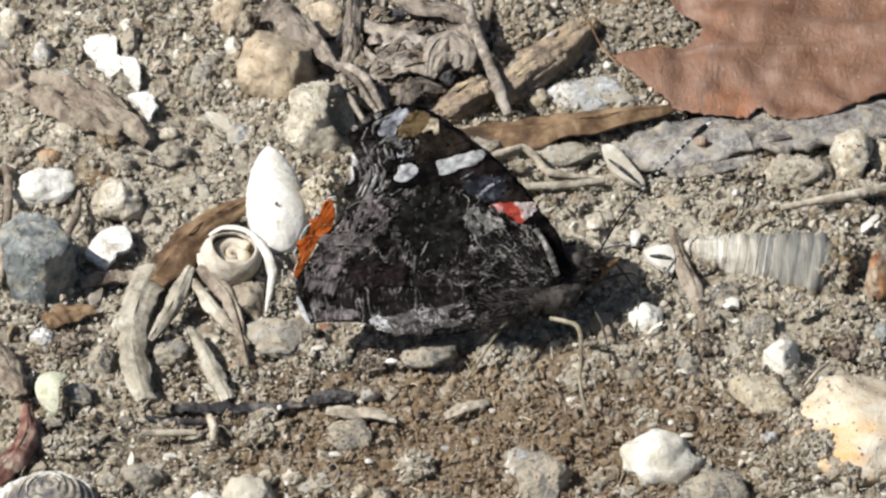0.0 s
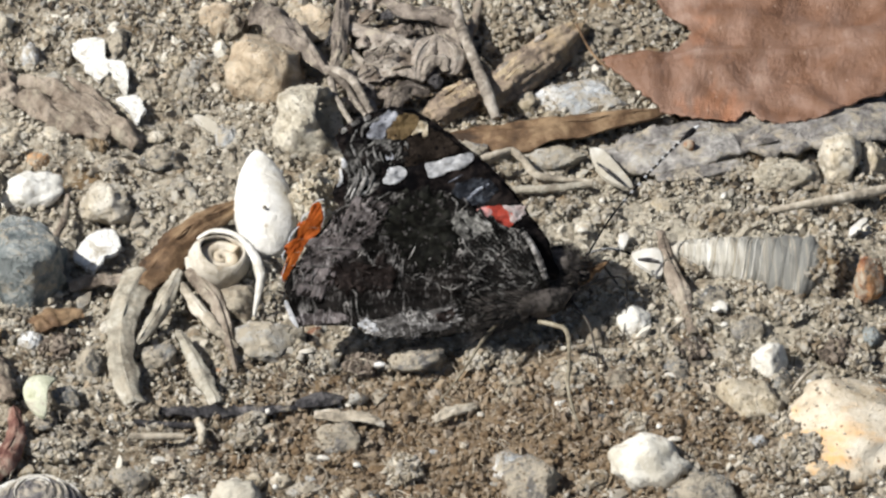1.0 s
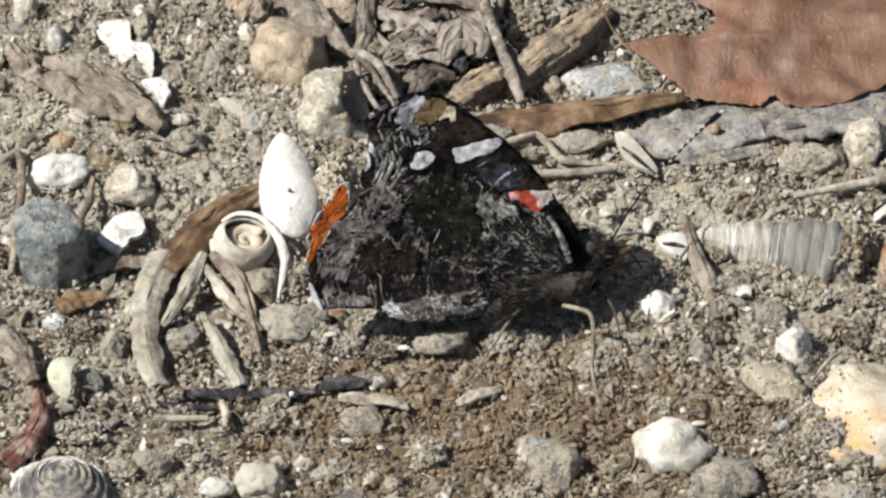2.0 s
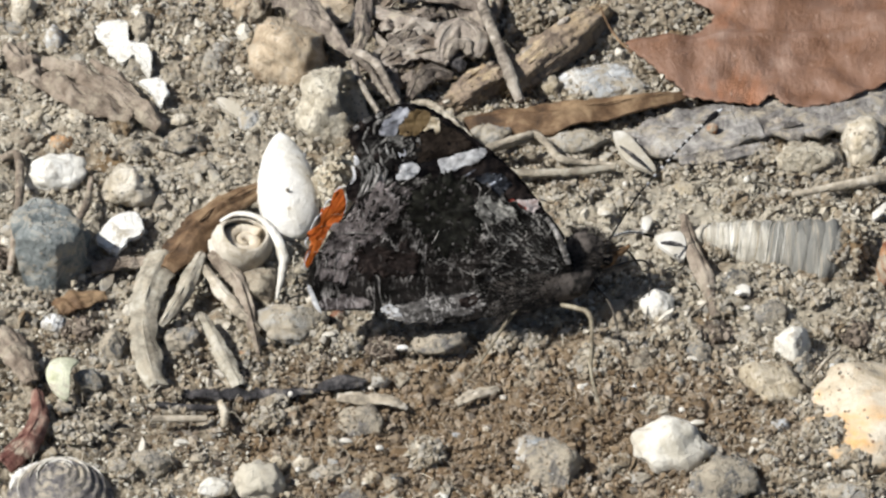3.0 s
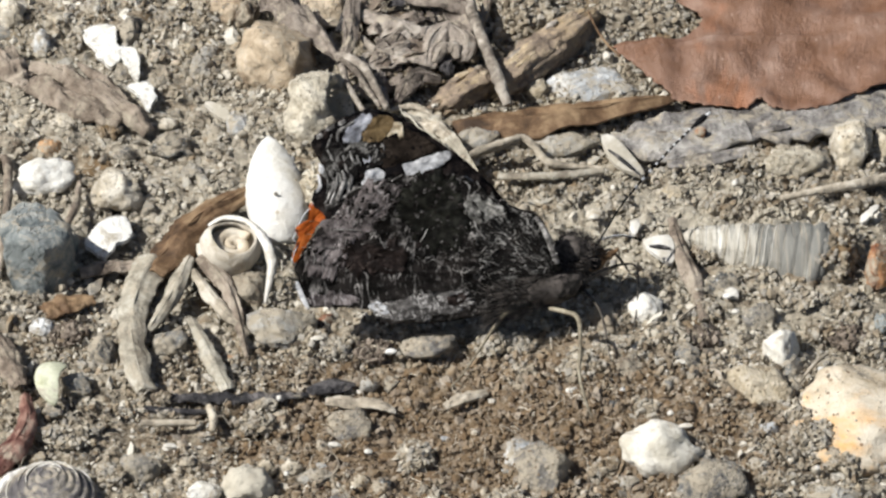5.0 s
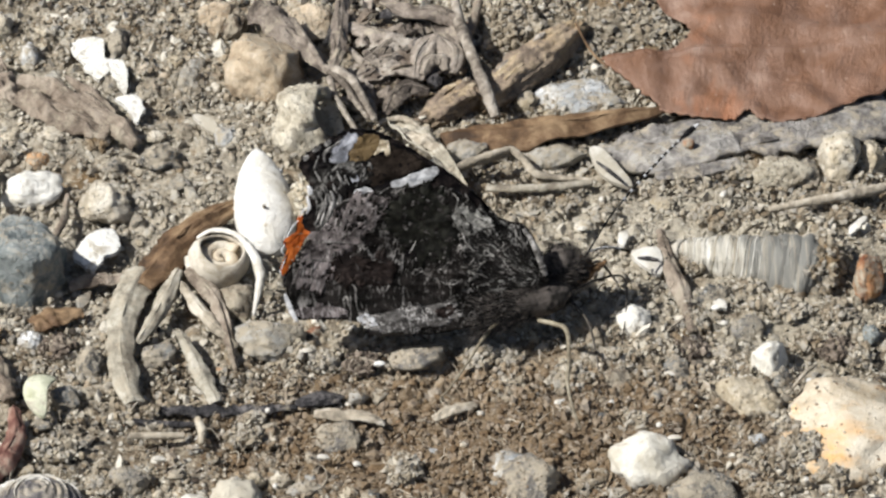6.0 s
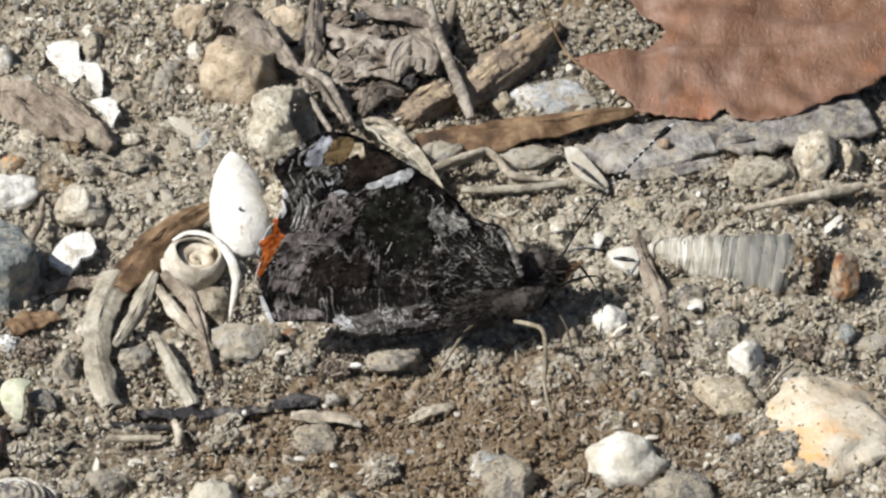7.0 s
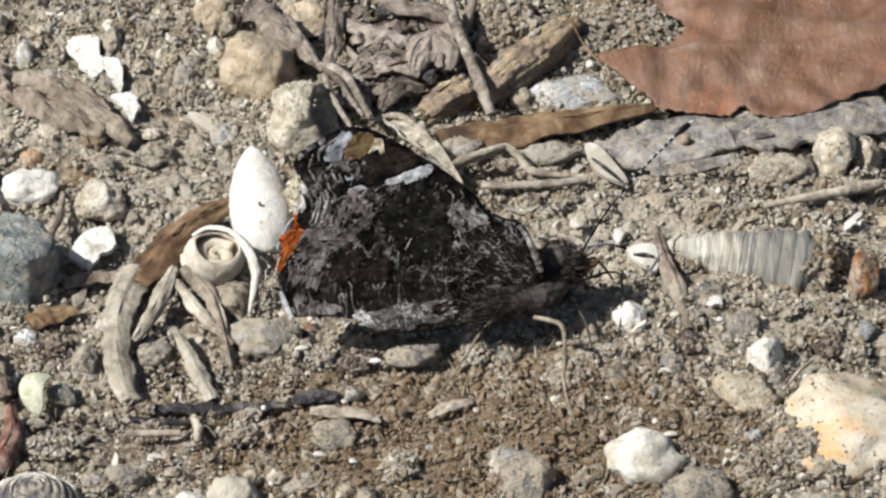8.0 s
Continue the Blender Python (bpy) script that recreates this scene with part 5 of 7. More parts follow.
strip("bark_piece", [(-49.77, 29.37, 1.4), (-46.05, 26.45, 1.8), (-42.19, 23.83, 1.8), (-38.72, 21.75, 1.2)], [1.6, 2.3, 2.0, 1.0], "dead_leaf", "folded brown dry bark piece on gravel", "bark", curl=-0.6, seed=8, crumple=2.0)
strip("bark_piece", [(-50.02, 31.95, 1.8), (-46.17, 29.62, 2.6), (-41.92, 26.21, 2.6), (-37.7, 22.6, 2), (-35.46, 19.84, 1)], [0.8, 1.4, 1.6, 1.6, 0.8], "dead_leaf", "folded brown dry bark piece on gravel", "bark", curl=-0.8, twist=0.5, seed=9, crumple=2.0)
strip("bark_piece", [(-44.24, 31.92, 2), (-40.94, 27.61, 2.8), (-38.11, 24.53, 2.2)], [0.3, 0.9, 0.4], "dead_leaf", "narrow ridge of folded brown bark", "bark", curl=-0.8, seed=29, crumple=2.0)
strip("bark_piece", [(-54.07, 35.46, 1.4), (-51.75, 30.77, 1.6), (-50.41, 28.22, 1)], [1.6, 1.8, 0.8], "dead_leaf", "grey-brown bark scrap on gravel", "bark", curl=-0.4, seed=10, crumple=2.0)
strip("bark_piece", [(-46.55, -13.35, 1), (-44.3, -12.18, 1.3), (-40.76, -10.7, 0.9)], [1.2, 1.7, 0.8], "bark_leaf", "orange-tan flake of bark", "bark", curl=-0.25, seed=11)
strip("dry_leaf_scrap", [(-42.58, -6.47, 1.2), (-39.96, -5.68, 1.4), (-36.02, -4.93, 1.2)], [0.8, 1.2, 0.8], "dead_leaf", "dark mauve scrap of dry leaf", curl=-0.3, seed=12)
strip("dry_leaf_scrap", [(-52.85, -17.83, 1.4), (-50.31, -22.27, 1.8), (-48.43, -26.51, 1.2)], [2.0, 2.0, 0.8], "dead_leaf", "reddish dry leaf scrap on soil", curl=-0.4, seed=13)
strip("dry_leaf_scrap", [(-47.93, -28.44, 1.6), (-47.43, -33.04, 1.8), (-48.87, -37.63, 1.6), (-51.29, -40.53, 1.2)], [0.6, 1.2, 1.6, 1.4], "red_leaf", "red-brown curled leaf scrap", curl=-0.6, seed=14)
strip("dry_leaf_scrap", [(-13.5, -28.72, 0.9), (-10.59, -29.25, 1.2), (-7.22, -29.95, 1.3), (-5.42, -30.52, 0.6)], [0.6, 1.0, 0.8, 0.3], "stem", "thin grey flake on the soil", curl=-0.3, seed=15)
strip("dry_leaf_scrap", [(0.06, -29.89, 0.9), (2, -28.78, 1.3), (4.92, -27.35, 0.9)], [0.5, 0.9, 0.5], "stem", "thin grey flake on the soil", curl=-0.3, seed=16)
strip("dry_leaf_scrap", [(-20.96, 43.88, 3.6), (-18.25, 39.67, 3.8), (-15.42, 35.67, 3.6), (-12.63, 31.76, 3)], [2.2, 2.3, 1.5, 0.7], "husk", "grey folded dry leaf over a stone", curl=-0.55, seed=17, crumple=1.7)
strip("dry_leaf_scrap", [(-9.97, 40.69, 3), (-6.49, 38.49, 3.4), (-3.03, 36.85, 3.2), (0.41, 36.97, 2.4)], [0.8, 1.6, 1.5, 0.6], "husk", "crumpled dark dry leaf", curl=-0.6, twist=0.8, seed=18)
strip("dry_leaf_scrap", [(-9.89, 32.02, 2.8), (-7.15, 34.03, 3.4), (-4.41, 37.12, 3.6), (-1.66, 39.57, 3)], [0.4, 0.7, 0.8, 0.4], "grey_stem", "pale edge of a crumpled dry leaf", curl=-0.6, seed=19)
strip("dry_leaf_scrap", [(-6.45, 31.51, 3.2), (-3.71, 32.66, 3.6), (-0.27, 32.62, 3.2)], [0.8, 1.4, 0.8], "dead_leaf", "crumpled dry leaf on a clod", curl=0.5, seed=20)
strip("dry_leaf_scrap", [(0.42, 42.34, 2.6), (2.14, 37.33, 3), (3.5, 32.52, 2.4)], [0.8, 1.4, 0.8], "husk", "crumpled grey dry leaf", curl=0.5, seed=21)
strip("dry_leaf_scrap", [(26.96, 2.87, 1.6), (27.63, -1.8, 1.6), (29.11, -7.73, 1.4), (30.29, -14.74, 0.9)], [0.5, 0.9, 1.1, 0.5], "dead_leaf", "narrow brown dry leaf strip", curl=-0.5, seed=22)
PLATES = []
plate = strip("wood_flake", [(19.93, 17.41, 0.7), (24.82, 18.2, 1.1), (30.28, 19.56, 1.4), (36.32, 21.32, 1.2)], [1.6, 3.8, 4.4, 3.2], "wood", "flat weathered grey wood plate", "wood", curl=-0.06, thick=0.6, seed=23, crumple=0.5)
PLATES.append((plate, [(19.93, 17.41, 0.7), (24.82, 18.2, 1.1), (30.28, 19.56, 1.4), (36.32, 21.32, 1.2)], 3.4, 3))
plate = strip("wood_flake", [(35.43, 21.04, 0.9), (40.56, 22.03, 1.5), (46.73, 23.12, 1.5), (55.74, 25.67, 1.2)], [3.0, 4.4, 4.2, 4.0], "wood", "flat weathered grey wood plate", "wood", curl=-0.05, thick=0.6, seed=41, crumple=0.45)
PLATES.append((plate, [(35.43, 21.04, 0.9), (40.56, 22.03, 1.5), (46.73, 23.12, 1.5), (55.74, 25.67, 1.2)], 3.4, 4))
strip("wood_flake", [(26.74, 13.74, 0.9), (31.48, 14.44, 1.2), (36.95, 16.18, 1)], [0.6, 1.3, 0.7], "wood", "small grey splinter of weathered wood", "wood", curl=-0.1, thick=0.4, seed=42)

strip("dry_leaf_scrap", [(-10.85, 45.84, 3.4), (-11.18, 38.29, 4), (-11.4, 33.57, 4.2), (-12.19, 30.09, 3.8)], [0.9, 1.1, 0.9, 0.5], "husk", "upright grey folded dry leaf", curl=-0.6, twist=0.4, seed=51, crumple=1.7)
strip("dry_leaf_scrap", [(-2.19, 30.03, 2.8), (-1.51, 33.85, 3.8), (0.55, 36.02, 4.2), (2.61, 33.82, 4), (2.33, 30.88, 3)], [0.7, 1.5, 1.8, 1.5, 0.6], "husk", "dry leaf curled into a ribbed ball", curl=-0.7, twist=0.9, seed=52, crumple=1.7)
strip("dry_leaf_scrap", [(-0.96, 30.4, 3.2), (0.07, 32.23, 4.2), (1.51, 32.46, 4.2), (1.92, 30.78, 3.6)], [0.4, 0.9, 1.0, 0.5], "grey_stem", "pale inner fold of a curled dry leaf", curl=-0.7, twist=-0.8, seed=53)
strip("dry_leaf_scrap", [(-5.84, 45.53, 3.2), (-2.36, 42.49, 3.8), (1.11, 41.89, 4), (3.73, 39.73, 3.4), (4.28, 37.58, 2.8)], [0.9, 1.4, 1.3, 0.9, 0.5], "husk", "arched grey-brown dry leaf", curl=-0.6, twist=0.5, seed=54, crumple=1.7)
strip("dry_leaf_scrap", [(-8.84, 29.77, 3), (-6.44, 30.37, 3.4), (-3.7, 30.78, 3.6), (-0.96, 29.77, 3)], [0.5, 1.2, 1.4, 0.6], "husk", "wrinkled grey-brown dry leaf", curl=0.6, twist=-0.6, seed=55, crumple=1.7)
strip("dry_leaf_scrap", [(-5.72, 23.74, 2.4), (-4.64, 26.01, 3.2), (-2.87, 27.95, 3.4), (-0.27, 27.86, 2.6)], [0.5, 1.3, 1.3, 0.5], "husk", "wrinkled grey-brown dry leaf", curl=-0.6, twist=0.6, seed=56, crumple=1.7)
strip("dry_leaf_scrap", [(-9.92, 35.73, 3.2), (-7.82, 32.33, 3.6), (-5.42, 32.49, 4), (-2.89, 35.44, 3.6)], [0.3, 0.6, 0.7, 0.4], "grey_stem", "pale rolled rib of a dry leaf", curl=-0.8, seed=57)


rnd = random.Random(77)
for k in range(36):
    x, y, z = rnd.choice([(-9.97, 40.08, 2.6), (-6.46, 33.98, 3), (-3.04, 37.33, 3), (-0.96, 30.06, 2.6), (-9.17, 28.36, 2.2), (-4.38, 28.96, 2.6), (1.11, 38.6, 2), (-5.83, 42.59, 2.4)])
    x, y, a, l = x + rnd.uniform(-2.5, 2.5), y + rnd.uniform(-3, 3), rnd.uniform(0, 6.28), rnd.uniform(2.2, 5.0)
    dx, dy = math.cos(a) * l / 2, math.sin(a) * l / 2
    strip("dry_leaf_scrap", [(x - dx, y - dy, z - 0.6), (x, y, z + rnd.uniform(0, 1.0)), (x + dx + rnd.uniform(-1, 1), y + dy, z - 0.4)],
          [0.2, rnd.uniform(0.5, 1.3), 0.3], rnd.choice(("husk", "husk", "dead_leaf", "charcoal", "husk")), "crumpled scrap of dark dry leaf on a clod", curl=rnd.uniform(-0.9, 0.9), twist=rnd.uniform(-1, 1), seed=30 + k, crumple=1.6)["group"] = "dry leaf scraps on the clods"


def slivers(plate, pts, wide, seed):
    """Thin grey slivers lifting from a weathered plate."""
    rnd = random.Random(seed)
    line = spline([(q[0] - pts[0][0], q[1] - pts[0][1], q[2]) for q in pts], 60)
    for k in range(4):
        i, off, reach = rnd.randint(4, 40), rnd.uniform(-0.7, 0.7) * wide, rnd.randint(6, 16)
        run = [line[j] + Vector((-0.2 * off, off, 0.15 + 0.2 * (j == i + reach // 2))) for j in (i, i + reach // 2, min(59, i + reach))]
        part("sliver", ribbon(run, [0.1, rnd.uniform(0.25, 0.55), 0.1], -0.3, 0.2, 18, 6, 0.0, seed + k, 1.4), rnd.choice(("wood", "husk", "grey_stem")), plate, "thin lifting sliver")


for plate, run, wide, seed in PLATES:
    slivers(plate, run, wide, seed)


# ---- twigs and wood ----
def twig(pts, radii, mat, label, rough=0.25, flat=1.0, seed=0.0, name="twig", category="twig"):
    base = pts[0]
    rel = [(q[0] - base[0], q[1] - base[1], q[2]) for q in pts]
    return tagged(part(name, tube(rel, radii, 32 if max(radii) > 0.9 else 10, 90 if max(radii) > 0.9 else 44, rough, flat, seed), mat, at=(base[0], base[1], 0)), label, category)


twig([(2.92, 45.79, 3), (3.73, 38.29, 4), (5.34, 31.1, 4.4), (6.68, 25.85, 4.2), (7.76, 22.83, 2.6)], [0.5, 0.75, 0.72, 0.75, 0.6], "grey_stem", "grey-brown dry twig lying across soil", seed=1)
twig([(5.86, 47.03, 1.6), (5.14, 42.24, 1.8), (4.44, 40.27, 1.4)], [0.5, 0.6, 0.4], "dead_leaf", "short dark twig among dry leaves", seed=2)
twig([(-12.88, 30.97, 3.8), (-9.84, 28.34, 4.4), (-8.3, 24.25, 4.6), (-6.78, 20.16, 4.4)], [0.6, 0.6, 0.5, 0.35], "grey_stem", "pale grey dry stem over a stone", 0.5, seed=3)
twig([(-12.6, 30.28, 4), (-10.51, 27.24, 4.4), (-9.25, 23.96, 4.4), (-7.59, 20.62, 4.2)], [0.3, 0.4, 0.35, 0.25], "grey_stem", "thin grey dry stem over a stone", 0.5, seed=33)
twig([(-12.31, 29.1, 3.8), (-11.29, 24.21, 4.2), (-9.08, 19.21, 3.6)], [0.45, 0.4, 0.3], "grey_stem", "thin pale dry stem over a stone", seed=4)
twig([(-16.89, 41.05, 3.6), (-14.37, 34.38, 4), (-12.59, 29.87, 3.8)], [0.3, 0.4, 0.3], "husk", "thin dark dry stem", seed=5)
twig([(1.08, 13.09, 1.6), (4.12, 14.25, 2.4), (7.16, 15.47, 2.8), (9.54, 16.79, 2.6)], [0.3, 0.5, 0.5, 0.4], "stem", "pale dry grass stem", seed=6)
twig([(9.54, 16.79, 2.6), (11.08, 15.13, 2.2), (12.41, 13.31, 1.6), (15.25, 13.07, 1.1), (19.29, 12.88, 0.9)], [0.45, 0.5, 0.55, 0.4, 0.25], "stem", "bent pale dry grass stem", seed=7)
twig([(3.92, 14.48, 1.6), (6.49, 15.38, 2), (9.2, 16.45, 2)], [0.3, 0.4, 0.3], "stem", "pale dry grass stem", seed=8)
twig([(6.47, 11.4, 0.9), (11.85, 11.03, 1.2), (15.89, 11.46, 1.2), (19.15, 12.46, 0.9)], [0.5, 0.62, 0.6, 0.45], "pale_leaf", "straw-coloured flat dry stem", flat=0.7, seed=9)
twig([(39.97, 7.17, 0.9), (44.02, 8.07, 1.2), (48.76, 9.09, 1.4), (54.25, 11.03, 1.2)], [0.3, 0.5, 0.65, 0.6], "stem", "pinkish dry twig beside crumbly stones", seed=10)
twig([(-54.22, 13.13, 1.4), (-52.35, 13.7, 1.8), (-51.64, 8.15, 2), (-51.76, 0.03, 1.8), (-52.04, -7.49, 1.2)], [0.5, 0.55, 0.55, 0.5, 0.4], "dead_leaf", "brown twig against a green stone", seed=11)
twig([(-34.49, -32.7, 0.9), (-31.78, -32.82, 1), (-28.25, -32.7, 0.9)], [0.4, 0.42, 0.4], "stem", "short pale cut stem on soil", 0.1, seed=12)
twig([(-26.84, -30, 1), (-26.26, -32.17, 1.2), (-26.34, -34.15, 0.9)], [0.4, 0.55, 0.35], "cream", "pale knob of a dry stem", seed=13)
twig([(-33.27, -27.4, 0.15), (-28.71, -27.93, 0.4), (-22.89, -27.85, 0.3), (-15.46, -27.04, 0.2)], [0.3, 0.75, 0.8, 0.4], "charcoal", "charred black twig half sunk in soil", 0.7, 0.6, seed=14)
pebble(-13.2, -25.9, 0.3, 3.2, 1.2, 0.8, 12, "charcoal", 6, "broken lump of charred black wood", "charcoal")
twig([(-34.16, -29.71, 0.4), (-30.58, -30.52, 0.6), (-26.71, -30.41, 0.5)], [0.4, 0.5, 0.3], "charcoal", "charred flake beside a twig", seed=16)
strip("leaf_strip", [(-4.69, 22.35, 2.2), (-1.96, 18.91, 2.8), (1.08, 14.82, 2.8), (4.1, 10.76, 1.6)], [0.9, 1.5, 1.1, 0.25], "pale_leaf", "whitish papery dry leaf behind the wing", curl=0.7, twist=0.9, seed=24, crumple=2.0)
strip("leaf_strip", [(-3.4, 19.6, 2.4), (-0.6, 18.2, 3.2), (2.2, 15.2, 2.4)], [0.3, 1.2, 0.3], "stem", "torn pale scrap of papery dry leaf", curl=-0.8, twist=-0.7, seed=25, crumple=1.8)
twig([(-6.39, 22.35, 2.2), (-2.99, 22.65, 2.4), (1.08, 17.49, 2.2)], [0.3, 0.45, 0.3], "stem", "pale dry stem behind the wing", seed=18)


def wood_chunk(pts, widths, heights, label, seed):
    """A broken beam of rotten wood: squared section, split along the grain, ragged ends."""
    base = Vector((pts[0][0], pts[0][1], 0))
    line = spline([(q[0] - base.x, q[1] - base.y, q[2]) for q in pts], 80)
    bm, rows, seg = bmesh.new(), [], 48
    for i, p in enumerate(line):
        s = i / 79 * (len(widths) - 1)
        j = min(int(s), len(widths) - 2)
        w, h = widths[j] + (widths[j + 1] - widths[j]) * (s - j), heights[j] + (heights[j + 1] - heights[j]) * (s - j)
        way = (line[min(i + 1, 79)] - line[max(i - 1, 0)]).normalized()
        side = way.cross(Vector((0, 0, 1))).normalized()
        up = side.cross(way)
        row = []
        for a in range(seg):
            k = 2 * math.pi * a / seg
            c, d = math.cos(k), math.sin(k)
            f = (abs(c) ** 4 + abs(d) ** 4) ** -0.25
            grain = noise.noise((i * 0.035 + seed, c * 4.5, d * 4.5)) * 0.30 + noise.noise((i * 0.10, c * 9 + seed, d * 9)) * 0.14
            f *= 1 + grain + 0.10 * noise.noise((i * 0.3, c * 5, d * 5 + seed)) + 0.07 * noise.noise((i * 0.9 + seed, c * 14, d * 14))
            slip = way * (noise.noise((c * 3 + seed, d * 3, 5)) * (3.0 if i < 6 or i > 73 else 0.3))
            row.append(bm.verts.new(p + side * (c * f * w) + up * (d * f * h) + slip))
        rows.append(row)
    for a, b in zip(rows, rows[1:]):
        for k in range(seg):
            bm.faces.new((a[k], a[(k + 1) % seg], b[(k + 1) % seg], b[k]))
    for row in (rows[0], rows[-1]):
        bm.faces.new(row)
    root = tagged(part("wood_chunk", bm, "chunk", at=base), label, "wood chunk")
    rnd = random.Random(seed)
    for k in range(9):
        i = rnd.randint(8, 58)
        reach, shift = rnd.randint(8, 18), rnd.uniform(-0.7, 0.7)
        strand = []
        for j in (i, i + reach // 2, i + reach):
            s = j / 79 * (len(widths) - 1)
            m = min(int(s), len(widths) - 2)
            way = (line[min(j + 1, 79)] - line[j - 1]).normalized()
            side = way.cross(Vector((0, 0, 1))).normalized()
            strand.append(line[j] + side * (shift * widths[m]) + side.cross(way) * (heights[m] * 1.06))
        part("splinter", ribbon(strand, [0.12, rnd.uniform(0.3, 0.6), 0.1], -0.4, 0.2, 20, 6, rnd.uniform(-0.5, 0.5), k + seed, 1.6), rnd.choice(("pale_wood", "pale_wood", "chunk", "husk")), root, "loose splinter along the grain")


wood_chunk([(6.02, 27.58, 0.9), (8.29, 29.46, 1.5), (11.42, 33.19, 1.7), (14.92, 37.2, 1.7), (17.89, 40.94, 1.4)], [1.2, 2.0, 2.2, 2.1, 1.2], [1.4, 2.0, 2.2, 2.1, 1.4], "weathered golden-brown chunk of rotten wood", 31)
wood_chunk([(-0.27, 24.89, 0.6), (1.44, 26.11, 1.2), (4.18, 28.39, 1.3), (6.45, 30.12, 0.8)], [1.0, 1.7, 1.8, 1.0], [1.0, 1.6, 1.7, 1.0], "crumbly golden-brown piece of rotten wood", 32)
twig([(44.36, -20.85, 1), (42.61, -23.29, 1.4), (40.69, -26.17, 0.9)], [0.15, 0.25, 0.15], "stem", "thin pale splinter of straw", 0.1, seed=22)
twig([(27.28, -14.74, 0.9), (29.16, -12.77, 1.2)], [0.15, 0.2], "stem", "thin pale splinter of straw", 0.1, seed=23)
twig([(-45.51, -0.29, 1.2), (-43.71, 4.44, 1.6), (-43.31, 10.18, 1.2)], [0.3, 0.5, 0.3], "dead_leaf", "thin brown twig among pebbles", seed=24)


def fibre(pts, r, label):
    base = pts[0]
    rel = [(q[0] - base[0], q[1] - base[1], q[2]) for q in pts]
    tagged(part("root_fibre", tube(rel, [r * 0.6, r, r * 0.6], 5, 30), "stem", at=(base[0], base[1], 0)), label, "root", "root fibres on the soil")


for x, y, z in [(30.95, 10.79, 2.0), (-13.53, -40.37, 1.5)]:
    ring = [(x + 1.6 * math.cos(a), y + 2.0 * math.sin(a), z + 0.25 * math.sin(a)) for a in np.linspace(2.4, 7.8, 10)]
    fibre(ring, 0.11, "thin pale root fibre bent into a ring")
rnd = random.Random(21)
for k in range(120):
    x, y, a, l = rnd.uniform(-50, 52), rnd.uniform(-44, 6 if k > 40 else 20), rnd.uniform(0, 6.28), rnd.uniform(1.0, 3.4)
    b = a + rnd.uniform(-1.2, 1.2)
    fibre([(x, y, 0.6), (x + l * 0.5 * math.cos(a), y + l * 0.5 * math.sin(a), 1.6), (x + l * 0.5 * (math.cos(a) + math.cos(b)), y + l * 0.5 * (math.sin(a) + math.sin(b)), 0.7)],
          rnd.uniform(0.035, 0.08), "thin pale dry root fibre")


# ---- butterfly ----
BASE = Vector((13.11, -14.42, 7.5))
WING_U, WING_V = Vector((0.99619, 0.08716, 0.0)), Vector((-0.03683, 0.42101, 0.90631))
WING_N = WING_U.cross(WING_V)
HOME = Vector((BASE.x, BASE.y, 0))
butterfly = new("butterfly")
butterfly.location = HOME * MM
tagged(butterfly, "dark marbled butterfly with closed wings resting on soil", "butterfly")
PLANE = Matrix((WING_U, WING_V, WING_N)).transposed().to_4x4()


def wing_pose(turn=0.0, open_=0.0, lift=0.0, depth=0.0, slide=0.0):
    """The wing plane at its root: turned within the plane, opened about the body, lifted or set back."""
    m = Matrix.Translation((BASE - HOME + WING_V * lift + WING_N * depth + WING_U * slide) * MM) @ PLANE
    return m @ Matrix.Rotation(radians(open_), 4, "X") @ Matrix.Rotation(radians(turn), 4, "Z")


def veined(angles, depth=0.09, wave=0.25, seed=0.0):
    """Relief of a wing: veins that fan out from the root, and a gentle bow."""
    def lift(u, v):
        r, w = math.hypot(u, v), math.degrees(math.atan2(v, u))
        h = sum(depth * math.exp(-(((w - a - 4 * math.sin(r * 0.12)) * math.pi / 180 * r) / 0.22) ** 2) for a in angles) if r > 2 else 0
        return h + wave * noise.noise((u * 0.12 + seed, v * 0.12, seed)) + 0.26 * noise.noise((u * 0.6 + seed, v * 0.8, seed)) + 0.10 * noise.noise((u * 1.7, v * 2.4, seed))
    return lift


FORE = [(0.89, 0.79), (0.89, 3.5), (0.48, 5.56), (-0.43, 6.98), (-1.65, 8.75), (-3.15, 11.22), (-4.68, 13.16), (-6.52, 15.17), (-8.07, 16.63), (-9.93, 18.25), (-11.79, 19.92), (-12.92, 20.68), (-13.98, 21.49), (-15.25, 21.85), (-16.86, 22.18), (-18.03, 22.07), (-18.82, 21.85), (-19.61, 21.65), (-20.48, 21.1), (-21.47, 20.85), (-22.49, 20.2), (-23.36, 19.67), (-23.16, 18.79), (-22.83, 17.76), (-22.37, 16.86), (-22.28, 16.18), (-22.83, 15.55), (-22.82, 14.75), (-22.66, 14.2), (-23.34, 13.58), (-24.02, 13.17), (-23.9, 12.3), (-22.8, 10.8), (-20.5, 6.6), (-18.0, 2.0), (-10.19, -1.1)]
HIND = [(0.33, 0.18), (0.12, 1.68), (-0.82, 4.84), (-2.19, 6.94), (-4.52, 7.75), (-7.21, 9.32), (-9.93, 11.49), (-13.28, 12.62), (-16.73, 12.55), (-20.65, 12.04), (-23.29, 11.11), (-25.07, 8.8), (-26.85, 6.62), (-28.58, 4.37), (-30.05, 1.96), (-29.63, -0.5), (-28.87, -2.43), (-25.28, -2.64), (-21.38, -3.14), (-16.86, -4.5), (-12.29, -4.9), (-7.67, -4.09), (-3.69, -2.49)]
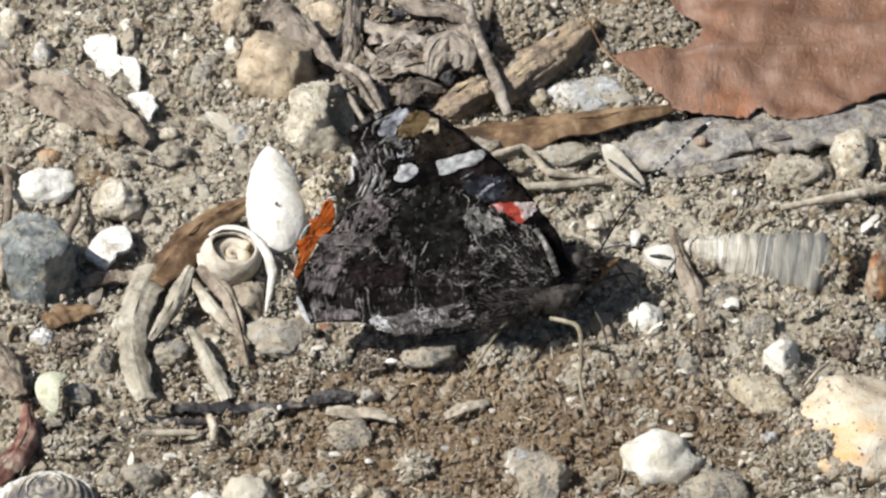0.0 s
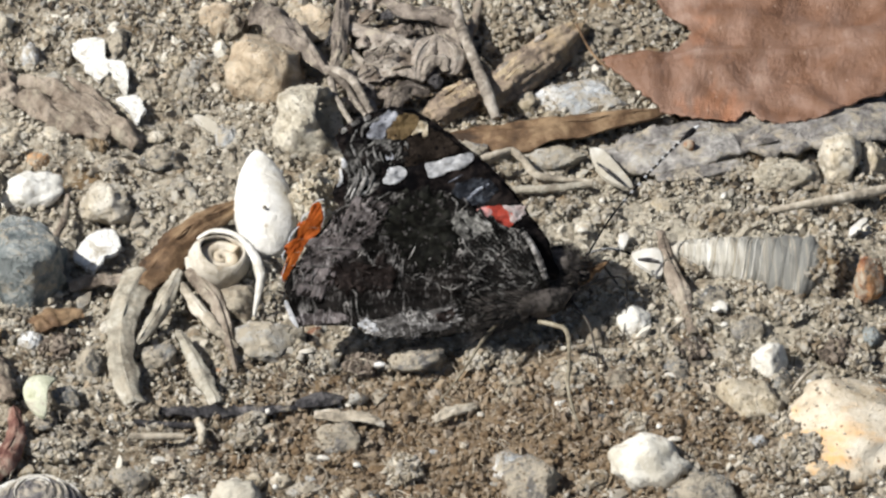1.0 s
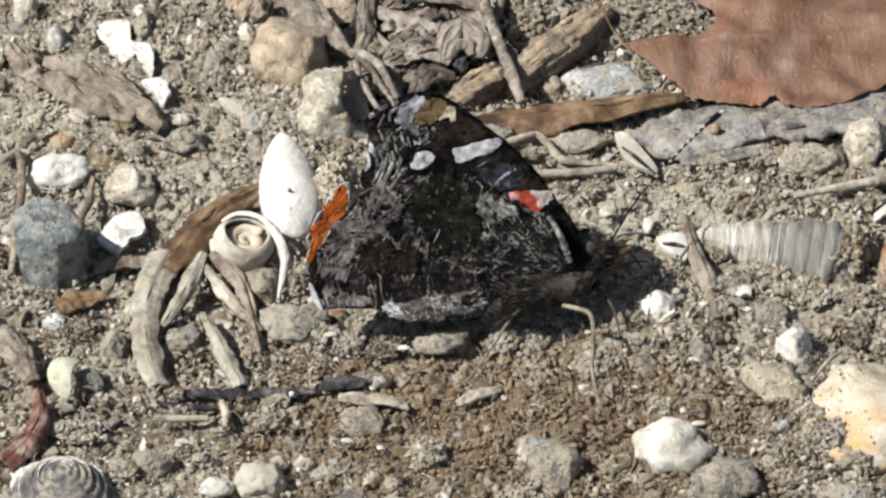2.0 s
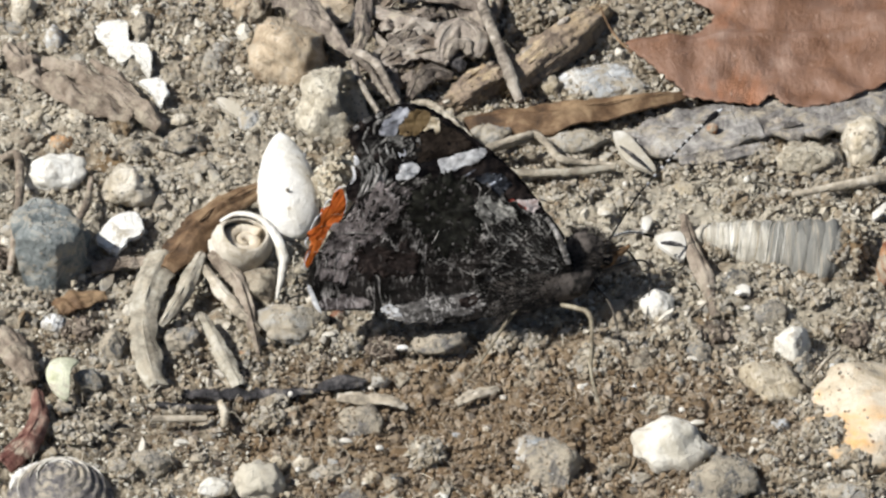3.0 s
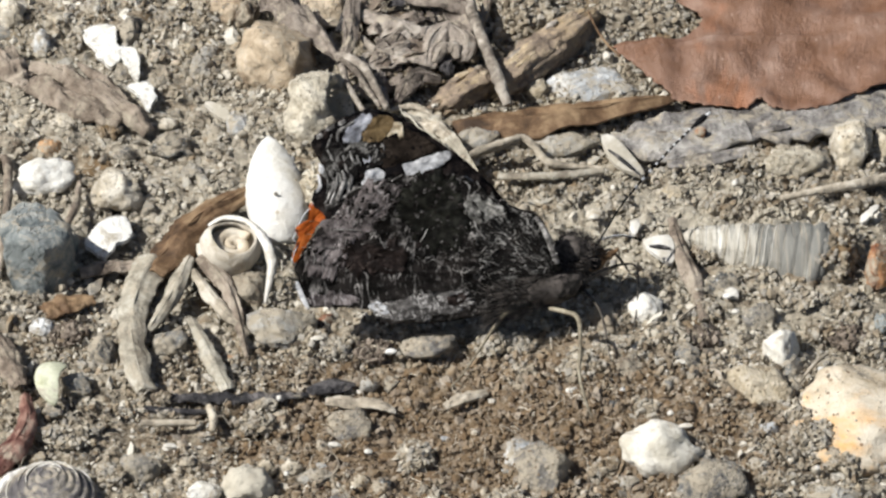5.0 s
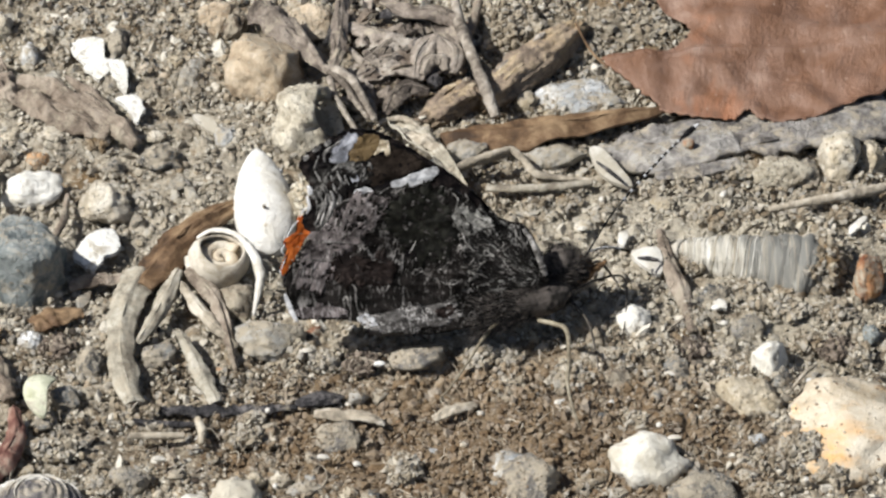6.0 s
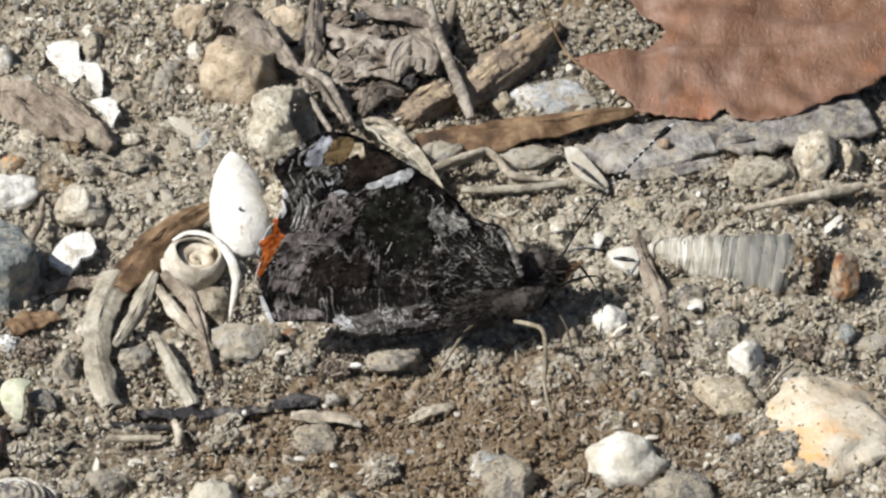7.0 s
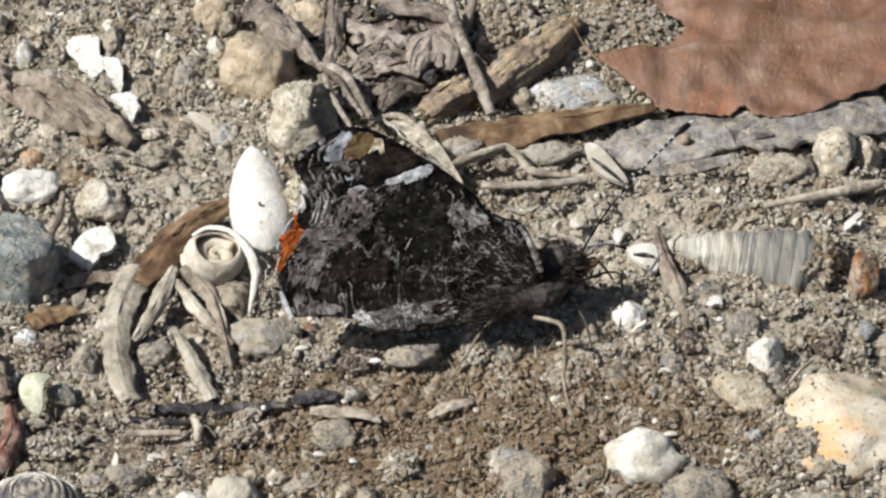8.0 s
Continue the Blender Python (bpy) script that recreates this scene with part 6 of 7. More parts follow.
FORE_VEINS, HIND_VEINS = (98, 106, 114, 122, 130, 138, 146, 154, 163, 172), (112, 126, 138, 149, 158, 166, 173, 180, 187)
fore_lift, flat_lift = veined(FORE_VEINS, 0.09, 0.3, 1.0), veined(HIND_VEINS, 0.17, 0.8, 2.0)
CREASE = [(-28.73, 0.8), (-9.51, -0.32)]


def hind_lift(u, v):
    """The hindwing's relief, with its inner part folded forward below a crease."""
    (u0, v0), (u1, v1) = CREASE
    below = v0 + (v1 - v0) * (u - u0) / (u1 - u0) - v
    return flat_lift(u, v) + 0.2 * 0.5 * (below + math.hypot(below, 0.25)) * min(1.0, max(0.0, -u / 8))


def mark(name, outline, lift, mat, parent, label="", over=0.05, ragged=0.12, n=40, rings=6):
    bm = sheet(outline, lambda u, v: lift(u, v) + over, 0.1, n * 2, rings, ragged=ragged * 2.4, seed=len(name) + outline[0][0])
    return part(name, bm, mat, parent, label)


def streak(name, pts, r, lift, mat, parent, label=""):
    return part(name, tube([(u, v, lift(u, v) + 0.02) for u, v in pts], [r * 0.5, r, r * 0.5], 6, 26, 0.5, 0.6), mat, parent, label)


def make_forewing(name, label):
    wing = part(name, sheet(FORE, fore_lift, 0.08, 220, 34, scallop=0.07, teeth=44, ragged=0.16, seed=1.0), "wing", butterfly, label)
    return wing


fore_near = make_forewing("forewing", "black-brown forewing with white and red marks")
mark("margin_patch", [(-22.6, 17.2), (-21.59, 19.0), (-19.63, 19.19), (-17.37, 19.01), (-15.12, 18.51), (-15.6, 15.87), (-18.3, 15.76), (-18.6, 13.4), (-20.4, 12.2), (-22.4, 11.6), (-22.1, 14.4)], fore_lift, "net_scales", fore_near, "grey clouded margin", 0.025, 0.25, 60)
mark("brown_apex", [(-14.78, 18.82), (-12.82, 19.0), (-12.44, 19.97), (-10.26, 18.27), (-8.71, 16.88), (-11.34, 16.35), (-13.32, 15.83), (-15.16, 15.63), (-15.52, 17.2)], fore_lift, "brown_scales", fore_near, "dark umber apex", 0.03, 0.25, 60)
# the tip's grey sheen is put into this patch's colour
mark("lilac_patch", [(-19.73, 19.73), (-18.88, 20.8), (-17.86, 21.72), (-16.73, 22.1), (-16.11, 21.72), (-16.55, 20.82), (-17.3, 20.21), (-17.68, 19.17), (-18.34, 18.95), (-19.5, 19.18)], fore_lift, "lilac_mark", fore_near, "lilac-grey patch with the sheen painted in", 0.05, 0.3)
mark("buff_patch", [(-16.51, 21.42), (-15.26, 21.79), (-13.98, 21.42), (-13.39, 20.38), (-14.29, 19.45), (-15.43, 18.87), (-16.93, 18.78), (-17.4, 19.55), (-16.82, 20.64)], fore_lift, "buff_mark", fore_near, "brownish yellow tip patch", 0.045, 0.2)
mark("buff_edge", [(-13.57, 20.73), (-12.67, 20.39), (-12.88, 19.07), (-13.28, 18.97), (-13.5, 19.52), (-14.43, 19.19), (-14.01, 19.83)], fore_lift, "straw_mark", fore_near, "pale buff fleck", 0.07, 0.2)
mark("white_spot", [(-18.11, 14.05), (-17.75, 14.7), (-17.51, 15.48), (-16.27, 15.52), (-15.45, 14.99), (-15.63, 14.2), (-16.7, 13.68), (-17.62, 13.55)], fore_lift, "white_mark", fore_near, "white spot")
mark("white_band", [(-13.21, 15.55), (-12.02, 15.8), (-11.36, 16.01), (-9.72, 16.29), (-8.21, 16.58), (-7.45, 16.12), (-8.27, 15.31), (-9.15, 14.84), (-10.46, 14.61), (-11.47, 14.15), (-12.64, 14.04), (-13.01, 14.53)], fore_lift, "white_mark", fore_near, "white band")
mark("white_dot", [(-17.54, 17.16), (-16.89, 17.24), (-16.79, 16.56), (-17.46, 16.35)], fore_lift, "lilac_mark", fore_near, "small pale dot")
mark("red_band", [(-8.14, 9.46), (-6.48, 10.07), (-4.84, 10.08), (-4.01, 9.81), (-3.15, 8.67), (-3.6, 7.56), (-4.79, 7.45), (-5.93, 8.08), (-7.19, 8.85)], fore_lift, "red_mark", fore_near, "coral-red band")
mark("pink_start", [(-8.59, 9.56), (-7.66, 9.82), (-6.15, 9.98), (-5.86, 9.28), (-6.54, 8.8), (-7.7, 9.09)], fore_lift, "pink_mark", fore_near, "paler pink start of the red band", 0.07)
mark("pink_tip", [(-4.39, 9.98), (-3.08, 10.01), (-2.05, 9.8), (-2.3, 8.8), (-3.31, 8.14), (-3.65, 9.11)], fore_lift, "dull_pink_mark", fore_near, "greyish pink end of the red band", 0.07, 0.25)
# bluish sheen laid on as scale colour
mark("blue_sheen", [(-10.6, 11.2), (-9.6, 13.0), (-7.2, 13.6), (-5.3, 12.8), (-5.6, 11.2), (-7.4, 10.4), (-9.4, 10.4)], fore_lift, "blue_sheen", fore_near, "dull blue patch with painted sheen", 0.03, 0.4)
for pts in ([(-8.72, 10.85), (-7.55, 11.97), (-6.0, 12.79)], [(-8.37, 11.29), (-7.56, 11.9), (-6.8, 12.1)], [(-10.54, 13.27), (-9.66, 13.74), (-8.99, 14.09)]):
    streak("blue_streak", pts, 0.24 if pts[0][0] > -10 else 0.1, fore_lift, "blue_grey_mark", fore_near, "dull blue-grey streak")
for r, pts in ((0.20, [(-21.75, 16.34), (-21.2, 14.63), (-21.8, 13.33), (-22.65, 12.19)]), (0.16, [(-21.08, 16.62), (-20.77, 15.26), (-21.26, 13.62), (-22.0, 12.14)]), (0.26, [(-20.21, 15.89), (-20.01, 14.87), (-20.61, 13.57), (-21.0, 12.47)]),
               (0.17, [(-19.85, 17.73), (-19.68, 16.18), (-19.24, 14.81), (-19.85, 13.18), (-20.67, 12.57)]), (0.14, [(-21.61, 18.67), (-21.33, 17.85), (-21.05, 17.16)]), (0.14, [(-19.04, 18.14), (-18.91, 17.13), (-18.49, 16.43)]),
               (0.2, [(-18.2, 21.41), (-19.2, 21.02), (-20.08, 20.42), (-20.27, 19.37)]), (0.16, [(-20.86, 20.28), (-21.24, 19.44), (-21.6, 18.8)]), (0.12, [(-16.2, 18.4), (-15.9, 17.6), (-16.3, 16.8)]), (0.12, [(-15.4, 18.5), (-15.1, 17.8), (-15.5, 17.1)]), (0.12, [(-18.3, 17.5), (-18.2, 16.9), (-18.0, 16.2)])):
    streak("marginal_line", pts, 1.25 * r, fore_lift, "grey_mark", fore_near, "thin wavy grey line")
for pts in ([(-23.1, 15.7), (-22.85, 15.6), (-22.72, 14.4), (-23.2, 13.8), (-23.4, 13.9), (-23.0, 14.5)], [(-22.75, 17.02), (-22.31, 16.72), (-22.22, 16.11), (-22.74, 15.95)],
            [(-22.67, 20.35), (-22.14, 20.64), (-21.96, 20.3), (-22.5, 19.94)], [(-21.46, 21.13), (-20.47, 21.38), (-20.43, 21.05), (-21.29, 20.78)], [(-19.87, 21.61), (-19.27, 21.89), (-19.1, 21.55), (-19.7, 21.26)]):
    mark("fringe_tuft", pts, fore_lift, "white_mark" if pts[0][1] < 19 else "grey_mark", fore_near, "white fringe tuft", 0.05, 0.1)
hind_near = part("hindwing", sheet(HIND, hind_lift, 0.08, 260, 44, scallop=0.06, teeth=30, ragged=0.2, seed=5.0), "marbled", butterfly, "marbled grey-black hindwing underside")
mark("mauve_patch", [(-28.11, 4.68), (-26.31, 7.13), (-24.66, 9.32), (-22.11, 11.31), (-18.84, 11.86), (-18.1, 10.68), (-19.63, 8.09), (-21.67, 6.05), (-23.81, 4.7), (-24.44, 2.04), (-26.45, 0.67), (-28.85, 1.08)], hind_lift, "mauve_scales", hind_near, "mauve-grey clouded patch", 0.02, 0.9, 70)
mark("net_patch", [(-9.91, 9.23), (-8.6, 10.2), (-6.8, 8.9), (-4.8, 7.6), (-2.97, 6.7), (-1.42, 3.72), (-0.85, 0.5), (-2.63, -1.63), (-6.23, -1.31), (-8.9, 0.6), (-9.47, 4.27)], hind_lift, "net_scales", hind_near, "pale network on black", 0.02, 0.7, 70)
mark("dark_patch", [(-17.98, 10.41), (-14.62, 11.9), (-11.47, 11.2), (-10.52, 8.83), (-10.9, 4.6), (-14.2, 3.6), (-16.95, 5.85), (-18.32, 8.48)], hind_lift, "olive_mark", hind_near, "blackish olive patch", 0.03, 0.9, 70)
mark("grey_patch", [(-10.39, 8.84), (-9.64, 9.8), (-8.79, 9.82), (-7.39, 8.86), (-5.99, 7.97), (-5.95, 7.3), (-7.32, 7.11), (-8.39, 6.5), (-9.55, 6.84), (-10.31, 7.43)], hind_lift, "speckled_scales", hind_near, "pale speckled grey patch", 0.05, 0.2)
mark("pale_edge", [(-21.87, -2.53), (-19.57, -2.26), (-16.94, -1.68), (-13.66, -1.54), (-10.4, -1.74), (-9.45, -2.61), (-11.46, -3.71), (-14.43, -4.34), (-19.01, -4.33), (-21.07, -3.66)], hind_lift, "edge_scales", hind_near, "pale mottled inner edge", 0.05, 0.5, 80)
mark("pale_fold", [(-29.2, -1.58), (-28.01, -1.21), (-24.75, -1.2), (-22.84, -2.0), (-25.47, -2.5), (-28.0, -2.3)], hind_lift, "mauve_scales", hind_near, "grey folded inner edge", 0.04, 0.4, 60)
mark("pale_corner", [(-21.87, -2.53), (-20.75, -2.19), (-19.63, -3.45), (-21.15, -3.24)], hind_lift, "white_mark", hind_near, "white corner of the inner edge", 0.08, 0.25)
mark("tail_edge", [(-30.24, 0.01), (-29.9, 0.26), (-28.87, -2.4), (-29.1, -2.6), (-29.69, -1.75)], hind_lift, "white_mark", hind_near, "pale frayed edge", 0.05, 0.08)
mark("brown_patch", [(-24.6, 4.3), (-22.9, 4.8), (-20.88, 3.91), (-21.3, 1.6), (-23.66, 1.3), (-24.9, 2.4)], hind_lift, "umber_mark", hind_near, "dark reddish brown patch", 0.045, 0.9)
mark("brown_patch", [(-20.6, 3.9), (-18.84, 4.2), (-17.2, 3.3), (-17.6, 1.4), (-19.62, 0.82), (-20.9, 1.68)], hind_lift, "umber_mark", hind_near, "dark reddish brown patch", 0.035, 0.9)
mark("brown_patch", [(-12.6, -2.1), (-11.2, -1.9), (-10.7, -2.6), (-11.7, -3.2), (-12.6, -2.9)], hind_lift, "umber_mark", hind_near, "dark red-brown fleck", 0.09, 0.3)
for r, lines in ((0.10, ([(-28.74, 4.43), (-27.12, 4.27), (-24.2, 4.02)], [(-29.18, 1.9), (-28.21, 1.77), (-27.23, 1.78)], [(-26.71, 6.26), (-25.08, 6.36), (-22.48, 6.14)])),
                 (0.11, ([(-9.44, 9.93), (-8.76, 10.62), (-9.12, 11.32)], [(-6.14, 7.45), (-5.52, 6.4), (-4.78, 5.35), (-5.26, 4.7)], [(-9.55, 6.84), (-9.14, 5.61), (-8.52, 4.9), (-7.9, 3.85)], [(-7.65, 5.52), (-7.94, 4.53), (-8.37, 3.54), (-8.92, 2.9)],
                         [(-8.62, 2.21), (-7.61, 2.82), (-6.94, 3.32), (-5.95, 3.73)], [(-8.99, 0.88), (-8.17, 1.84), (-7.01, 1.43), (-6.05, 0.84)], [(-4.21, 6.66), (-3.72, 5.62), (-4.61, 4.66), (-5.61, 4.05)], [(-2.91, 6.58), (-2.62, 5.55), (-2.46, 4.53)],
                         [(-2.84, -0.85), (-2.16, -0.21), (-1.49, 0.42), (-1.26, 1.42)], [(-4.98, 3.34), (-4.05, 1.93), (-3.45, 0.54), (-2.52, -0.87)], [(-5.41, 0.66), (-4.79, -0.39), (-3.17, -0.83)], [(-10.55, 11.4), (-9.93, 10.69), (-10.24, 9.37)])),
                 (0.07, ([(-13.48, 3.17), (-12.2, 2.42), (-11.19, 3.37), (-9.87, 3.63)], [(-16.11, 2.66), (-15.16, 1.93), (-14.17, 2.2), (-12.91, 1.12)], [(-12.25, 1.08), (-10.96, 0.66), (-9.63, 1.25)], [(-15.72, 4.32), (-15.36, 4.97), (-14.87, 5.95)],
                         [(-27.09, 5.01), (-26.82, 3.64), (-27.07, 2.31), (-26.74, 0.94)], [(-28.3, 4.07), (-27.95, 3.04), (-28.34, 1.71), (-28.19, 0.69)], [(-25.66, 7.94), (-24.66, 8.56), (-23.65, 9.17)], [(-22.56, 4.4), (-21.55, 5.01), (-20.87, 5.77), (-19.58, 5.56)],
                         [(-21.93, 3.69), (-21.64, 2.99), (-21.99, 2.34)], [(-24.24, 10.54), (-22.91, 11.27), (-21.6, 11.59)], [(-18.99, 11.9), (-18.32, 12.33), (-17.53, 12.69)], [(-20.97, 11.15), (-19.98, 11.49), (-19.0, 11.57)], [(-17.04, 11.79), (-16.51, 12.23), (-16.04, 12.4)],
                         [(-22.31, 10.29), (-21.32, 10.5), (-20.34, 10.58)]))):
    for pts in lines:
        streak("pale_line", pts, r, hind_lift, "dash_mark", hind_near, "thin broken pale line")

bar = [(-2.45, 6.96), (-1.46, 5.35), (-0.68, 3.35), (-0.09, 1.29)]
part("costal_bar", tube([(u, v, hind_lift(u, v) + 0.1) for u, v in bar], [0.2, 0.34, 0.42, 0.32], 8, 60), "dash_mark", hind_near, "grey-barred leading vein")
for k in range(13):
    s = k / 12
    p = spline([(*q, 0) for q in bar], 60)[int(2 + s * 55)]
    streak("pale_bar", [(p.x - 0.36, p.y - 0.12), (p.x, p.y), (p.x + 0.36, p.y + 0.12)], 0.09, lambda u, v: hind_lift(u, v) + 0.34, "dash_mark", hind_near, "pale bar")

fore_far = make_forewing("forewing", "black-brown far forewing behind the near one")
hind_far = part("hindwing", sheet(HIND, hind_lift, 0.08, 200, 20, scallop=0.06, teeth=30, ragged=0.2, seed=5.0), "wing", butterfly, "far hindwing with an orange margin")
mark("orange_margin", [(-25.48, 11.51), (-25.29, 9.75), (-25.75, 8.04), (-27.37, 6.65), (-28.36, 4.96), (-29.47, 3.27), (-30.16, 2.37), (-30.37, 3.46), (-29.51, 5.43), (-29.98, 6.47), (-28.44, 7.52), (-28.18, 9.05), (-26.98, 9.85), (-26.53, 11.17)], hind_lift, "orange_mark", hind_far, "bright orange margin", 0.08, 0.12, 80)
for pts in ([(-30.03, 2.23), (-30.4, 2.92), (-29.67, 4.63)], [(-29.8, 4.77), (-30.16, 5.47), (-29.46, 6.44)], [(-29.59, 6.64), (-28.87, 8.08), (-28.06, 8.84)], [(-27.92, 9.1), (-27.49, 10.02), (-26.69, 10.51)], [(-26.53, 11.17), (-25.86, 11.8), (-25.07, 11.89)], [(-25.24, 11.09), (-25.16, 9.75), (-25.62, 8.23)]):
    streak("white_fringe", pts, 0.10, hind_lift, "white_mark", hind_far, "white scalloped fringe")
for a, b in ([(-27.03, 8.51), (-25.74, 8.44)], [(-28.26, 7.24), (-26.84, 7.02)], [(-28.85, 5.66), (-27.81, 5.6)], [(-29.56, 4.09), (-28.78, 4.18)]):
    streak("orange_vein", [a, ((a[0] + b[0]) / 2, (a[1] + b[1]) / 2 + 0.1), b], 0.035, lambda u, v: hind_lift(u, v) + 0.06, "rust", hind_far, "darker vein")


def body_point(q):
    return Vector(q) - HOME


def ball(name, q, size, mat, label="", turn=0.0, seed=1):
    bm = stone_mesh(*size, 0, seed, 3, 0.12)
    ob = part(name, bm, mat, butterfly, label)
    ob.location = body_point(q) * MM
    ob.rotation_euler = (0, radians(-8), radians(turn))
    return ob


ball("thorax", (12.48, -14.2, 5.6), (3.6, 2.2, 2.2), "fur", "furry dark thorax", 8, 31)
ball("abdomen", (1.05, -15.64, 4), (8.5, 1.9, 1.9), "fur", "dark furry abdomen", 6, 32)
head = ball("head", (17.04, -10.41, 6.6), (1.9, 1.8, 1.7), "head", "orange-brown furry head", 0, 33)
# dark fur, its bulk also standing in for shadow by the head
ball("collar", (15.05, -11.19, 7.6), (2.3, 1.9, 2.7), "fur", "dark grey furry collar bulked out for shadow", 0, 34)
eye = part("eye", stone_mesh(0.8, 0.6, 0.85, 0, 5, 3, 0.02), "black", head, "dark brown compound eye")
eye.location = (0.5 * MM, -1.35 * MM, 0.25 * MM)
palp = [(1.2, -0.3, 0), (2.3, -0.5, 0.5), (3.4, -0.4, 1.2)]
part("palp", tube(palp, [0.5, 0.45, 0.12], 8, 14, 0.3), "head", head, "brown pointed palp")

rnd = random.Random(5)
bm = bmesh.new()
for k in range(4200):
    s = rnd.random()
    c = body_point((4.96, -16.74, 4.6)).lerp(body_point((16.76, -11.6, 6.4)), s)
    w = rnd.uniform(0, 6.28)
    r = 2.0 + 0.5 * math.sin(3 * s)
    d = Vector((0, math.cos(w), math.sin(w)))
    p = c + d * r + Vector((rnd.uniform(-0.6, 0.6), 0, 0))
    tip = p + d * rnd.uniform(0.2, 1.1) + Vector((-rnd.uniform(0.2, 1.9), rnd.uniform(-0.4, 0.4), -rnd.uniform(-0.3, 0.7)))
    t = Vector((0.035, 0.03, 0.03))
    a, b, e = bm.verts.new(p - t), bm.verts.new(p + t), bm.verts.new(tip)
    f = bm.verts.new(p + Vector((0.03, -0.04, 0.02)))
    for tri in ((a, b, e), (b, f, e), (f, a, e)):
        bm.faces.new(tri)
for k in range(1800):
    c = body_point((15.32, -10.75, 7.4))
    d = Vector((rnd.gauss(0, 1), rnd.gauss(0, 1), rnd.gauss(0, 1))).normalized()
    p = c + Vector((d.x * 2.4, d.y * 1.9, d.z * 2.7))
    tip = p + d * rnd.uniform(0.3, 1.1) + Vector((rnd.uniform(-0.5, 0.9), 0, rnd.uniform(-0.3, 0.5)))
    a, b, e, f = bm.verts.new(p - Vector((0.035, 0.03, 0.03))), bm.verts.new(p + Vector((0.035, 0.03, 0.03))), bm.verts.new(tip), bm.verts.new(p + Vector((0.03, -0.04, 0.02)))
    for tri in ((a, b, e), (b, f, e), (f, a, e)):
        bm.faces.new(tri)
tagged(part("fur", bm, "fur", butterfly, "fine dark hairs on thorax", smooth=False), kind="stuff")


def leg(pts, radii, mat, label):
    part("leg", tube([body_point(q) for q in pts], radii, 8, 40, 0.12), mat, butterfly, label)


leg([(12.23, -18.31, 5.6), (14.03, -19.61, 6.2), (15.43, -20.81, 6.2), (15.64, -24.67, 5.6), (15.46, -28.4, 4.4), (16.21, -31.23, 2.6), (16.93, -32.17, 1.2)], [0.26, 0.3, 0.3, 0.22, 0.2, 0.18, 0.12], "leg", "pale jointed leg")
leg([(7.57, -16.61, 3.8), (5.99, -18.65, 3.4), (4.29, -21.7, 2.6), (2.33, -25.03, 1.8), (0.78, -26.77, 1)], [0.22, 0.22, 0.15, 0.12, 0.09], "leg", "thin grey leg")
# thin dark strand bending down in front of the head
leg([(16.77, -11.97, 5), (20.11, -9.47, 4.6), (22.39, -8.49, 3.6), (22.6, -11.72, 2.2), (21.99, -16.7, 0.6)], [0.18, 0.15, 0.11, 0.10, 0.09], "dark_leg", "thin dark strand down to the soil")
leg([(17.45, -10.21, 5.4), (19.35, -7.56, 5.4), (21.68, -6.71, 1.4)], [0.22, 0.2, 0.12], "dark_leg", "thin dark foreleg")
leg([(16.11, -13.05, 4.2), (18.05, -15.68, 3), (18.99, -19.13, 0.8), (19.52, -25.71, 0.5)], [0.18, 0.15, 0.12, 0.08], "dark_leg", "thin dark strand down to the soil")


def antenna(pts, label, club):
    line = spline([body_point(q) for q in pts], 41)
    root = part("antenna", tube(line[::4], [0.13, 0.12, 0.13, 0.15], 7, 40), "black", butterfly, label)
    for k in range(14 if club else 3, 34 if club else 30, 2):
        a, b = line[k], line[k].lerp(line[k + 1], 0.55)
        part("pale_band", tube([a, a.lerp(b, 0.5), b], [0.17, 0.17, 0.17], 7, 4), "white_mark", root)
    if club:
        part("club", tube(line[34:], [0.2, 0.36, 0.42, 0.3], 8, 16), "black", root, "black club")
        part("tip", tube([line[40], line[40] + Vector((0.35, 0.2, 0.2)), line[40] + Vector((0.6, 0.35, 0.35))], [0.26, 0.2, 0.08], 7, 6), "white_mark", root, "white tip")


antenna([(17.95, -9.43, 8), (20.79, -4.38, 9.6), (24.84, 1.18, 11), (28.27, 5.9, 11.6), (30.88, 9, 12)], "black and white banded clubbed antenna", True)
antenna([(17.84, -8.79, 7.8), (19.79, -7.01, 7), (21.48, -5.82, 6), (23.17, -4.97, 4.6)], "thin dark banded antenna pointing ahead", False)


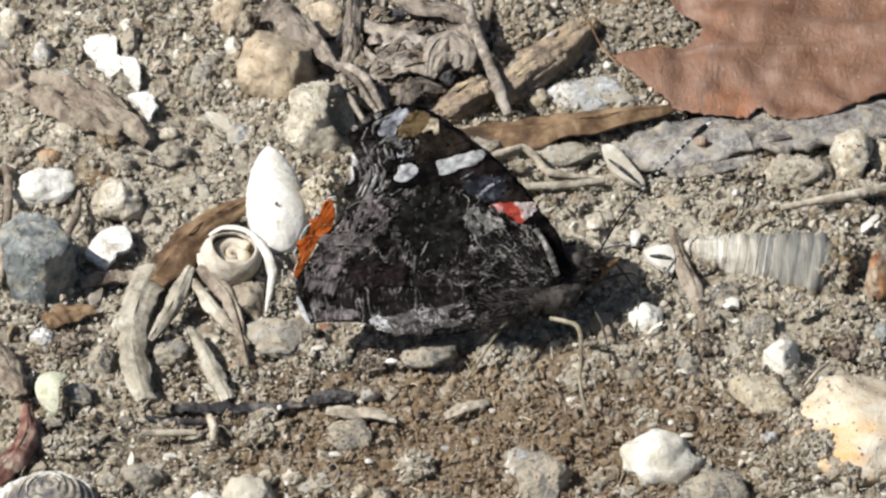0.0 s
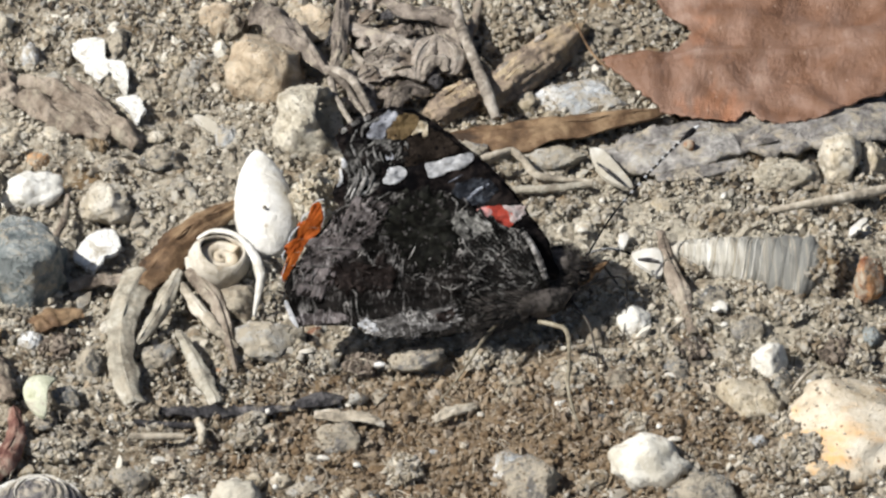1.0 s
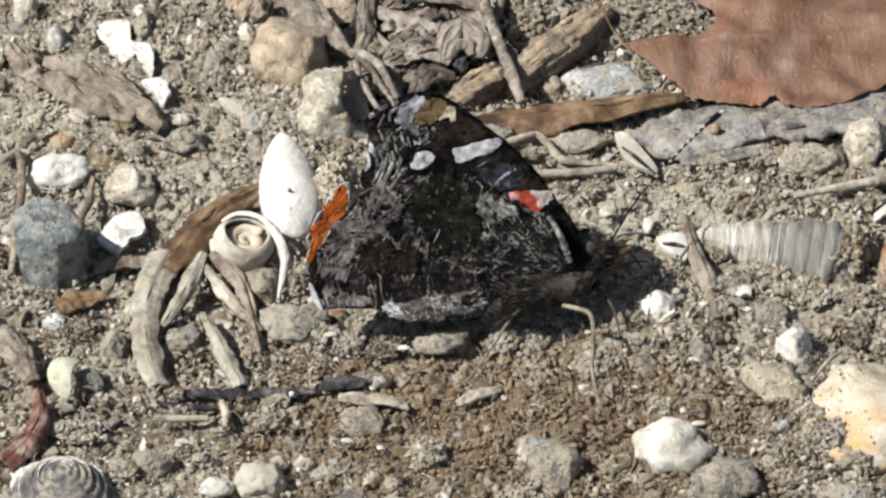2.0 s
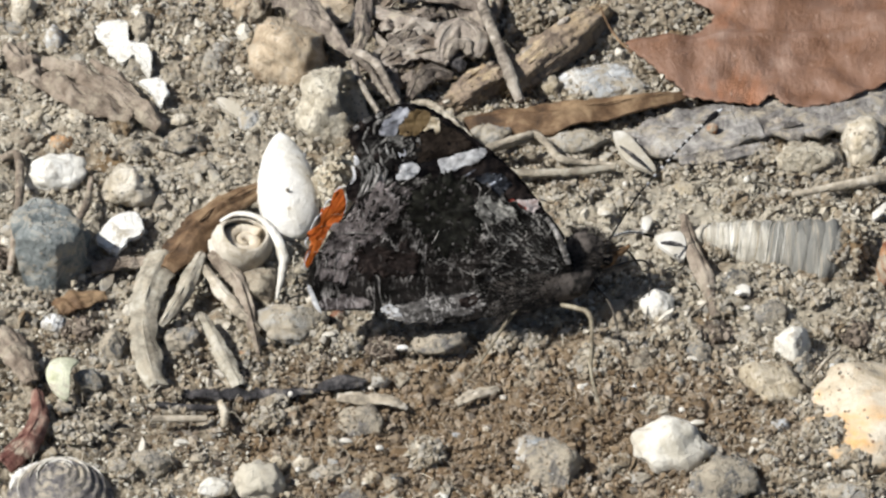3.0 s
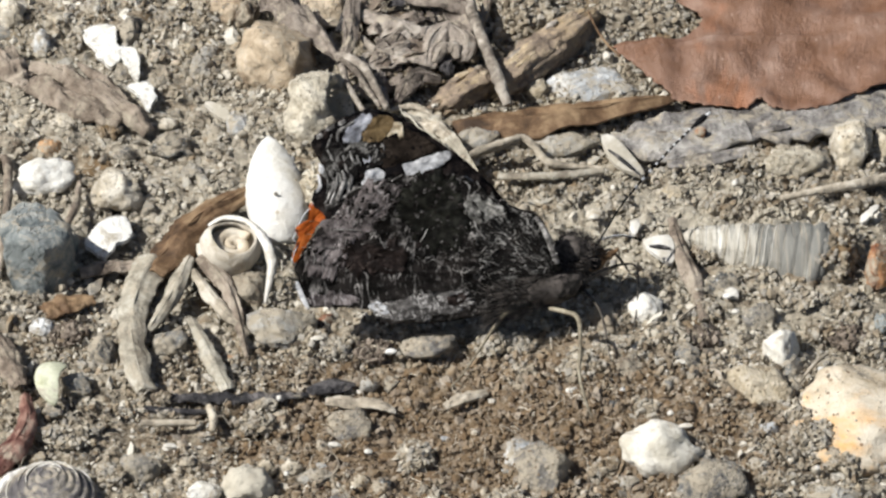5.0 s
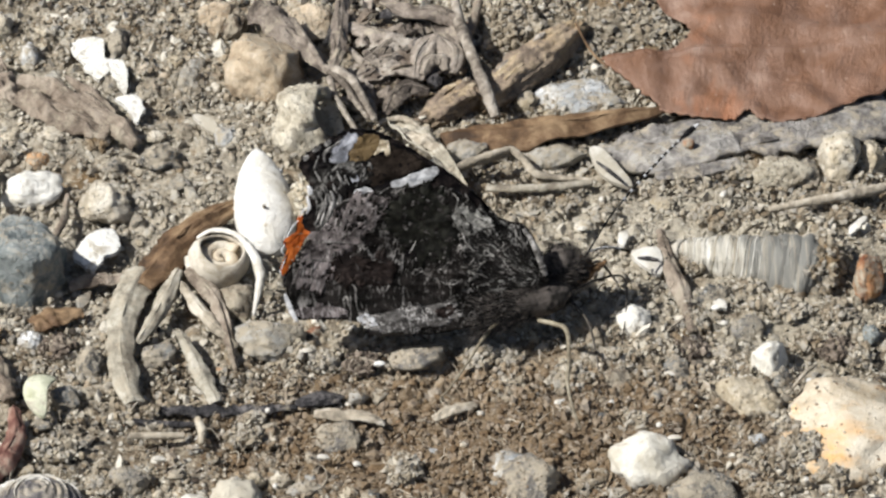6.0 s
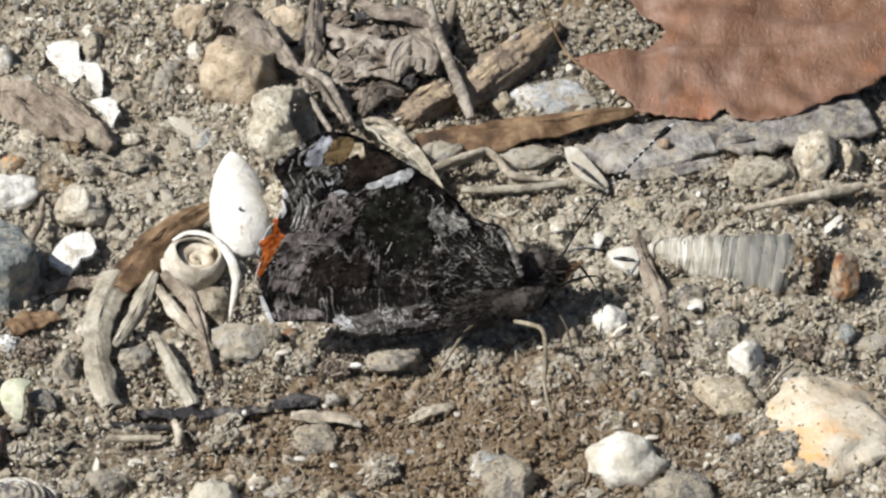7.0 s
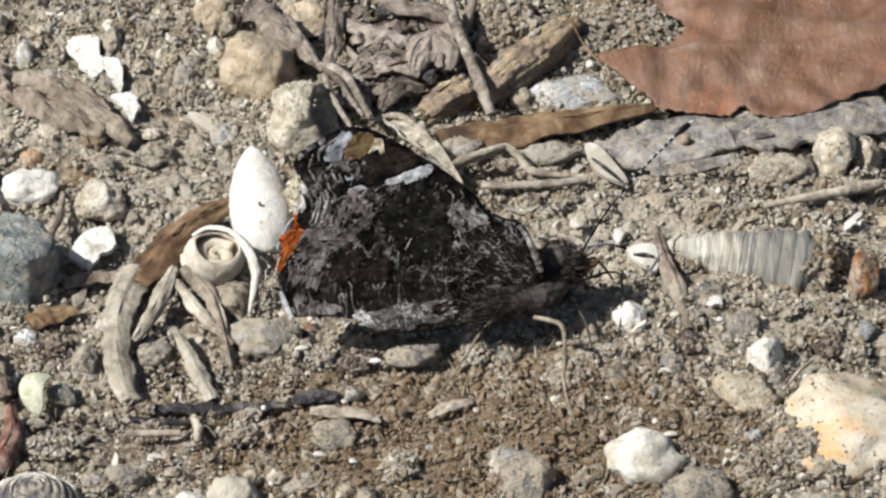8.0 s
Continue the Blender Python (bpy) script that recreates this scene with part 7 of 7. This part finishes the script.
# ---- what moves ----
def motions():
    """The forewings sink behind the hindwings after two seconds; at 4.3 s all wings flick up and settle lower."""
    # seconds; turn, slide and lift of the forewings; turn and lift of the hindwings; the far hindwing's own turn; opening
    rows = [(0, 1.0, 0, 0, 0, 0, 0.36, 0), (0.5, 0.0, 0, 0, 0, 0, 0, 0), (1.0, 0.7, 0, 0, 0, 0, 0.25, 0), (1.5, 0.3, 0.1, -0.1, 0, 0, 0, 0), (2.0, 0.7, 0.3, -0.2, 0, 0, 0.2, 0),
            (2.2, 0.8, 0.2, -0.25, 0, 0, 0.3, 0), (2.8, 1.6, -0.6, -0.9, 0, -0.2, 0.5, 0), (3.3, 2.2, -1.2, -1.45, 0, -0.3, 0.8, 0), (3.7, 3.0, -1.1, -1.7, 0, -0.35, 0.8, 0),
            (4.0, 4.2, -0.9, -2.1, 0, -0.35, 0.8, 0), (4.2, 4.2, -1.2, -1.95, 0, -0.3, 0.8, 0), (4.3, 3.5, -2.4, 0.6, -0.3, 1.6, 0.6, 3), (4.4, 4.0, -3.6, 0.2, -0.8, 1.4, 0.6, 3),
            (4.5, 4.0, -3.9, -0.3, -1.2, 1.0, 0.6, 2), (4.6, 4.0, -3.5, -0.6, -1.0, 0.4, 0.5, 0), (4.8, 4.2, -3.1, -0.55, -0.8, 0.25, 0.4, 0), (5.2, 4.3, -2.9, -0.55, -0.8, 0.25, 0.4, 0),
            (6.3, 7.4, -2.3, -0.5, -0.8, 0.25, 0.4, 0), (8.0, 7.2, -2.4, -0.55, -0.8, 0.25, 0.4, 0)]
    near_f, far_f, near_h, far_h = [], [], [], []
    for t, turn, slide, lift, hind_turn, hind_up, far_turn, opened in rows:
        near_f.append((t, wing_pose(turn, opened, lift, 0, slide)))
        far_f.append((t, wing_pose(turn - 1.0, -opened * 0.3, lift, -0.7, slide)))
        near_h.append((t, wing_pose(hind_turn, opened, hind_up, 0.55)))
        far_h.append((t, wing_pose(hind_turn + far_turn, -opened * 0.3, hind_up, -1.1, 0.1 * hind_turn)))
    walk(fore_near, near_f)
    walk(fore_far, far_f)
    walk(hind_near, near_h)
    walk(hind_far, far_h)


motions()
